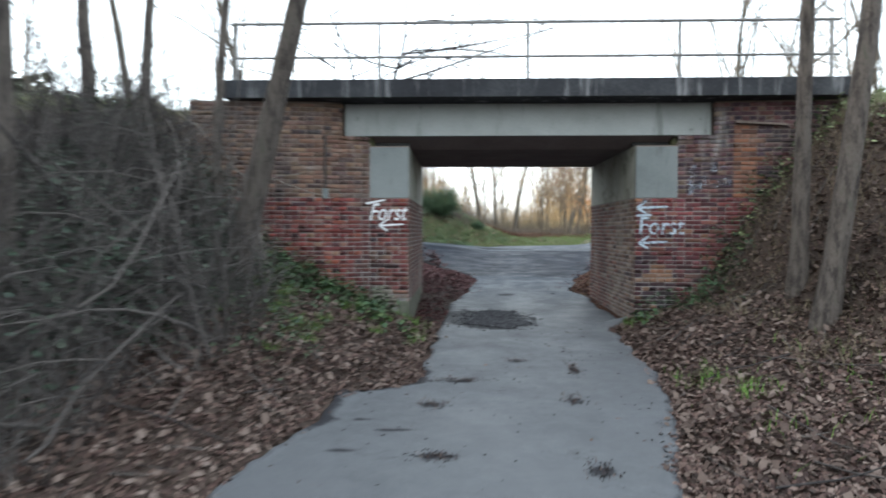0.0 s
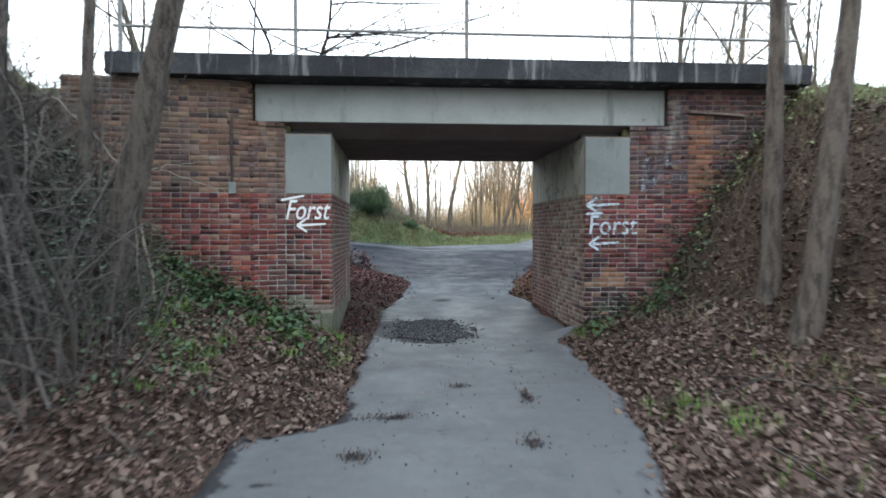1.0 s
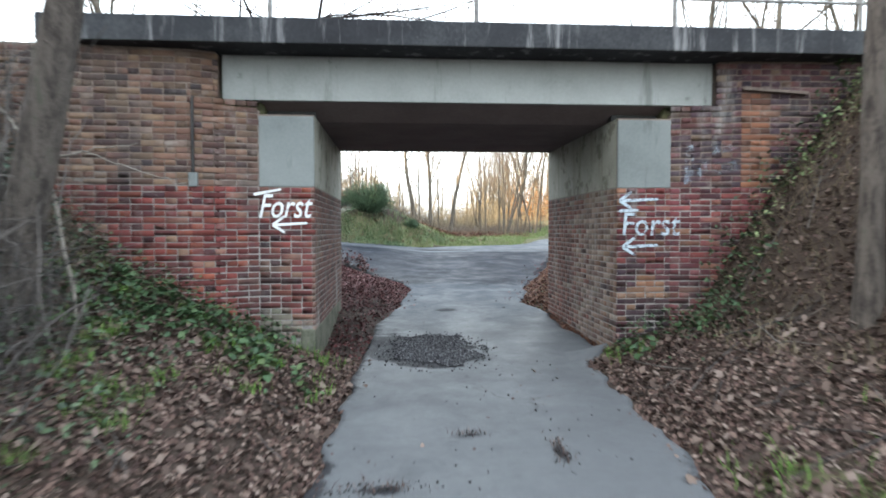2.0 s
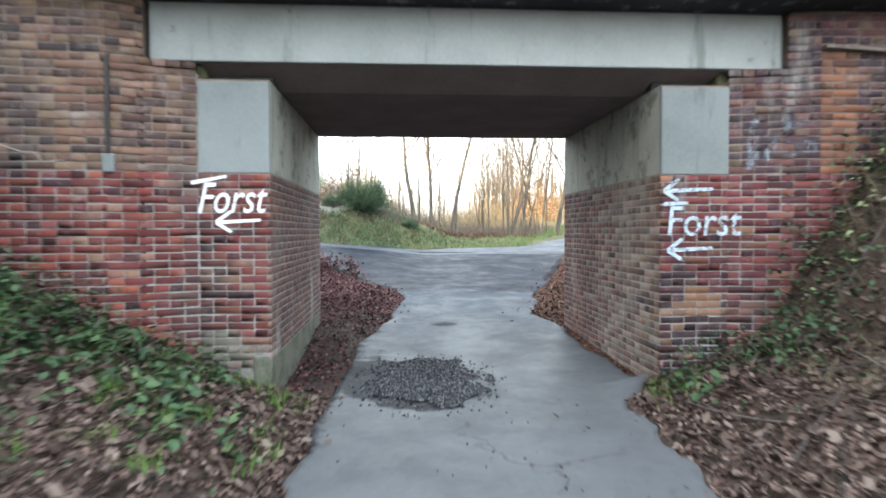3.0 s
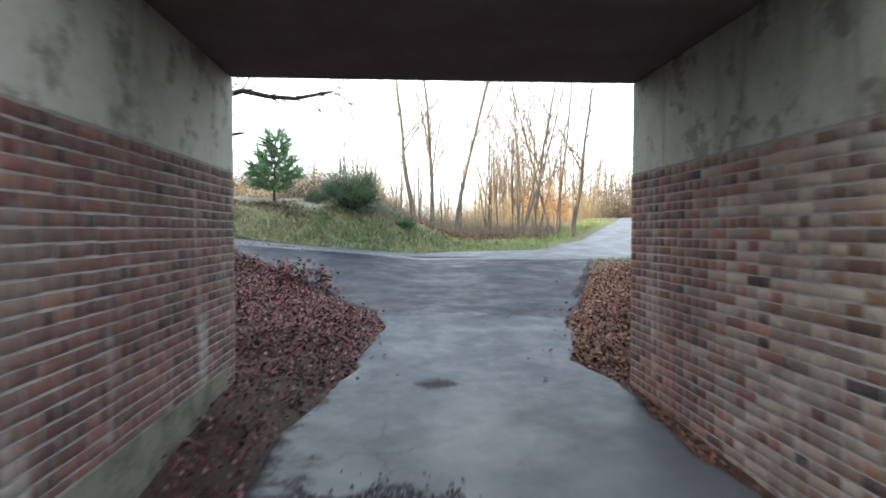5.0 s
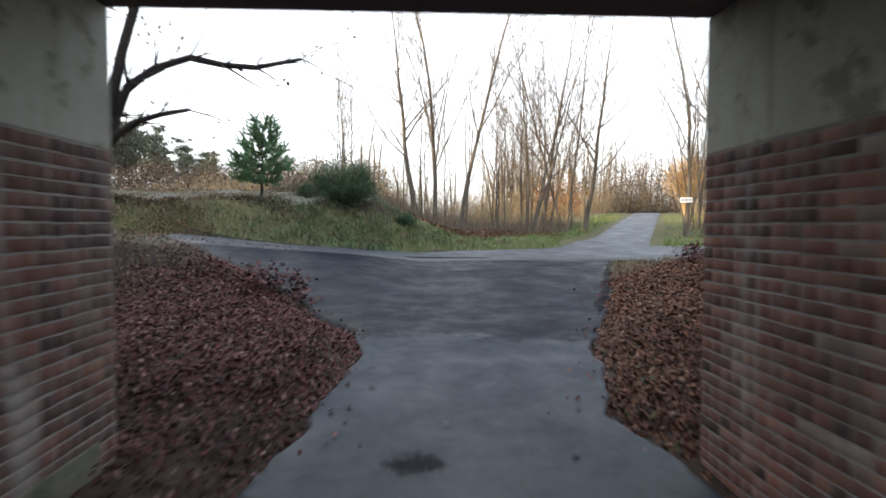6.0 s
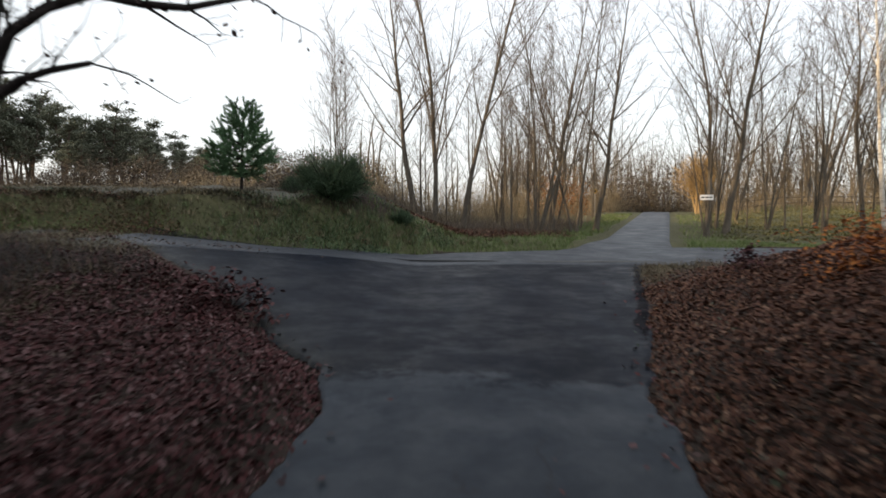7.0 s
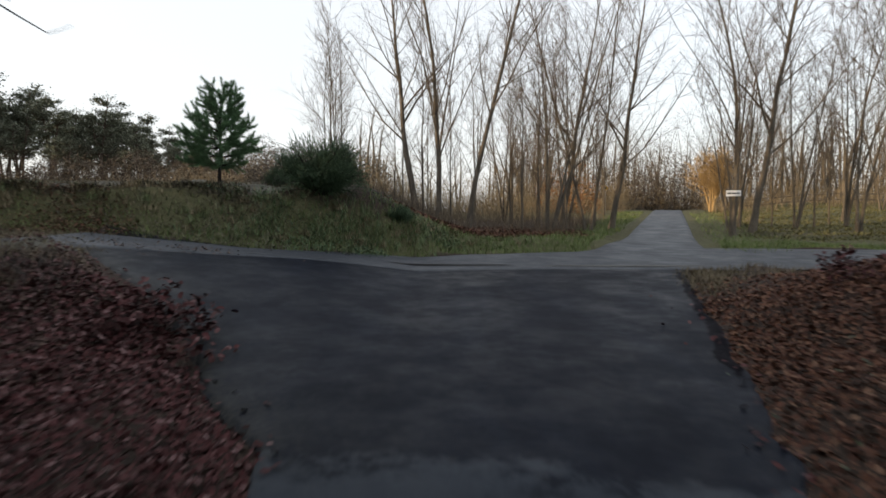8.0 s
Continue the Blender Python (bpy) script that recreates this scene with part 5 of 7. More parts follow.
def far_woods(name, label, spots, seed, tall, mat):
    """A far stand of bare trees, many stems and twigs, in one mesh."""
    rng = random.Random(seed)
    lines, fine = [], []
    for x, y in spots:
        if abs(float(far_road(x, y)[1])) < 4.5 and far_road(x, y)[0] < 58:
            continue
        z = float(height(x, y))
        L = tree_lines(rng.randrange(9999), rng.choice((1, 1, 2)), tall * rng.uniform(0.7, 1.15), 0.16, 9, 4, 1, 0.2, 0.55, 0.05, 0.05)
        o = np.array([x, y, z])
        lines += [(p + o, r) for p, r in L[0]]
        fine += [(p + o, np.maximum(r, 0.010)) for p, r in L[1] + L[2]]
    v, f = join_arrays([tube_set(lines, 5), tube_set(fine, 3)])
    return tagged(new(name, fast_mesh(name, v, f, mat, True)), label, "woods", kind="stuff")


rf = random.Random(3)
far_woods("far_woods", "far bare woods behind the clump of trees", [(rf.uniform(-14, 24), rf.uniform(62, 95)) for _ in range(46)], 61, 8, M_BARK_TAN)
far_woods("far_woods", "far bare woods beyond the meadow", [(rf.uniform(24, 75), rf.uniform(58, 100)) for _ in range(60)], 62, 10, M_BARK_TAN)
far_woods("far_woods", "far bare woods closing the view down the road", [(rf.uniform(14, 80), rf.uniform(96, 140)) for _ in range(95)], 63, 17, M_BARK_TAN)


def twig_mass(name, label, blobs, count, length, mat, seed, radius=0.006):
    """A dense mass of fine upright twigs in blobs (x, y, rx, ry, height)."""
    rng = random.Random(seed)
    lines = []
    total = sum(b[2] * b[3] for b in blobs)
    for bx, by, rx, ry, h in blobs:
        for _ in range(int(count * rx * ry / total)):
            a, r = rng.uniform(0, 6.28), math.sqrt(rng.random())
            x, y = bx + math.cos(a) * r * rx, by + math.sin(a) * r * ry
            if abs(float(far_road(x, y)[1])) < 3.2 and 24 < y and far_road(x, y)[0] < 56:
                continue
            hh = h * (1 - 0.5 * r * r) * rng.uniform(0.35, 1.0)
            z = float(rough_height(x, y))
            p, rad = branch(rng, (x, y, z - 0.05), (rng.gauss(0, 0.3), rng.gauss(0, 0.3), 1), hh, radius, radius * 0.4, hh / 3, 0.22, 0.0)
            lines.append((p, rad))
    v, f = tube_set(lines, 3)
    return tagged(new(name, fast_mesh(name, v, f, mat)), label, "brush", kind="stuff")


twig_mass("far_brush", "brown leafless scrub under the far trees", [(-16, 54, 18, 4, 1.0), (-40, 54, 16, 4, 1.0), (4, 46, 16, 6, 2.2), (14, 64, 12, 6, 3.6), (-8, 50, 10, 4, 2.0), (34, 62, 14, 5, 2.6), (36, 104, 24, 8, 4.5), (8, 50, 6, 4, 2.4), (0, 66, 18, 6, 5.0), (14, 72, 16, 6, 5.5), (40, 74, 24, 6, 5.5), (-30, 60, 26, 4, 1.6)], 11000, 2, M_GOLDEN, 71, 0.017)
twig_mass("bank_scrub", "few dead stems on the roadside bank", [(-4, 25.4, 4, 0.7, 0.3), (-9, 24.7, 4, 0.7, 0.35), (-2.2, 28.6, 1.2, 1.0, 0.7)], 900, 1, M_BRAMBLE, 75, 0.006)
twig_mass("shoulder_brush", "dark bare brush beside the crooked oak", [(-4.1, 16.2, 1.3, 1.5, 1.0), (-5.2, 18.5, 1.6, 2, 0.9), (-3.6, 19.6, 1.0, 0.9, 0.5)], 2400, 1, M_BRAMBLE, 77, 0.006)
twig_mass("undergrowth", "dry brown undergrowth at the foot of the trees", [(5, 34.5, 5.5, 3, 0.9), (1.0, 32, 3, 2, 0.8), (9, 40, 3, 4, 0.8)], 2600, 1, M_BRUSH, 72, 0.008)


def scrub(name, label, blobs, seed, size, mat):
    """Dense withered scrub: twigs with clinging brown leaves, in blobs (x, y, rx, ry, height, count)."""
    nr = np.random.RandomState(seed)
    P = []
    for bx, by, rx, ry, h, n in blobs:
        a, r = nr.uniform(0, 6.28, n), np.sqrt(nr.random_sample(n))
        x, y = bx + np.cos(a) * r * rx, by + np.sin(a) * r * ry
        top = h * (0.45 + 0.75 * lattice(x * 0.55, y * 0.55, seed)) * (1 - 0.4 * r ** 3)
        al, ac = far_road(x, y)
        off_road = (np.abs(ac) > 2.3) | (al < 0) | (al > 55)
        P.append(np.stack([x, y, height(x, y) + top * nr.uniform(0, 1, n) ** 1.5], -1)[off_road])
    tagged(new(name, fast_mesh(name, *flat_leaves(np.concatenate(P), nr, size, 1.2), mat)), label, "brush", kind="stuff")


scrub("hedge", "dense brown leafless hedge in front of the pines", [(-30, 50, 20, 4, 0.4, 14000), (-13, 48.5, 8, 4, 0.5, 8000), (-58, 51, 16, 4, 1.0, 12000), (-9, 60, 9, 3, 3.0, 16000)], 87, 0.09, M_HEDGE)
scrub("far_thicket", "hazy grey-brown thicket in front of the pines", [(-24, 58, 13, 3, 3.2, 17000), (-44, 58, 12, 3, 3.4, 14000), (-13, 57, 6, 3, 3.8, 10000)], 97, 0.07, M_HEDGE)
scrub("withered_bushes", "orange-brown withered bushes beside the far road", [(12.6, 60, 2.5, 4, 5.0, 3500), (15.8, 74, 3.5, 5, 5.5, 3000)], 88, 0.11, M_RUST)
scrub("far_thicket", "grey-brown thicket of bare woods beyond the meadow", [(40, 76, 20, 5, 8.0, 46000), (62, 70, 14, 5, 8.0, 22000), (46, 106, 18, 7, 15.0, 30000), (28, 98, 8, 6, 11.0, 20000), (30, 88, 9, 3, 6.5, 24000), (24, 80, 4, 2, 3.0, 5000), (28, 80, 3, 4, 8.0, 5000)], 89, 0.12, M_HAZE)
scrub("far_thicket", "brown thicket of bare brush behind the clump of trees", [(2, 52, 9, 4, 3.4, 11000), (-9, 52, 6, 4, 2.6, 6000), (12, 66, 4, 5, 6.0, 9000), (6, 70, 10, 5, 6.0, 10000)], 90, 0.075, M_GOLDEN)

scrub("hedge", "low brown leafless scrub behind the young pine", [(-3.2, 37, 2.4, 2.5, 1.1, 14000)], 101, 0.045, M_HEDGE)
scrub("far_thicket", "grey-brown thicket under and behind the pines", [(-30, 86, 22, 3, 6.5, 50000), (-62, 86, 20, 3, 6.5, 30000), (-10, 68, 9, 3, 5.5, 40000), (-22, 61, 9, 2, 3.2, 24000)], 102, 0.11, M_HAZE)
scrub("bank_growth", "matted brown dead growth on the face of the roadside bank", [(-3.8, 25.2, 2.4, 0.8, 0.16, 3600)], 93, 0.028, M_DULL)
scrub("bank_growth", "dark matted dead leaves and stems on the bank", [(-7.4, 24.7, 3.2, 0.9, 0.2, 9000), (-11.4, 24.0, 3, 0.9, 0.22, 6500)], 99, 0.034, M_LEAF_TAN)
scrub("bank_growth", "low dark green growth at the foot of the bank", [(-0.9, 25.9, 1.4, 0.7, 0.3, 1600), (0.9, 28.2, 1.4, 0.6, 0.28, 1600)], 94, 0.034, M_BROOM)
scrub("bank_growth", "dark tangled stems along the lip of the bank", [(-3.6, 26.0, 2.6, 0.22, 0.22, 1700), (-7.6, 25.6, 2.4, 0.25, 0.26, 1800), (-11, 25.0, 2.4, 0.3, 0.3, 1500)], 98, 0.03, M_BROOM)
scrub("leaf_floor", "brown leaf litter on the floor of the roadside wood", [(4.4, 33.4, 4.0, 1.8, 0.10, 22000), (1.8, 30.6, 2.2, 1.2, 0.12, 9000), (6.4, 36.6, 2.4, 2.2, 0.10, 9000)], 96, 0.06, M_LEAF_TAN)

# ---------------------------------------------------------------- bramble thicket and other brush near the camera


def bramble(name, label, blobs, count, seed):
    """Long drooping canes that arch out of a bank."""
    rng = random.Random(seed)
    sets = {4: [], 3: []}
    total = sum(b[2] * b[3] for b in blobs)
    for bx, by, rx, ry, h in blobs:
        for _ in range(int(count * rx * ry / total)):
            a, r = rng.uniform(0, 6.28), math.sqrt(rng.random())
            x, y = bx + math.cos(a) * r * rx, by + math.sin(a) * r * ry
            if y > 8.7 or x > -1.5:
                continue
            thick = rng.random() < 0.15
            l = h * rng.uniform(0.7, 1.7)
            rad = rng.uniform(0.009, 0.02) if thick else rng.uniform(0.004, 0.008)
            p, q = branch(rng, (x, y, float(rough_height(x, y)) - 0.05), (rng.gauss(0.15, 0.5), rng.gauss(-0.15, 0.5), rng.uniform(0.6, 1.3)), l, rad, rad * 0.35, l / 8, 0.13, -0.02 if thick else -0.17)
            if p[:, 0].max() > -1.9 or (p[:, 1].max() > 7.2 and p[:, 0].max() > -2.9):
                continue
            p[:, 2] = np.maximum(p[:, 2], rough_height(p[:, 0], p[:, 1]) + 0.02)
            sets[4 if thick else 3].append((p, q))
    v, f = join_arrays([tube_set(sets[4], 4), tube_set(sets[3], 3)])
    return tagged(new(name, fast_mesh(name, v, f, M_BRAMBLE)), label, "brush", kind="stuff")


bramble("bramble_canes", "long arching bramble canes on the bank", [(-4.3, 5.0, 2.2, 2.4, 1.9), (-4.4, 7.4, 1.6, 1.2, 1.5), (-3.6, 2.8, 1.3, 1.6, 1.5), (-2.9, 5.8, 0.9, 1.4, 0.8)], 2300, 76)
twig_mass("bramble_thicket", "tangled leafless brambles covering the bank", [(-4.2, 5.2, 2.2, 2.6, 2.0), (-4.0, 7.4, 0.9, 1.0, 1.3), (-5.2, 7.4, 1.8, 1.3, 1.6), (-3.6, 2.8, 1.3, 1.6, 1.5)], 2400, 1, M_BRAMBLE, 73, 0.006)
twig_mass("wall_brush", "thin pale brush growing before the wing wall", [(-4.1, 8.15, 0.8, 0.45, 1.3), (-3.4, 8.0, 0.6, 0.5, 1.1)], 420, 1, M_BRUSH, 78, 0.0045)
twig_mass("oak_brush", "dark tangled brush round the foot of the oak", [(-3.75, 16.9, 0.7, 0.6, 0.5), (-4.3, 17.9, 0.9, 0.8, 0.45), (-4.9, 19.4, 0.9, 0.9, 0.4)], 420, 1, M_BRAMBLE, 79, 0.006)
twig_mass("bank_brush", "thin brown brush on the steep bank", [(4.1, 8.5, 0.8, 0.4, 0.5), (4.9, 8.3, 0.9, 0.6, 0.7), (6.2, 7.4, 1.3, 1.0, 0.4), (5.6, 5.6, 1.4, 1.6, 0.5), (4.6, 7.2, 0.9, 0.8, 0.4)], 2300, 1, M_BRUSH, 74, 0.0045)


def scatter(n, x0, x1, y0, y1, density, rng):
    """n tries of points over a rectangle, kept by density(x, y) in 0..1."""
    x, y = rng.uniform(x0, x1, n), rng.uniform(y0, y1, n)
    k = rng.random(n) < density(x, y)
    x, y = x[k], y[k]
    return np.stack([x, y, rough_height(x, y)], -1)


npr = np.random.RandomState(4)


def out_of_path(x, y):
    return np.maximum(left_edge(y) - x, x - right_edge(y))


def litter_front(x, y):
    d = out_of_path(x, y)
    patch = lattice(x * 1.2, y * 1.2, 41)
    k = step(d + (lattice(x * 4, y * 4, 50) - 0.5) * 0.22, -0.16, 0.02) * (0.72 + 0.28 * step(patch, 0.3, 0.6)) + 0.010 * (d <= -0.06)
    k = k * (1 - 0.5 * sum(np.exp(-(((x - a) / c) ** 2 + ((y - b) / e) ** 2)) for a, b, c, e in ((-1.45, 4.7, 0.28, 0.25), (-1.9, 4.1, 0.35, 0.2), (-0.62, 6.3, 0.12, 0.5), (-1.05, 5.35, 0.35, 0.1))))
    fade = step(x + (lattice(x, y, 46) - 0.5) * 3, -9.5, -5.0) * (1 - step(x + (lattice(x, y, 47) - 0.5) * 3, 6.5, 10.5)) * step(y + (lattice(x, y, 48) - 0.5) * 3, -2.5, 1.5)
    k = k * (1 - 0.35 * step(x, 2.4, 3.2) * step(y, 5.5, 7.0))
    return fade * k * np.where((y > 9.1) & ((x < LEFT) | (x > RIGHT)), 0, 1) * np.where(height(x, y) > 2.9, 0.2, 1)


P = scatter(470000, -10, 11, -3.5, 9.2, litter_front, npr)
P[:, 2] += npr.uniform(0.0, 0.03, len(P))
tagged(new("fallen_leaves", fast_mesh("fallen_leaves", *flat_leaves(P, npr, 0.037, 0.7), M_LEAF)), "brown fallen leaves beside the path", "leaves", kind="stuff")
P = scatter(3400, -5.5, 7.0, 1.2, 9.1, litter_front, npr)
P[:, 2] += npr.uniform(0.01, 0.045, len(P))
tagged(new("large_leaves", fast_mesh("large_leaves", *leaf_quads(P, npr, 0.065, 0.45), M_LEAF_PALE)), "large pale brown leaves lying on the litter", "leaves", kind="stuff")


def litter_back(x, y):
    d = out_of_path(x, y)
    inside = (y < BACK) & ((x < LEFT + 0.03) | (x > RIGHT - 0.03))
    k = step(d + (lattice(x * 3.5, y * 3.5, 44) - 0.5) * 0.6 + (lattice(x * 1.3, y * 1.3, 45) - 0.5) * 0.5, -0.22, 0.04) + 0.012 * (d <= 0.1) + 0.14 * np.exp(-np.clip(-d, 0, 9) / 0.25)
    k = k * (1 - 0.9 * step(y + (lattice(x, y, 40) - 0.5) * 1.5, 18.9, 20.9) * (x < 1)) * (1 - 0.8 * step(y, 20.0, 21.5) * (x > 1))
    k = k * step(x + (lattice(x, y, 46) - 0.5) * 3, -9.5, -5.5) * (1 - step(x + (lattice(x, y, 47) - 0.5) * 3, 8.0, 11.5))
    k = k * (1 - 0.72 * step(12.9 - y + (lattice(x * 2, y * 2, 48) - 0.5) * 0.8, 0.0, 0.8) * (x < 1))
    return np.where(inside, 0, k) * (0.55 + 0.45 * step(lattice(x * 1.5, y * 1.5, 43), 0.25, 0.5))


P = scatter(480000, -10, 12.5, 9.3, 22.5, litter_back, npr)
P[:, 2] += npr.uniform(0.0, 0.10, len(P)) * np.clip(out_of_path(P[:, 0], P[:, 1]) / 0.5, 0.1, 1)
for side, mat, what in ((P[:, 0] < 1.2, M_LEAF_RED, "deep drifts of red-brown fallen leaves"), (P[:, 0] >= 1.2, M_LEAF_TAN, "deep drifts of tan-brown fallen leaves by the path")):
    tagged(new("fallen_leaves", fast_mesh("fallen_leaves", *flat_leaves(P[side], npr, 0.039, 0.9), mat)), what, "leaves", kind="stuff")



def ivy(x, y):
    wall = 9.0 - 0.10 * np.clip(-2.2 - x, 0, 3)
    foot = np.exp(-((wall - y - 0.35) / 0.42) ** 2) * step(x, -4.3, -3.2) * (1 - step(x, -1.2, -0.85))
    k = 0.7 * foot + 0.5 * np.exp(-((x + 3.0) ** 2 / 1.2 + (y - 6.6) ** 2 / 2.2)) + 0.35 * np.exp(-((x + 2.2) ** 2 / 0.8 + (y - 5.6) ** 2 / 2.0))
    k = k + 0.45 * np.exp(-((x - 3.2) ** 2 / 0.35 + (y - 8.78) ** 2 / 0.10)) + 0.07 * np.exp(-((x - 4.4) ** 2 / 0.9 + (y - 8.55) ** 2 / 0.25)) + 0.35 * np.exp(-((x - 4.9) ** 2 / 0.15 + (y - 5.6) ** 2 / 0.2))
    back = 0.03 * np.exp(-((x - 3.0) ** 2 / 0.15 + (y - 13.6) ** 2 / 0.6)) + 0.03 * np.exp(-((x - 3.9) ** 2 / 0.4 + (y - 16.5) ** 2 / 1.5))
    k = k * step(k, 0.12, 0.3)
    return (k * (y < wall - 0.02) + back * (y > 12.7)) * (0.25 + 0.75 * step(lattice(x * 2.2, y * 2.2, 91), 0.35, 0.6))


P = scatter(300000, -6, 7, 3, 18, ivy, npr)
P[:, 2] += npr.uniform(0.02, 0.62, len(P)) ** 2.2
tagged(new("ground_ivy", fast_mesh("ground_ivy", *flat_leaves(P, npr, 0.036, 0.8), M_IVY)), "green ivy and nettles on the bank", "ivy", kind="stuff")


P = scatter(30000, -5.2, -2.3, 2.6, 7.4, lambda x, y: step(lattice(x * 1.6, y * 1.6, 97), 0.45, 0.7) * (1 - step(x, -2.9, -2.4)), npr)
P[:, 2] += 1.25 * npr.uniform(0.05, 1, len(P)) ** 1.3 * (0.4 + 0.6 * lattice(P[:, 0] * 2, P[:, 1] * 2, 98))
tagged(new("bramble_leaves", fast_mesh("bramble_leaves", *leaf_quads(P, npr, 0.042, 1.0), M_BRAMBLE_LEAF)), "dark green leaves clinging to the brambles", "brush", kind="stuff")
nettle = lambda x, y: np.exp(-((x - 3.15) ** 2 / 0.12 + (y - 8.72) ** 2 / 0.05)) + 0.8 * np.exp(-((x - 2.72) ** 2 / 0.02 + (y - 8.75) ** 2 / 0.04)) + 0.8 * np.exp(-((x - 3.75) ** 2 / 0.12 + (y - 8.35) ** 2 / 0.08)) + 0.6 * np.exp(-((x - 3.3) ** 2 / 0.15 + (y - 7.9) ** 2 / 0.15)) * step(lattice(x * 3, y * 3, 68), 0.4, 0.6) + 0.6 * np.exp(-((x + 2.4) ** 2 / 0.3 + (y - 7.6) ** 2 / 0.3)) + 0.5 * np.exp(-((x + 1.7) ** 2 / 0.15 + (y - 8.3) ** 2 / 0.1)) + 0.55 * np.exp(-((x + 1.75) ** 2 / 0.35 + (y - 7.9) ** 2 / 0.35)) * step(lattice(x * 3, y * 3, 67), 0.35, 0.6)
P = scatter(15000, -3.6, 4.6, 6.2, 9.0, nettle, npr)
P[:, 2] += 0.34 * npr.uniform(0.1, 1, len(P)) ** 1.3
tagged(new("nettle_patch", fast_mesh("nettle_patch", *leaf_quads(P, npr, 0.052, 0.9), M_NETTLE)), "broad-leaved green nettles at the foot of the wall", "plants", kind="stuff")
C = scatter(420, -4.2, 4.8, 5.6, 8.9, lambda x, y: np.where(x < 1, 0.75 * step(lattice(x * 1.1, y * 1.1, 38), 0.3, 0.6) * step(x, -4.2, -3.2) * step(y, 6.6, 7.6), 0.45 * np.exp(-(y - 8.6) ** 2 / 0.15) * (x < 4.2)) * (out_of_path(x, y) > 0.25), npr)
P = np.repeat(C, 14, 0) + npr.normal(0, 1, (len(C) * 14, 3)) * np.array([0.07, 0.07, 0.0])
P[:, 2] = rough_height(P[:, 0], P[:, 1]) + 0.03 + 0.15 * npr.random_sample(len(P))
tagged(new("nettle_shoots", fast_mesh("nettle_shoots", *leaf_quads(P, npr, 0.075, 0.7), M_BROAD)), "young nettles with broad leaves among the leaf litter", "plants", kind="stuff")
wx = npr.uniform(3.7, 5.5, 520)
wy = np.interp(wx, [3.39, 4.2, 5.9], [FRONT, 9.06, 9.0]) - npr.uniform(0.03, 0.25, 520)
wz = rough_height(wx, wy) + 0.6 * npr.uniform(0, 1, 520) ** 1.8 * (0.35 + lattice(wx * 2.2, wx * 0, 95))
tagged(new("wall_ivy", fast_mesh("wall_ivy", *leaf_quads(np.stack([wx, wy, wz], -1), npr, 0.05, 1.2), M_IVY)), "dark ivy climbing the foot of the wing wall", "ivy", kind="stuff")


def blades(P, rng, tall, wide, bend):
    """Grass blades: two quads each."""
    n = len(P)
    yaw, h = rng.uniform(0, 2 * np.pi, n), tall * rng.uniform(0.5, 1.3, n)
    d = np.stack([np.cos(yaw), np.sin(yaw), np.zeros(n)], -1)
    s = np.stack([-np.sin(yaw), np.cos(yaw), np.zeros(n)], -1) * wide
    b = (rng.uniform(0.2, 1.0, n) * bend)[:, None]
    z = np.array([[0, 0, 1.0]])
    h_ = h[:, None]
    m, t = P + z * h_ * 0.55 + d * h_ * b * 0.25, P + z * h_ * 0.95 + d * h_ * b
    V = np.stack([P - s, P + s, m + s * 0.7, m - s * 0.7, t + s * 0.15, t - s * 0.15], 1).reshape(-1, 3)
    k = np.arange(n)[:, None] * 6
    return V, np.concatenate([k + np.array([[0, 1, 2, 3]]), k + np.array([[3, 2, 4, 5]])], 0)


turf = lambda x, y: (1.2 * np.exp(-((x - 2.35) ** 2 / 0.02 + (y - 5.45) ** 2 / 0.05)) + 1.0 * np.exp(-((x - 2.5) ** 2 / 0.015 + (y - 4.8) ** 2 / 0.03)) + 0.6 * np.exp(-((x - 2.2) ** 2 / 0.01 + (y - 5.9) ** 2 / 0.05)) + 0.5 * np.exp(-((x - 2.3) ** 2 / 0.01 + (y - 4.0) ** 2 / 0.02))) * step(lattice(x * 6, y * 6, 69), 0.25, 0.6) + 0.7 * np.exp(-((x - 2.5) ** 2 / 0.05 + (y - 8.7) ** 2 / 0.08)) + 0.05 * np.exp(-((x - 3.3) ** 2 / 0.8 + (y - 4.5) ** 2 / 1.5)) + 0.6 * np.exp(-((x + 0.95) ** 2 / 0.2 + (y - 8.9) ** 2 / 0.05))
P = scatter(34000, -2, 5, 2, 9.1, lambda x, y: turf(x, y) * (out_of_path(x, y) > 0.05), npr)
tagged(new("grass", fast_mesh("grass", *blades(P, npr, 0.11, 0.004, 1.0), M_FRESH)), "fresh green grass tufts on the verge", "grass", kind="stuff")


def verge(x, y):
    d = y - far_edge(x)
    al, ac = far_road(x, y)
    return step(d, -0.1, 0.3) * (1 - step(d + (lattice(x * 1.4, y * 1.4, 58) - 0.5) * 0.9, 0.4 + 1.2 * step(x, -4, 2), 1.1 + 1.6 * step(x, -4, 2))) * (np.abs(ac) > 1.75) * (x < 16) * (x > -12)


P = scatter(95000, -12, 16, 22, 33, verge, npr)
tagged(new("verge_grass", fast_mesh("verge_grass", *blades(P, npr, 0.12, 0.007, 1.1), M_VERGE)), "green roadside grass along the far verge", "grass", kind="stuff")


def roadside(x, y):
    al, ac = far_road(x, y)
    return (al > 4) * step(np.abs(ac), 1.55, 1.8) * (1 - step(np.abs(ac), 2.6, 4.2)) * np.where(ac > 0, 0.3, 1.0)


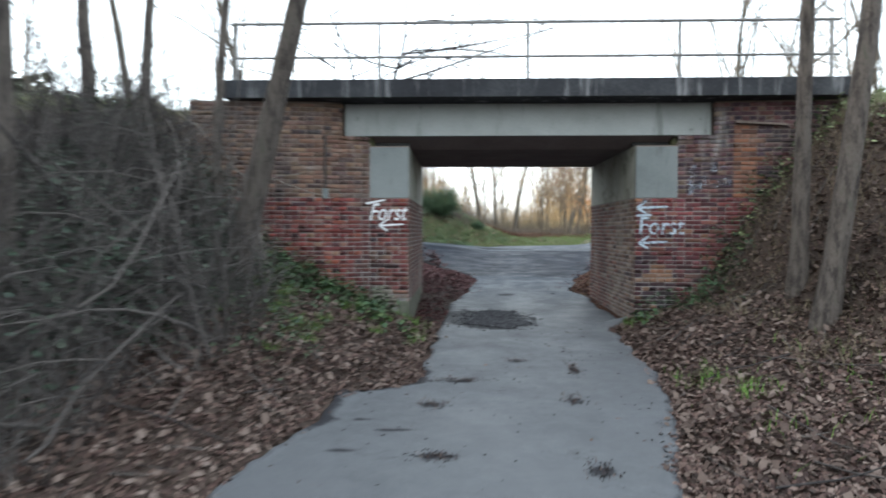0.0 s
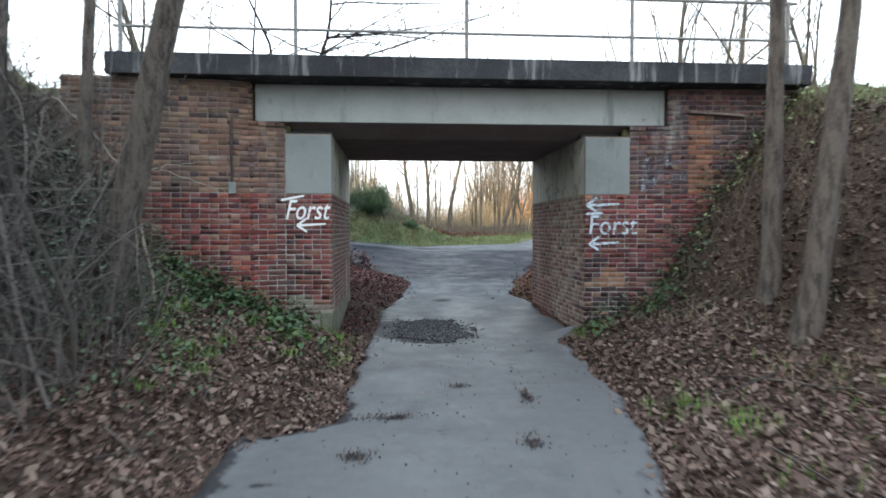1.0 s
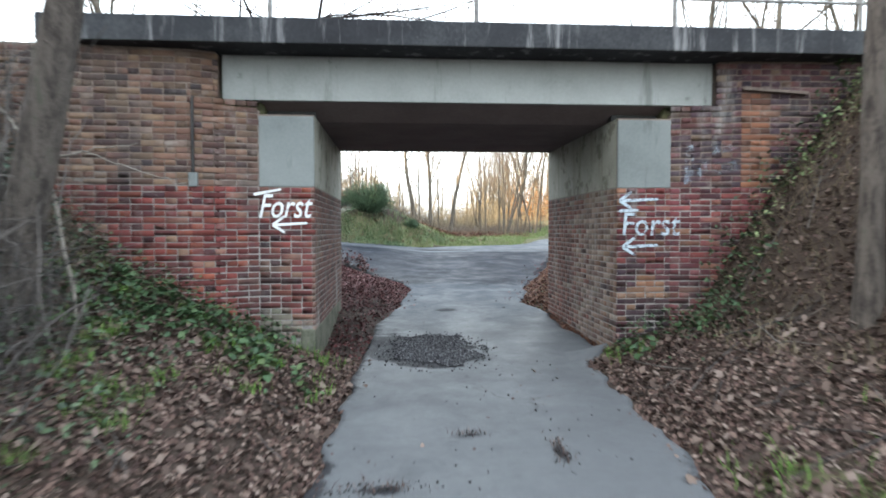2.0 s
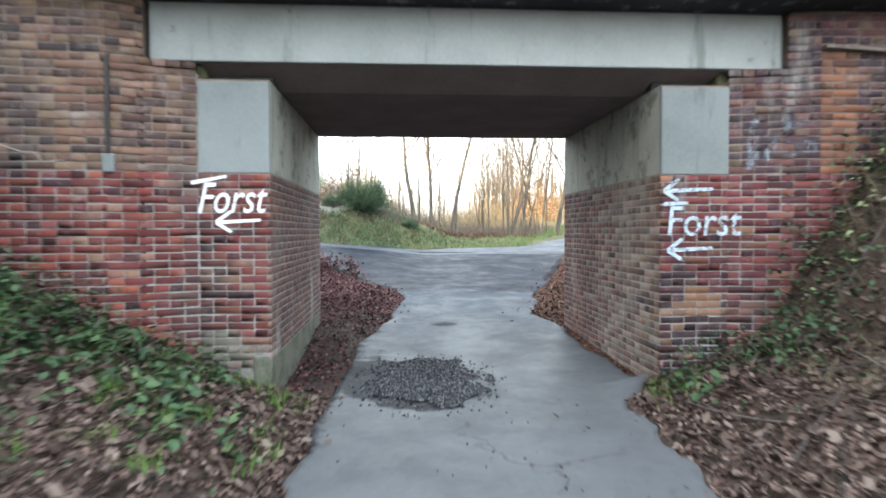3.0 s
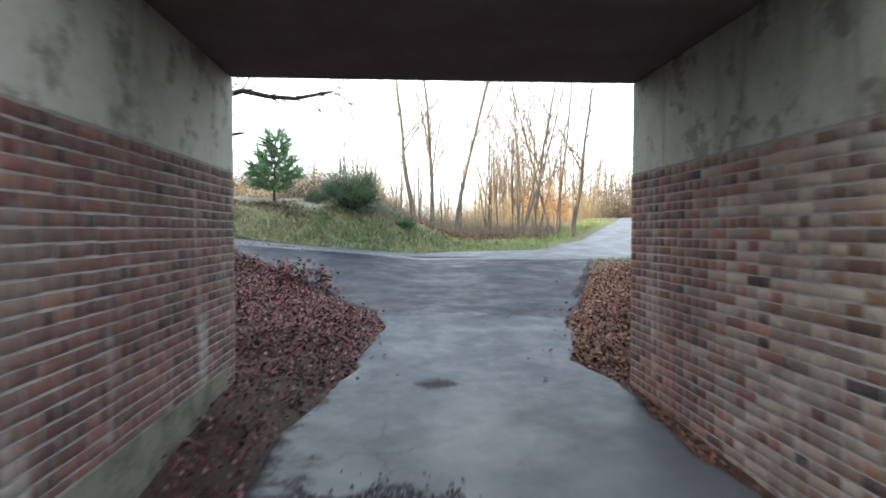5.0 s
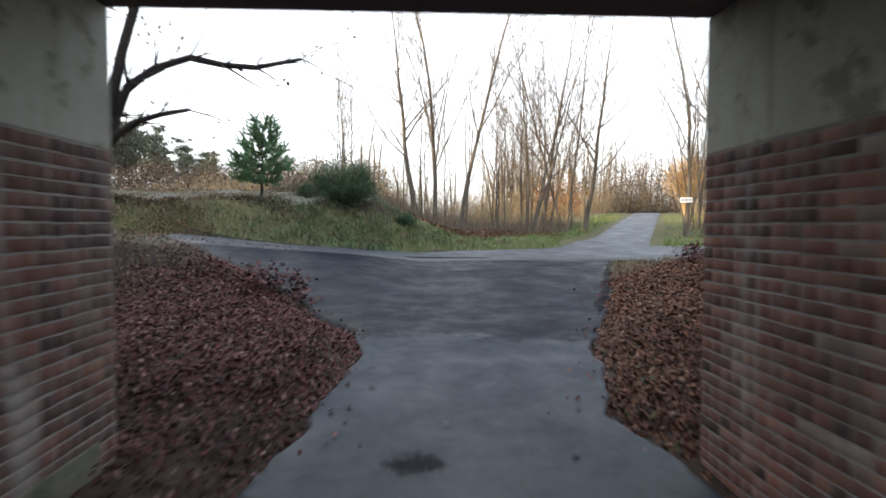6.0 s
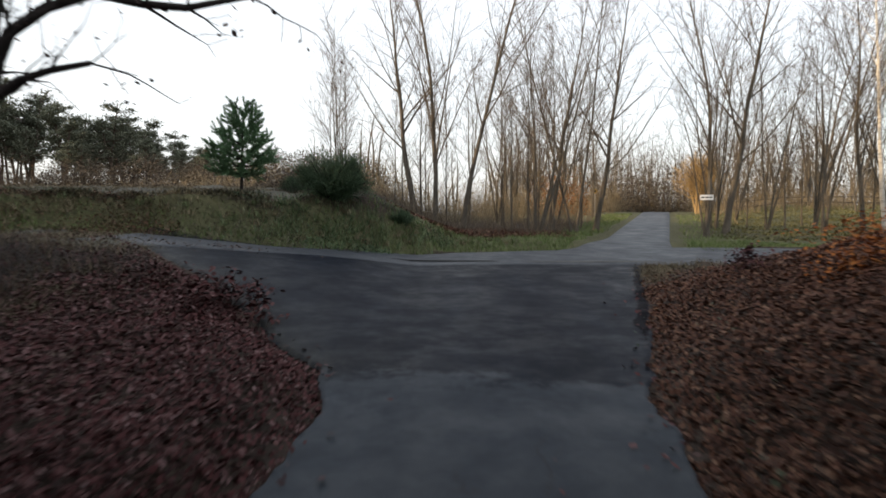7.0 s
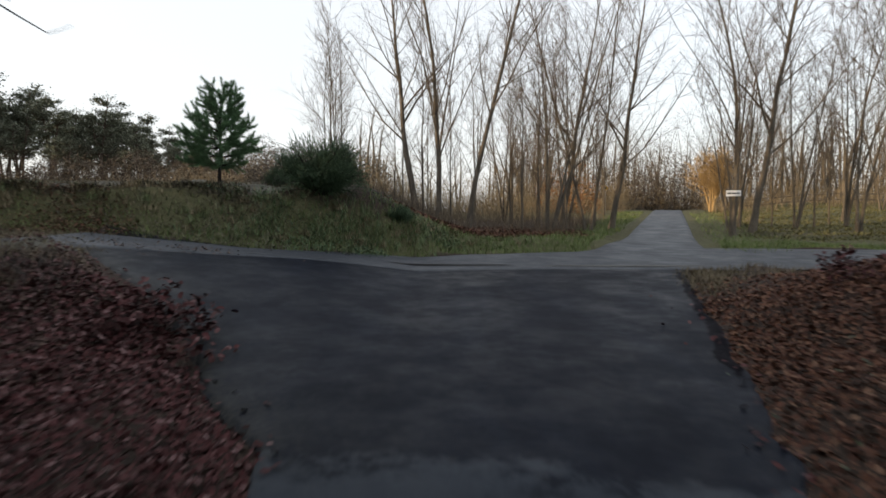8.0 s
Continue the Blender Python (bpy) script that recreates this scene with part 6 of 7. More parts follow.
P = scatter(50000, 5, 24, 28, 60, roadside, npr)
tagged(new("verge_grass", fast_mesh("verge_grass", *blades(P, npr, 0.15, 0.01, 0.9), M_VERGE)), "bright green grass beside the leading road", "grass", kind="stuff")
meadow = lambda x, y: step(x - 14.5 - 0.42 * (y - 39), 0, 1.5) * step(y, 32, 34)
P = scatter(40000, 13, 46, 32, 64, meadow, npr)
tagged(new("meadow_grass", fast_mesh("meadow_grass", *blades(P, npr, 0.09, 0.03, 1.6), M_MEADOW)), "short yellow-green meadow grass", "grass", kind="stuff")
bank = lambda x, y: step(y - far_edge(x), 0.6, 1.4) * (1 - step(y - far_edge(x), 1.9, 2.5)) * (0.3 + 0.7 * step(x, -8, -4)) * step(lattice(x * 1.1, y * 1.1, 51) + 0.5 * lattice(x * 3, y * 3, 52), 0.55, 0.85) * (1 - step(x, 1, 4))
P = scatter(60000, -16, 4, 23, 36, bank, npr)
tagged(new("bank_grass", fast_mesh("bank_grass", *blades(P, npr, 0.11, 0.010, 1.8), M_PALESTRAW)), "rough straw-coloured grass on the roadside bank", "grass", kind="stuff")
def tussocks(n, x0, x1, y0, y1, density, seed, tall, label, mat, wide=0.008):
    nr = np.random.RandomState(seed)
    C = scatter(n, x0, x1, y0, y1, density, nr)
    P = np.repeat(C, 34, 0) + np.concatenate([nr.normal(0, 0.07, (len(C) * 34, 2)), np.zeros((len(C) * 34, 1))], 1)
    tagged(new("grass_tussocks", fast_mesh("grass_tussocks", *blades(P, nr, tall, wide, 1.3), mat)), label, "grass", kind="stuff")


on_bank = lambda x, y: step(y - far_edge(x), 0.3, 0.8) * (1 - step(y - far_edge(x), 1.3, 1.9)) * (1 - step(x, 2, 5))
tussocks(1300, -14, 5, 23, 35, on_bank, 61, 0.15, "straw-coloured grass tussocks on the roadside bank", M_PALESTRAW)
field_grass = lambda x, y: step(y - far_edge(x), 1.9, 2.4) * step(-x, 0.2, 2.0) * (0.4 + 0.6 * step(lattice(x * 0.8, y * 0.8, 57), 0.3, 0.6))
P = scatter(110000, -34, 0, 23, 46, field_grass, npr)
tagged(new("field_grass", fast_mesh("field_grass", *blades(P, npr, 0.07, 0.010, 2.0), M_STRAW)), "short bleached grass on the field behind the bank", "grass", kind="stuff")
tussocks(1700, -14, 6, 23, 33, lambda x, y: on_bank(x, y) * (0.15 + 0.85 * step(x, -4, -1)), 62, 0.17, "green grass tussocks on the roadside bank", M_GRASS)
crest = lambda x, y: step(height(x, y), 2.6, 3.0) * ((x > 5.0) | (x < -4.2))
P = scatter(22000, -9, 9.5, 7.5, 10.5, crest, npr)
tagged(new("bank_grass", fast_mesh("bank_grass", *blades(P, npr, 0.12, 0.006, 0.8), M_GRASS)), "short green grass on top of the railway bank", "grass", kind="stuff")

heath = lambda x, y: step(y - far_edge(x) + (lattice(x * 1.2, y * 1.2, 34) - 0.5) * 0.7, 1.0, 1.3) * (1 - step(y - far_edge(x), 1.85, 2.15)) * (1 - step(x, -3.6, -2.2)) * (x > -14)
P = scatter(46000, -14, -2, 22.5, 28, lambda x, y: heath(x, y) * (0.15 + 0.85 * step(lattice(x * 2.2, y * 2.2, 39), 0.35, 0.6)), npr)
P[:, 2] += 0.05
tagged(new("heather", fast_mesh("heather", *blades(P, npr, 0.11, 0.010, 1.9), M_HEATH)), "dark heather and moss on the bank's ragged crest", "heather", kind="stuff")
weeds = lambda x, y: (np.exp(-((x + 1.5) ** 2 / 0.6 + (y - far_edge(x) - 0.9) ** 2 / 0.4)) + 0.9 * np.exp(-((x + 0.2) ** 2 / 0.7 + (y - far_edge(x) - 1.0) ** 2 / 0.4)) + 0.5 * np.exp(-((x - 1.4) ** 2 / 0.5 + (y - far_edge(x) - 1.0) ** 2 / 0.3)) + 0.5 * np.exp(-((x + 3.0) ** 2 / 0.2 + (y - far_edge(x) - 0.6) ** 2 / 0.1))) * step(lattice(x * 2, y * 2, 35), 0.25, 0.55)
P = scatter(30000, -4, 3, 24, 31, weeds, npr)
tagged(new("bank_weeds", fast_mesh("bank_weeds", *blades(P, npr, 0.19, 0.009, 1.6), M_WEED)), "rank dark green weeds hanging on the roadside bank", "weeds", kind="stuff")
P = scatter(42000, -13, -2.6, 17.5, 25, lambda x, y: step(-x + (lattice(x * 1.5, y * 1.5, 33) - 0.5) * 1.2, 3.3, 4.4) * step(y - near_edge(x), -1.7, -0.7) * (1 - step(y - far_edge(x), 0.2, 0.6)) * (0.35 + 0.65 * step(lattice(x * 2, y * 2, 36), 0.35, 0.6)), npr)
tagged(new("track_grass", fast_mesh("track_grass", *blades(P, npr, 0.09, 0.006, 1.8), M_STRAW)), "flattened dry grass over the road's overgrown end", "grass", kind="stuff")
P = scatter(34000, -6.5, -1.2, 15.2, 21.2, lambda x, y: step(-x - 0.35 * (y - 18.5), 1.4, 2.8) * (out_of_path(x, y) > 0.3), npr)
P[:, 2] += 0.03
tagged(new("grey_leaves", fast_mesh("grey_leaves", *flat_leaves(P, npr, 0.05, 0.9), M_LEAF)), "greyish-brown old leaves under the oak", "leaves", kind="stuff")
P = scatter(9000, -6.5, -2.2, 15.2, 21.0, lambda x, y: step(-x, 2.4, 3.6) * step(lattice(x * 1.8, y * 1.8, 37), 0.4, 0.65) * (out_of_path(x, y) > 0.4), npr)
tagged(new("dry_grass", fast_mesh("dry_grass", *blades(P, npr, 0.2, 0.004, 1.5), M_STRAW)), "thin withered grass under the oak", "grass", kind="stuff")

edge_turf = lambda x, y: np.exp(-((x - right_edge(y) - 0.25) / 0.35) ** 2) * step(y, 20.8, 22.6) * (x < 9) + 0.5 * np.exp(-((y - 23.9) / 0.35) ** 2) * (x > 6)
P = scatter(16000, 4.5, 11, 20.5, 24.5, edge_turf, npr)
tagged(new("grass", fast_mesh("grass", *blades(P, npr, 0.11, 0.006, 1.3), M_STRAW)), "yellowed grass on the corner of path and road", "grass", kind="stuff")

fern = lambda x, y: 1.1 * np.exp(-((x - 6.6) ** 2 / 0.28 + (y - 18.1) ** 2 / 0.2)) * step(lattice(x * 2.5, y * 2.5, 49), 0.25, 0.6)
P = scatter(30000, 4.5, 9, 16, 20, fern, npr)
P[:, 2] += npr.uniform(0.02, 0.75, len(P)) ** 1.2
tagged(new("bracken", fast_mesh("bracken", *leaf_quads(P, npr, 0.05, 0.9), M_LEAF_ORANGE)), "orange withered bracken on the leafy shoulder", "bracken", kind="stuff")

P = scatter(13000, 3.2, 8, 3.5, 9.0, lambda x, y: 0.5 * step(lattice(x * 1.3, y * 1.3, 66), 0.5, 0.75) * (y < 8.9) * (out_of_path(x, y) > 0.7), npr)
tagged(new("dry_grass", fast_mesh("dry_grass", *blades(P, npr, 0.14, 0.0035, 1.8), M_STRAW)), "thin dry grass and stalks on the steep bank", "grass", kind="stuff")
yellowing = lambda x, y: np.exp(-((x - 4.75) ** 2 / 0.10 + (y - 8.7) ** 2 / 0.05)) + np.exp(-((x - 5.2) ** 2 / 0.08 + (y - 8.5) ** 2 / 0.05)) + 0.7 * np.exp(-((x - 4.3) ** 2 / 0.06 + (y - 8.6) ** 2 / 0.05)) + 0.6 * np.exp(-((x - 5.5) ** 2 / 0.12 + (y - 7.6) ** 2 / 0.2))
P = scatter(2800, 3.8, 6.5, 6.8, 8.95, yellowing, npr)
P[:, 2] += 0.45 * npr.uniform(0.05, 1, len(P)) ** 1.2
tagged(new("bank_leaves", fast_mesh("bank_leaves", *leaf_quads(P, npr, 0.05, 0.9), M_GRASS)), "yellow-green bramble leaves on the steep bank", "plants", kind="stuff")

sedge = lambda x, y: 0.55 * np.exp(-((x + 1.6) ** 2 / 0.35 + (y - 7.9) ** 2 / 0.5)) + 0.6 * np.exp(-((x + 2.6) ** 2 / 0.5 + (y - 7.3) ** 2 / 0.9)) + 0.3 * np.exp(-((x + 1.35) ** 2 / 0.35 + (y - 8.75) ** 2 / 0.06)) + 0.5 * np.exp(-((x + 2.2) ** 2 / 0.3 + (y - 5.9) ** 2 / 0.5)) + 0.15 * np.exp(-((x - 2.95) ** 2 / 0.06 + (y - 8.6) ** 2 / 0.08))
tussocks(900, -4.2, 4.5, 5, 9.0, lambda x, y: sedge(x, y) * (out_of_path(x, y) > 0.15) * (y < 8.95 - 0.1 * np.clip(-2.2 - x, 0, 3)), 63, 0.10, "short green grass on the bank below the wing wall", M_FRESH, 0.003)


def sticks(n, seed):
    """Broken twigs lying in the litter."""
    rng = random.Random(seed)
    lines = []
    while len(lines) < n:
        x, y, a, l = rng.uniform(-4, 6), rng.uniform(1.5, 8.8), rng.uniform(0, 6.28), rng.choice((0.15, 0.25, 0.4, 0.9))
        if float(out_of_path(x, y)) < 0.1 or float(height(x, y)) > 2.2:
            continue
        u = np.linspace(0, 1, 5)
        px, py = x + math.cos(a) * l * u + rng.uniform(-0.1, 0.1) * l * u * u, y + math.sin(a) * l * u
        if float(out_of_path(px[-1], py[-1])) < 0.05 or py.max() > 8.7:
            continue
        r = 0.003 + 0.006 * l
        lines.append((np.stack([px, py, rough_height(px, py) + 0.035 + 0.02 * u], -1), np.linspace(r, r * 0.5, 5)))
    tagged(new("fallen_twigs", fast_mesh("fallen_twigs", *tube_set(lines, 5), M_BRAMBLE, True)), "broken twigs lying in the leaf litter", "twigs", kind="stuff")


sticks(240, 6)


def broken_bough():
    """A dead bough hung up in the brush, its butt on the ground."""
    rng = random.Random(9)
    z0 = float(rough_height(-2.45, 6.95))
    t = thing("dead_bough", "long thin pale dead bough leaning over the brambles", "branch", (-2.45, 6.95, z0))
    o = np.array([-2.45, 6.95, z0])

    def way(*pts):
        p = np.array(pts) - o
        u = np.linspace(0, len(p) - 1, 14)
        q = np.stack([np.interp(u, np.arange(len(p)), p[:, i]) for i in range(3)], -1)
        return q + np.array([[rng.gauss(0, 0.012) for _ in range(3)] for _ in range(14)])
    lines = [(way((-2.45, 6.95, z0 - 0.03), (-2.78, 7.2, 1.80), (-3.2, 7.15, 2.30), (-3.7, 7.1, 2.72)), np.linspace(0.018, 0.006, 14)),
             (way((-2.78, 7.2, 1.78), (-2.45, 7.25, 1.90), (-2.1, 7.3, 1.93)), np.linspace(0.011, 0.004, 14)),
             (way((-2.78, 7.2, 1.80), (-2.68, 7.2, 2.2), (-2.55, 7.25, 2.5)), np.linspace(0.010, 0.003, 14)),
             (way((-2.5, 7.2, 1.86), (-2.2, 7.3, 1.75), (-1.75, 7.4, 1.62)), np.linspace(0.007, 0.003, 14))]
    part("bough", fast_mesh("bough", *tube_set(lines, 6, 0.15), M_BOUGH, True), t)


broken_bough()



def sapling(x, y, seed, tall):
    """A low oak sapling that keeps its withered leaves."""
    rng, nr = random.Random(seed), np.random.RandomState(seed)
    t = thing("oak_sapling", "low oak sapling with withered red-brown leaves", "shrub", (x, y, float(rough_height(x, y))), group="saplings on the shoulder")
    lines = [branch(rng, (rng.gauss(0, 0.06), rng.gauss(0, 0.06), -0.03), (rng.gauss(0, 0.5), rng.gauss(0, 0.5), 1), tall * rng.uniform(0.6, 1.1), 0.006, 0.003, 0.08, 0.15, 0.0) for _ in range(9)]
    part("stem", fast_mesh("stem", *tube_set(lines, 4), M_BRAMBLE), t)
    P = np.concatenate([p[2:] for p, r in lines])
    P = np.repeat(P, 5, 0) + nr.normal(0, 0.05, (len(P) * 5, 3))
    P[:, 2] = np.maximum(P[:, 2], 0.02)
    part("foliage", fast_mesh("foliage", *leaf_quads(P, nr, 0.062, 0.9), M_LEAF_RED), t)


for i, (x, y, h) in enumerate(((-0.95, 18.6, 0.42), (-1.35, 18.9, 0.5), (-1.75, 19.3, 0.4), (-0.75, 18.0, 0.3), (-1.6, 18.3, 0.45), (5.9, 19.6, 0.45), (6.4, 20.4, 0.4))):
    sapling(x, y, 300 + i, h)
mossy = lambda x, y: 0.8 * np.exp(-((x - 2.68) ** 2 / 0.03 + (y - 13.0) ** 2 / 0.15)) + 0.5 * np.exp(-((x - 3.2) ** 2 / 0.06 + (y - 14.6) ** 2 / 0.3)) + 0.9 * np.exp(-((x + 4.1) ** 2 / 0.12 + (y - 20.45) ** 2 / 0.08))
P = scatter(9000, -5, 4.5, 12.5, 22, lambda x, y: mossy(x, y) * (out_of_path(x, y) > 0.02), npr)
tagged(new("grass", fast_mesh("grass", *blades(P, npr, 0.07, 0.004, 1.2), M_VERGE)), "yellow-green grass among the drifted leaves", "grass", kind="stuff")

# single leaves along the path's rims past the bridge
P = scatter(8000, -5, 5.5, 12.6, 21.5, lambda x, y: np.exp(-np.clip(-out_of_path(x, y), 0, None) / 0.17) * (0.3 + 0.7 * step(lattice(x * 2.5, y * 2.5, 40), 0.35, 0.65)) * (out_of_path(x, y) < 0.05), npr)
P[:, 2] = height(P[:, 0], P[:, 1]) + 0.03
tagged(new("stray_leaves", fast_mesh("stray_leaves", *flat_leaves(P, npr, 0.05, 0.5), M_LEAF_RED)), "single fallen leaves along the path's rims", "leaves", kind="stuff")

# larger pale leaves lying on top of the litter before the bridge
P = scatter(4400, -4.2, 5.2, 2.0, 8.9, lambda x, y: (out_of_path(x, y) > 0.04) * (height(x, y) < 1.9) * 0.9, npr)
P[:, 2] += 0.045
tagged(new("large_leaves", fast_mesh("large_leaves", *flat_leaves(P, npr, 0.066, 0.9), M_LEAF_PALE)), "large curled pale-brown leaves on the litter", "leaves", kind="stuff")

# leaves and crumbs blown over the cross road's near side
drift = lambda x, y: 0.5 * np.exp(-((y - near_edge(x) - 0.1) / 0.7) ** 2) * step(-x, 0.0, 3.0) * step(lattice(x * 1.7, y * 1.7, 53), 0.25, 0.6)
P = scatter(26000, -11, 0.5, 19, 25.5, drift, npr)
P[:, 2] = height(P[:, 0], P[:, 1]) + 0.035
tagged(new("blown_leaves", fast_mesh("blown_leaves", *flat_leaves(P, npr, 0.04, 0.4), M_LEAF)), "brown leaves blown over the edge of the road", "leaves", kind="stuff")

# ---------------------------------------------------------------- marks on the path


def stones(P, rng, size):
    """Rough stones: squashed octahedra with uneven corners."""
    n = len(P)
    base = np.array([(1, 0, 0), (0, 1, 0), (-1, 0, 0), (0, -1, 0), (0, 0, 0.8), (0, 0, -0.6)])
    s = size * rng.uniform(0.5, 1.4, (n, 1, 1))
    a = rng.uniform(0, 6.28, n)
    V = base[None] * s * rng.uniform(0.65, 1.2, (n, 6, 1))
    c, q = np.cos(a)[:, None], np.sin(a)[:, None]
    V = np.stack([V[..., 0] * c - V[..., 1] * q, V[..., 0] * q + V[..., 1] * c, V[..., 2]], -1) + P[:, None, :]
    f = np.array([(0, 1, 4), (1, 2, 4), (2, 3, 4), (3, 0, 4), (1, 0, 5), (2, 1, 5), (3, 2, 5), (0, 3, 5)])
    return V.reshape(-1, 3), (np.arange(n)[:, None, None] * 6 + f[None]).reshape(-1, 3)


heap = lambda x, y: step(1.05 - np.hypot((x - 0.50) / 0.52, (y - 9.58) / 0.76) + (lattice(x * 4.2, y * 2.6, 61) - 0.5) * 0.75 + (lattice(x * 11, y * 8, 64) - 0.5) * 0.3, 0.0, 0.22) + 0.05 * step(1.7 - np.hypot((x - 0.5) / 0.52, (y - 9.58) / 0.76), 0, 0.7)
P = scatter(30000, -0.4, 1.4, 8.5, 11.2, heap, npr)
P[:, 2] = height(P[:, 0], P[:, 1]) + 0.014
tagged(new("gravel_patch", fast_mesh("gravel_patch", *stones(P, npr, 0.0135), M_STONE)), "loose dark gravel filling a pothole in the path", "gravel", kind="stuff")


def blot(name, x, y, rx, ry, label, seed, lift=0.012, mat=M_DIRT):
    """A thin irregular patch lying on the paving."""
    bm = bmesh.new()
    rng = random.Random(seed)
    n = 40
    ph = [rng.uniform(0, 6.28) for _ in range(5)]
    rim, mid = [], []
    for i in range(n):
        a = 6.2832 * i / n
        r = 1 + sum(math.sin((k + 2) * a + ph[k]) * 0.28 / (k + 1.3) for k in range(5)) + rng.uniform(-0.08, 0.08)
        px, py = x + math.cos(a) * r * rx, y + math.sin(a) * r * ry
        rim.append(bm.verts.new((px, py, float(height(px, py)) + lift - 0.014)))
        qx, qy = x + math.cos(a) * r * rx * 0.8, y + math.sin(a) * r * ry * 0.8
        mid.append(bm.verts.new((qx, qy, float(height(qx, qy)) + lift)))
    for i in range(n):
        j = (i + 1) % n
        bm.faces.new((rim[i], rim[j], mid[j], mid[i]))
    bm.faces.new(mid)
    me = bpy.data.meshes.new(name)
    bm.to_mesh(me)
    bm.free()
    me.materials.append(mat)
    return tagged(new(name, me), label, "dirt")


clump = lambda x, y: sum(np.exp(-(((x - a) / b) ** 2 + ((y - c) / d) ** 2) * 1.6) for a, c, b, d in ((-0.06, 5.68, 0.26, 0.10), (-0.29, 4.83, 0.13, 0.12), (1.22, 6.2, 0.07, 0.28), (1.02, 5.0, 0.10, 0.17), (-0.2, 3.6, 0.18, 0.09), (0.9, 3.4, 0.10, 0.16), (0.61, 6.6, 0.14, 0.06)))
P = scatter(12000, -1, 2, 3, 7, clump, npr)
P[:, 2] = height(P[:, 0], P[:, 1]) + 0.004
G = scatter(32000, -1, 2, 3, 9, lambda x, y: clump(x, y) + 0.004, npr)
G[:, 2] = height(G[:, 0], G[:, 1]) + 0.008
tagged(new("grit", fast_mesh("grit", *stones(G, npr, 0.009), M_DIRT)), "dark grit and crumbs of rotted leaves on the path", "grit", kind="stuff")
tagged(new("withered_tufts", fast_mesh("withered_tufts", *blades(P, npr, 0.04, 0.003, 1.8), M_LEAF)), "withered tufts growing in cracks of the path", "grass", kind="stuff")
blot("leaf_debris", 1.7, 24.75, 1.0, 0.07, "line of leaf debris on the road", 41, 0.05)
blot("sand_streak", 5.2, 24.6, 1.7, 0.05, "pale sand washed along the road's edge", 42, 0.05, M_SAND)

# ---------------------------------------------------------------- beyond the bridge


def young_pine(tall, seed):
    """Open whorls of limbs that turn up at their ends into brushes of needles, with upright leaders on top."""
    rng, nr = random.Random(seed), np.random.RandomState(seed)
    t = thing("young_pine", "bushy young green pine on the bank's edge", "pine tree")
    trunk, rad = branch(rng, (0, 0, -0.1), (0.03, 0, 1), tall * 0.97, 0.055, 0.010, 0.25, 0.02, 0)
    limbs, tips = [], []

    def brush(line, start_at):
        n = len(line)
        for q in range(1, n):
            if q / (n - 1) >= start_at:
                tips.append((line[q], line[q] - line[q - 1]))
                tips.append(((line[q] + line[q - 1]) / 2, line[q] - line[q - 1]))

    for lev in range(9):
        f = 0.27 + 0.66 * lev / 8
        k = min(len(trunk) - 2, int(f * (len(trunk) - 1)))
        p = trunk[k] + (trunk[k + 1] - trunk[k]) * (f * (len(trunk) - 1) - k)
        ring = rng.uniform(0, 6.28)
        n = 8 if lev < 7 else 5
        for i in range(n):
            a = ring + 6.28 * (i + rng.uniform(-0.3, 0.3)) / n
            l = tall * (0.37 - 0.40 * max(0, f - 0.36)) * rng.uniform(0.7, 1.12) * (0.75 if lev == 0 else 1.0)
            lp, lr = branch(rng, p, (math.cos(a), math.sin(a), -0.12 + 1.1 * f * f), l, 0.020 * (1.15 - f), 0.006, 0.11, 0.06, 0.02 + 0.05 * f)
            limbs.append((lp, lr))
            brush(lp, 0.42)
            for q in range(2, len(lp)):
                if q / len(lp) > 0.3:
                    for _ in range(2):
                        sp, sr = branch(rng, lp[q], off_axis(rng, lp[q] - lp[q - 1], rng.uniform(0.5, 0.9), rng.uniform(0, 6.28)), rng.uniform(0.16, 0.34), 0.006, 0.003, 0.08, 0.05, 0.12)
                        limbs.append((sp, sr))
                        brush(sp, 0.3)
    brush(trunk, 0.82)
    part("trunk", fast_mesh("trunk", *join_arrays([tube_set([(trunk, rad)], 7), tube_set(limbs, 4)]), M_BARK_DARK, True), t)
    each = 38
    P = np.repeat(np.array([p for p, d in tips]), each, 0)
    D = np.repeat(np.array([d / np.linalg.norm(d) for p, d in tips]), each, 0)
    n = len(P)
    P = P - D * nr.uniform(0, 0.06, (n, 1))
    N = D * nr.uniform(0.4, 1.1, (n, 1)) + nr.normal(0, 0.55, (n, 3)) + np.array([0, 0, 0.15])
    N /= np.linalg.norm(N, axis=1)[:, None]
    L = nr.uniform(0.06, 0.11, (n, 1))
    S_ = np.cross(N, nr.normal(0, 1, (n, 3)))
    S_ /= np.linalg.norm(S_, axis=1)[:, None]
    V = np.stack([P - S_ * 0.004, P + S_ * 0.004, P + N * L], 1).reshape(-1, 3)
    part("crown", fast_mesh("crown", V, np.arange(3 * n).reshape(-1, 3), M_NEEDLE), t)
    return t


place(young_pine(2.62, 21), -3.95, 28.7, 30)


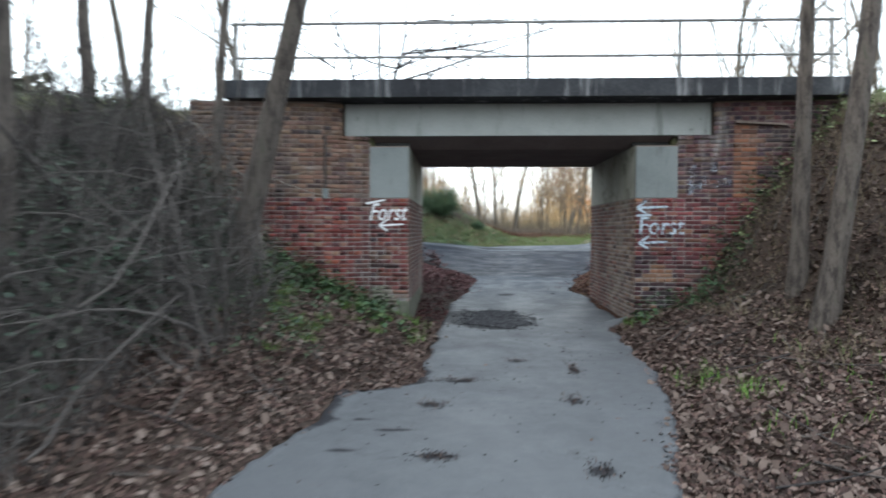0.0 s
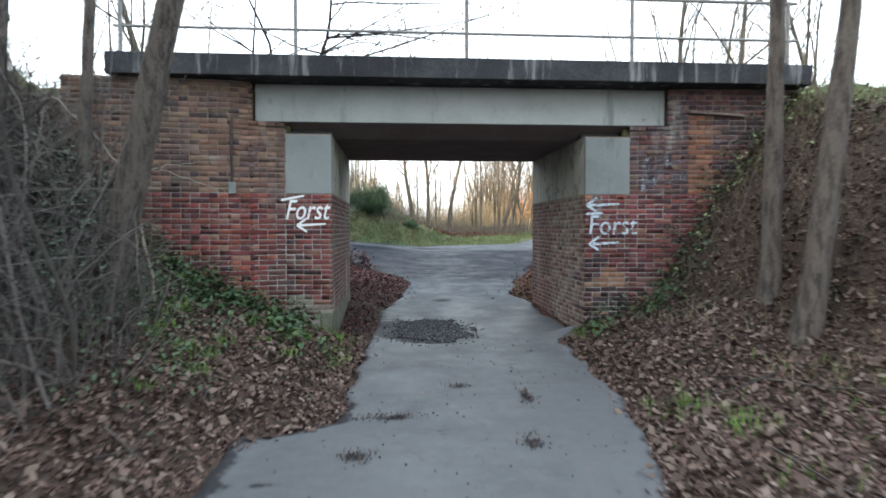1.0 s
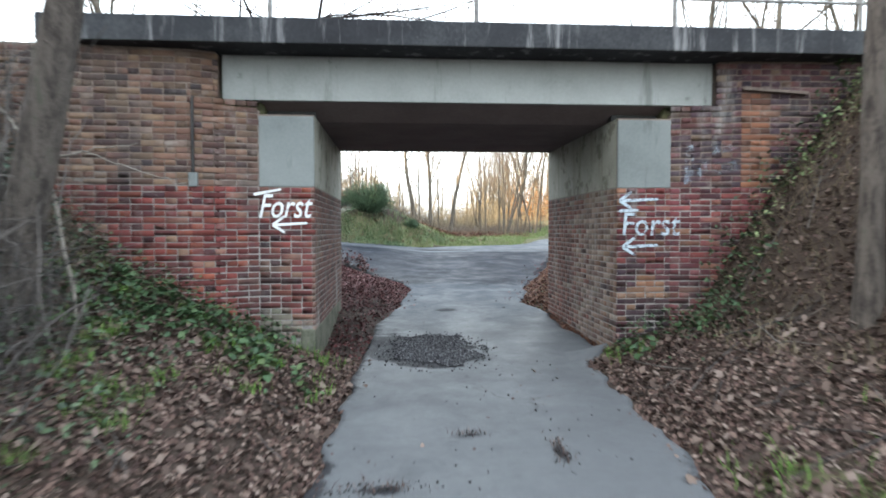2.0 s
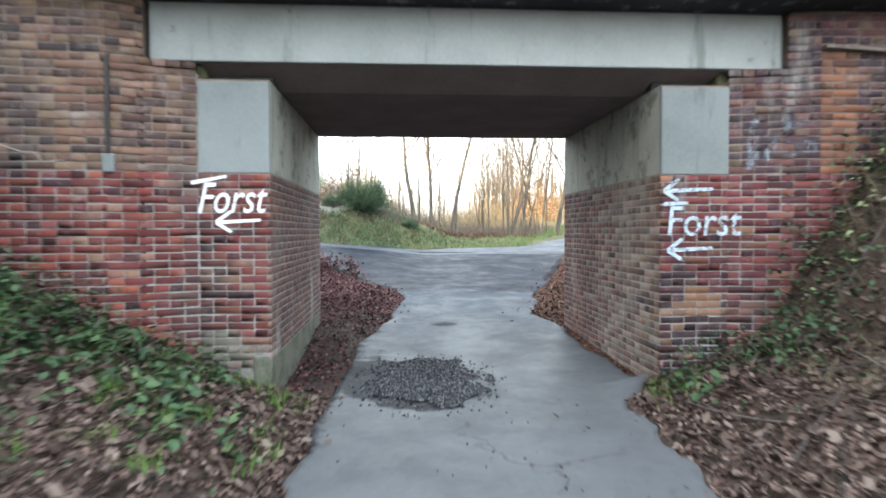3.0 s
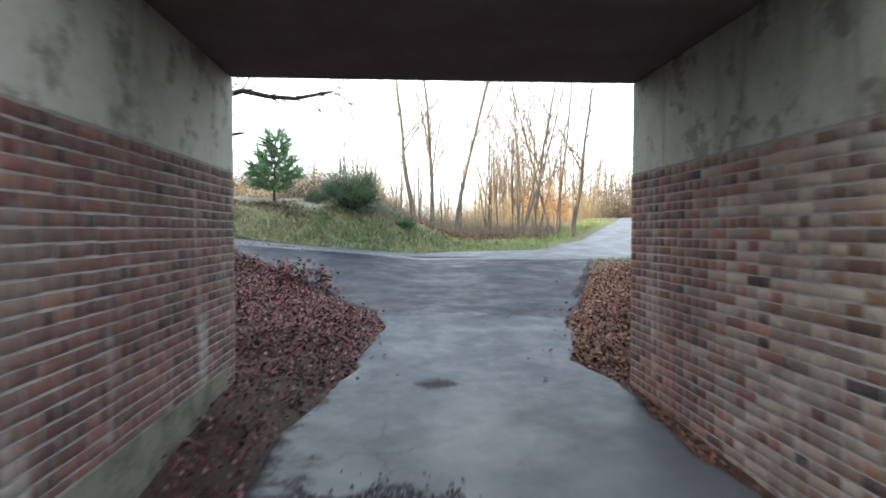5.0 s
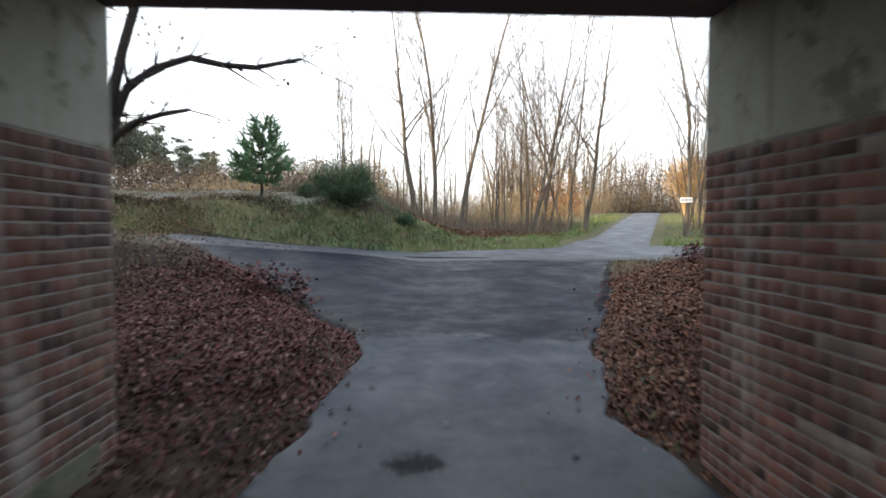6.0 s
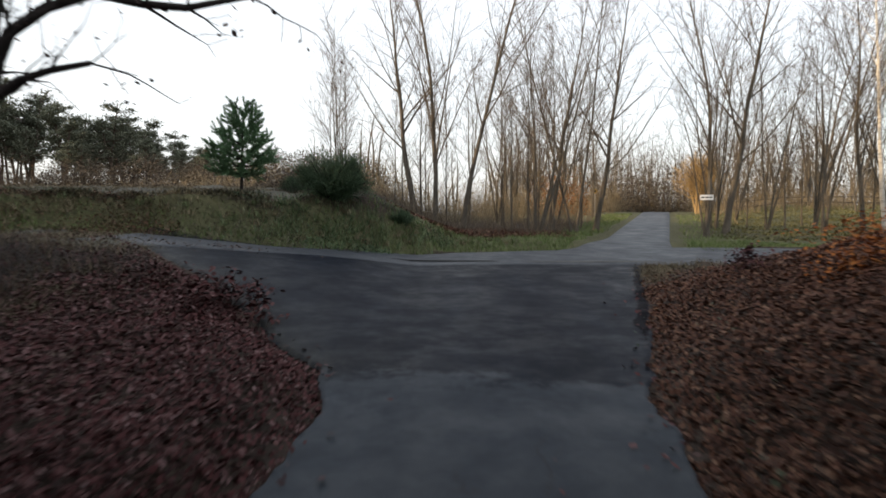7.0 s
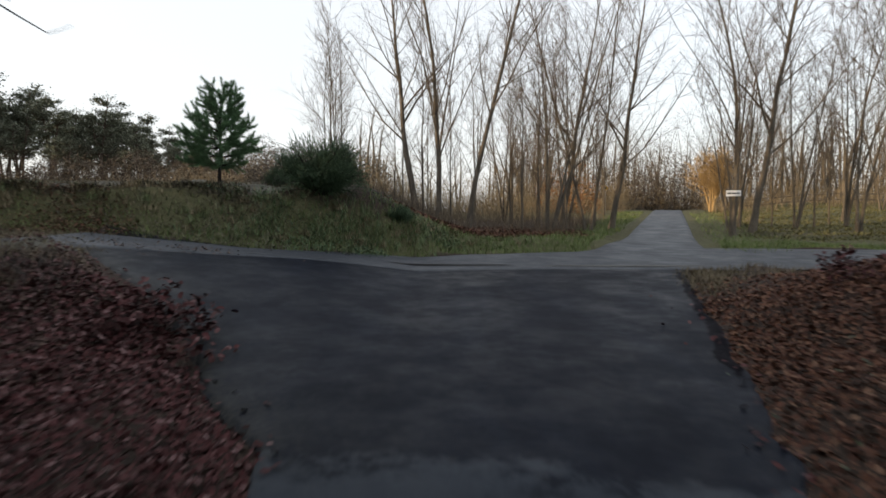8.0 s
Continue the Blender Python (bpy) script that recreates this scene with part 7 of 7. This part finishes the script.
def broom(seed, wide, tall, name, label):
    """A dense evergreen shrub of many thin upright shoots."""
    rng = random.Random(seed)
    t = thing(name, label, "shrub")
    stems, shoots = [], []
    for i in range(70):
        a, e = rng.uniform(0, 6.28), math.sqrt(rng.random())
        l = tall * (1.0 - 0.3 * e * e) * rng.uniform(0.75, 1.0)
        d = (math.cos(a) * e * wide / tall * 1.1, math.sin(a) * e * wide / tall * 1.1, 1 - 0.35 * e)
        p, r = branch(rng, (math.cos(a) * 0.1, math.sin(a) * 0.1, -0.05), d, l, 0.018, 0.006, l / 6, 0.12, 0.0)
        stems.append((p, r))
        for q in range(2, len(p)):
            for _ in range(13):
                s, sr = branch(rng, p[q] + np.array([rng.gauss(0, 0.08) for _ in range(3)]), off_axis(rng, p[q] - p[q - 1], rng.uniform(0.1, 1.3), rng.uniform(0, 6.28)), rng.uniform(0.12, 0.32), 0.009, 0.004, 0.14, 0.15, 0.03)
                shoots.append((s, sr))
    part("stem", fast_mesh("stem", *tube_set(stems, 4), M_BARK_DARK), t)
    part("foliage", fast_mesh("foliage", *tube_set(shoots, 3), M_BROOM), t)
    return t


b1 = place(broom(31, 1.12, 1.25, "broom_shrub", "dense dark green broom shrub on the bank"), -1.15, 27.0)
stand(b1, 0.6, 27.9, 70, 0.36, 0.9, 0.08)
stand(b1, -2.5, 29.2, 140, 0.55, 0.9, 0.08)


def far_pine(seed):
    """A Scots pine: long bare trunk, crooked limbs, flat dense pads of needles."""
    rng, nr = random.Random(seed), np.random.RandomState(seed)
    t = thing("pine_tree", "tall far pine with a bare trunk and dark crown", "pine tree", group="pine wood")
    tall = 10.0
    trunk, rad = branch(rng, (0, 0, -0.2), (rng.uniform(-0.08, 0.08), rng.uniform(-0.05, 0.05), 1), tall * 0.94, 0.13, 0.04, 0.9, 0.06, 0)
    limbs, pads = [], []
    for i in range(30):
        f = 0.48 + 0.52 * (i + rng.random()) / 30
        k = min(len(trunk) - 2, int(f * (len(trunk) - 1)))
        a = rng.uniform(0, 6.28)
        l = rng.uniform(0.4, 1.6) * (0.5 + 0.9 * math.sin(math.pi * min(1, (f - 0.30) / 0.74)))
        lp, lr = branch(rng, trunk[k], (math.cos(a), math.sin(a), rng.uniform(0.05, 0.55)), l, 0.05, 0.014, 0.4, 0.13, 0.04)
        limbs.append((lp, lr))
        if f < 0.6 and rng.random() < 0.6:
            continue
        for q in (len(lp) - 1, max(1, int(len(lp) * 0.75)), max(1, int(len(lp) * 0.5))):
            pads.append((lp[q] + np.array([rng.gauss(0, 0.15), rng.gauss(0, 0.15), rng.uniform(-0.05, 0.25)]), rng.uniform(0.15, 0.5)))
    pads.append((trunk[-1], 0.5))
    part("trunk", fast_mesh("trunk", *join_arrays([tube_set([(trunk, rad)], 7), tube_set(limbs, 4)]), M_PINEBARK, True), t)
    P = []
    for c, r in pads:
        n = int(115 * r)
        P.append(c + nr.normal(0, 1, (n, 3)) * r * np.array([0.62, 0.62, 0.36]))
    part("crown", fast_mesh("crown", *flat_leaves(np.concatenate(P), nr, 0.15, 1.2), M_FARPINE), t)
    return t


fp = [far_pine(50 + i) for i in range(5)]
rp = random.Random(12)
for i in range(150):
    y = rp.uniform(62, 84)
    b = rp.uniform(-0.98, -0.34)
    x = 1.0 + b * (y - 13)
    top = 1.24 + (y - 13) * float(np.interp(b, [-1.0, -0.72, -0.6, -0.575, -0.56, -0.5, -0.41, -0.34], [0.29, 0.25, 0.222, 0.198, 0.175, 0.188, 0.15, 0.118])) * rp.uniform(0.82, 1.06)
    size = (top - float(rough_height(x, y))) / 10.0
    stand(fp[i % 5], x, y, rp.uniform(0, 360), size) if i >= 5 else place(fp[i], x, y, 0, size)

# unseen pines added to the side, which keep the low sun off the near ground


def sun_screen(areas, seed):
    rng, nr = random.Random(seed), np.random.RandomState(seed)
    trunks, tips = [], []
    for n, x0, x1, y0, y1, h0, h1 in areas:
        for _ in range(n):
            x, y, h = rng.uniform(x0, x1), rng.uniform(y0, y1), rng.uniform(h0, h1)
            z = float(height(x, y))
            trunks.append(branch(rng, (x, y, z - 0.2), (0, 0, 1), h, 0.17, 0.05, h / 4, 0.02, 0))
            for _ in range(26):
                f, a = rng.uniform(0.35, 1.0), rng.uniform(0, 6.28)
                r = rng.uniform(0.2, 1.0) * 2.4 * (1.15 - f * 0.8)
                tips.append((x + math.cos(a) * r, y + math.sin(a) * r, z + h * f))
    tagged(new("pine_wood", fast_mesh("pine_wood", *join_arrays([tube_set(trunks, 5)]), M_PINEBARK, True)), "trunks of unseen pines added to screen the low sun", "woods", kind="stuff")
    tagged(new("pine_wood_crowns", fast_mesh("pine_wood_crowns", *leaf_cloud(np.array(tips), 0.85, nr, 3, 0.45), M_FARPINE)), "dark crowns of the unseen pines that screen the low sun", "woods", kind="stuff")


sun_screen([(200, -46, -24, -24, 27, 12, 15), (90, -23, -13, -18, 11, 6, 10), (60, -40, -26, 27, 40, 6.5, 9)], 5)

# dark oak with long crooked limbs just past the bridge; its crown shows over the railing


def crooked_oak(x, y):
    rng = random.Random(77)
    nl = np.random.RandomState(7)
    t = thing("oak_tree", "dark crooked oak with long limbs and withered leaves", "tree", (x, y, float(rough_height(x, y)) - 0.05))
    stems = [branch(rng, (0, 0, -0.1), (0.14, 0.0, 1), 2.35, 0.118, 0.085, 0.3, 0.04, 0)]
    fork = stems[0][0][-1]
    stems += [branch(rng, fork, (0.16, 0, 1), 6.6, 0.075, 0.02, 0.4, 0.06, 0.03), branch(rng, stems[0][0][-2], (-0.2, 0.2, 1), 6.0, 0.066, 0.02, 0.4, 0.06, 0.02), branch(rng, fork, (-0.05, -0.1, 1), 6.2, 0.055, 0.018, 0.4, 0.07, 0.0)]
    arch = np.array([(0, 0, 0), (0.16, 0.0, 0.42), (0.30, 0.02, 0.80), (0.62, 0.05, 1.04), (1.05, 0.05, 1.18), (1.45, 0.08, 1.10), (1.85, 0.1, 1.08), (2.15, 0.1, 1.14), (2.42, 0.12, 1.20)])
    low = np.array([(0, 0, 0), (0.18, -0.03, 0.20), (0.42, -0.05, 0.36), (0.72, -0.1, 0.44), (1.08, -0.12, 0.50)])
    limbs = [(fork + arch, np.linspace(0.068, 0.024, 9)), (fork + low, np.linspace(0.058, 0.026, 5)), (fork + low * np.array([0.75, 1, 2.0]), np.linspace(0.05, 0.024, 5))]
    for i, h in enumerate((0.35, 0.45, 0.55, 0.65, 0.75, 0.85, 0.4, 0.6, 0.5, 0.7, 0.38, 0.48, 0.58, 0.68, 0.8, 0.9)):
        s, r = stems[1 + i % 3]
        k = int(h * (len(s) - 1))
        limbs.append(branch(rng, s[k], (rng.uniform(0.5, 1.0) if i % 4 else -0.8, rng.uniform(-0.5, 0.5), rng.uniform(0.1, 0.6)), rng.uniform(2.0, 4.2), r[k] * 0.6, 0.008, 0.35, 0.11, 0.01))
    s1, s2 = stems[1][0], stems[2][0]
    limbs += [branch(rng, s1[8], (1, -0.1, 0.22), 5.4, 0.032, 0.008, 0.4, 0.05, 0.0), branch(rng, s1[10], (1, 0.15, 0.16), 4.8, 0.03, 0.008, 0.4, 0.06, -0.01), branch(rng, s1[12], (1, -0.2, 0.1), 4.0, 0.026, 0.008, 0.4, 0.06, 0.0), branch(rng, s1[9], (0.6, -0.3, 0.3), 3.2, 0.026, 0.008, 0.4, 0.08, 0.0), branch(rng, s2[9], (-1, -0.1, 0.3), 3.4, 0.028, 0.008, 0.4, 0.08, 0.0), branch(rng, s2[11], (-0.8, 0.1, 0.5), 3.0, 0.025, 0.008, 0.4, 0.08, 0.0)]
    twigs, fine = [], []
    for p, r in limbs:
        for q in range(1, len(p)):
            for _ in range(2):
                w = branch(rng, p[q], off_axis(rng, p[q] - p[q - 1], rng.uniform(0.4, 1.0), rng.uniform(0, 6.28)), rng.uniform(0.3, 0.9), max(0.006, r[q] * 0.4), 0.004, 0.15, 0.15, 0.02)
                twigs.append(w)
                for _ in range(3):
                    k = rng.randrange(1, len(w[0]))
                    fine.append(branch(rng, w[0][k], off_axis(rng, w[0][k] - w[0][k - 1], 0.8, rng.uniform(0, 6.28)), rng.uniform(0.12, 0.35), 0.004, 0.003, 0.1, 0.15, 0))
    part("trunk", fast_mesh("trunk", *join_arrays([tube_set(stems, 10, 0.15), tube_set(limbs, 7, 0.12)]), M_BARK_DARK, True), t)
    part("crown", fast_mesh("crown", *join_arrays([tube_set(twigs, 4), tube_set(fine, 3)]), M_BARK_DARK, True), t)
    tips = np.array([p[-1] for p, r in fine if rng.random() < 0.6])
    part("foliage", fast_mesh("foliage", *leaf_cloud(tips, 0.052, nl, 3, 0.08), M_LEAF), t, "few withered brown leaves")


crooked_oak(-3.5, 16.8)
# trees behind the railway bank
for i, (x, y, k) in enumerate([(6.5, 14.5, 0), (7.7, 14.3, 5), (6.9, 15.6, 3), (8.4, 16.0, 0), (-4.9, 14.6, 5), (9.4, 13.8, 4), (11, 15, 5), (-6.2, 14.5, 1), (-8.5, 15.5, 3), (-7.3, 12.6, 5), (-10.5, 14, 0)]):
    stand(wood[k], x, y, rngt.uniform(0, 360), rngt.uniform(0.75, 0.95))
# added trees beside and behind the way in, unseen; they close it off and shade it
for i in range(22):
    x = rngt.choice((-1, 1)) * rngt.uniform(5.5, 16)
    stand(wood[i % 6], x, rngt.uniform(-16, 4), rngt.uniform(0, 360), rngt.uniform(0.7, 1.0))

# golden willow-like tree and fence by the meadow
g = thing("pollard_willow", "pale golden bare willow catching the sun", "tree")
Lw = tree_lines(91, 8, 5.0, 0.10, 22, 8, 3, 0.3, 1.0, 0.16, 0.06, limb_len=0.62)
part("trunk", fast_mesh("trunk", *join_arrays([tube_set(Lw[0], 8), tube_set(Lw[1], 5)]), M_TWIG_GOLD, True), g)
part("crown", fast_mesh("crown", *join_arrays([tube_set([(p, np.maximum(r, 0.012)) for p, r in Lw[2]], 4), tube_set([(p, np.maximum(r, 0.009)) for p, r in Lw[3]], 3)]), M_TWIG_GOLD, True), g)
place(g, 25.1, 62, 20)


def fence():
    f = thing("field_fence", "weathered wooden post and rail fence by the meadow", "fence")
    pm = fast_mesh("fence_post", *tube_set([([(0, 0, -0.2), (0, 0, 0.5), (0, 0, 1.2)], [0.05, 0.05, 0.045])], 7), M_BARK_TAN, True)
    a, b = Vector((26.5, 60.0)), Vector((58, 55.0))
    n = 15
    P = []
    for i in range(n):
        q = a + (b - a) * i / (n - 1)
        z = float(height(q.x, q.y))
        P.append((q.x, q.y, z))
        part("fence_post", pm, f, at=pose(q.x, q.y, z))
    for h in (0.55, 1.0):
        part("fence_rail", fast_mesh("fence_rail", *tube_set([([(x, y - 0.06, z + h) for x, y, z in P], [0.04] * n)], 6), M_BARK_TAN, True), f)


fence()


def board(x, y, z):
    t = thing("tree_sign", "small white wooden board fixed to a tree trunk", "sign", (x, y, z))
    part("panel", (box(-0.27, 0.27, -0.012, 0.012, -0.115, 0.115, 0.004), M_WHITE), t)
    for i, (a, b) in enumerate(((-0.22, -0.1), (-0.07, 0.08), (0.11, 0.22))):
        part("lettering_bar", (box(a, b, -0.016, -0.0125, -0.03, 0.03), M_BLACK), t)
    t.rotation_euler = (0, 0, radians(-18))


board(13.64, 36.79, 2.49)


def road_sign(x, y):
    z = float(height(x, y))
    t = thing("road_sign", "small yellow and black road sign on a post", "sign", (x, y, z))
    part("post", fast_mesh("post", *tube_set([([(0, 0, -0.2), (0, 0, 1), (0, 0, 2.0)], [0.03] * 3)], 7), M_RAIL, True), t)
    part("panel", (along(box(-0.13, 0.13, -0.015, 0.0, -0.13, 0.13, 0.005), pose(0, -0.035, 1.9, 0, 45, 0)), M_YELLOW), t)
    part("symbol", (along(box(-0.06, 0.06, -0.02, -0.0155, -0.09, 0.09), pose(0, -0.035, 1.9, 0, 0, 0)), M_BLACK), t)


road_sign(14.3, 55.5)
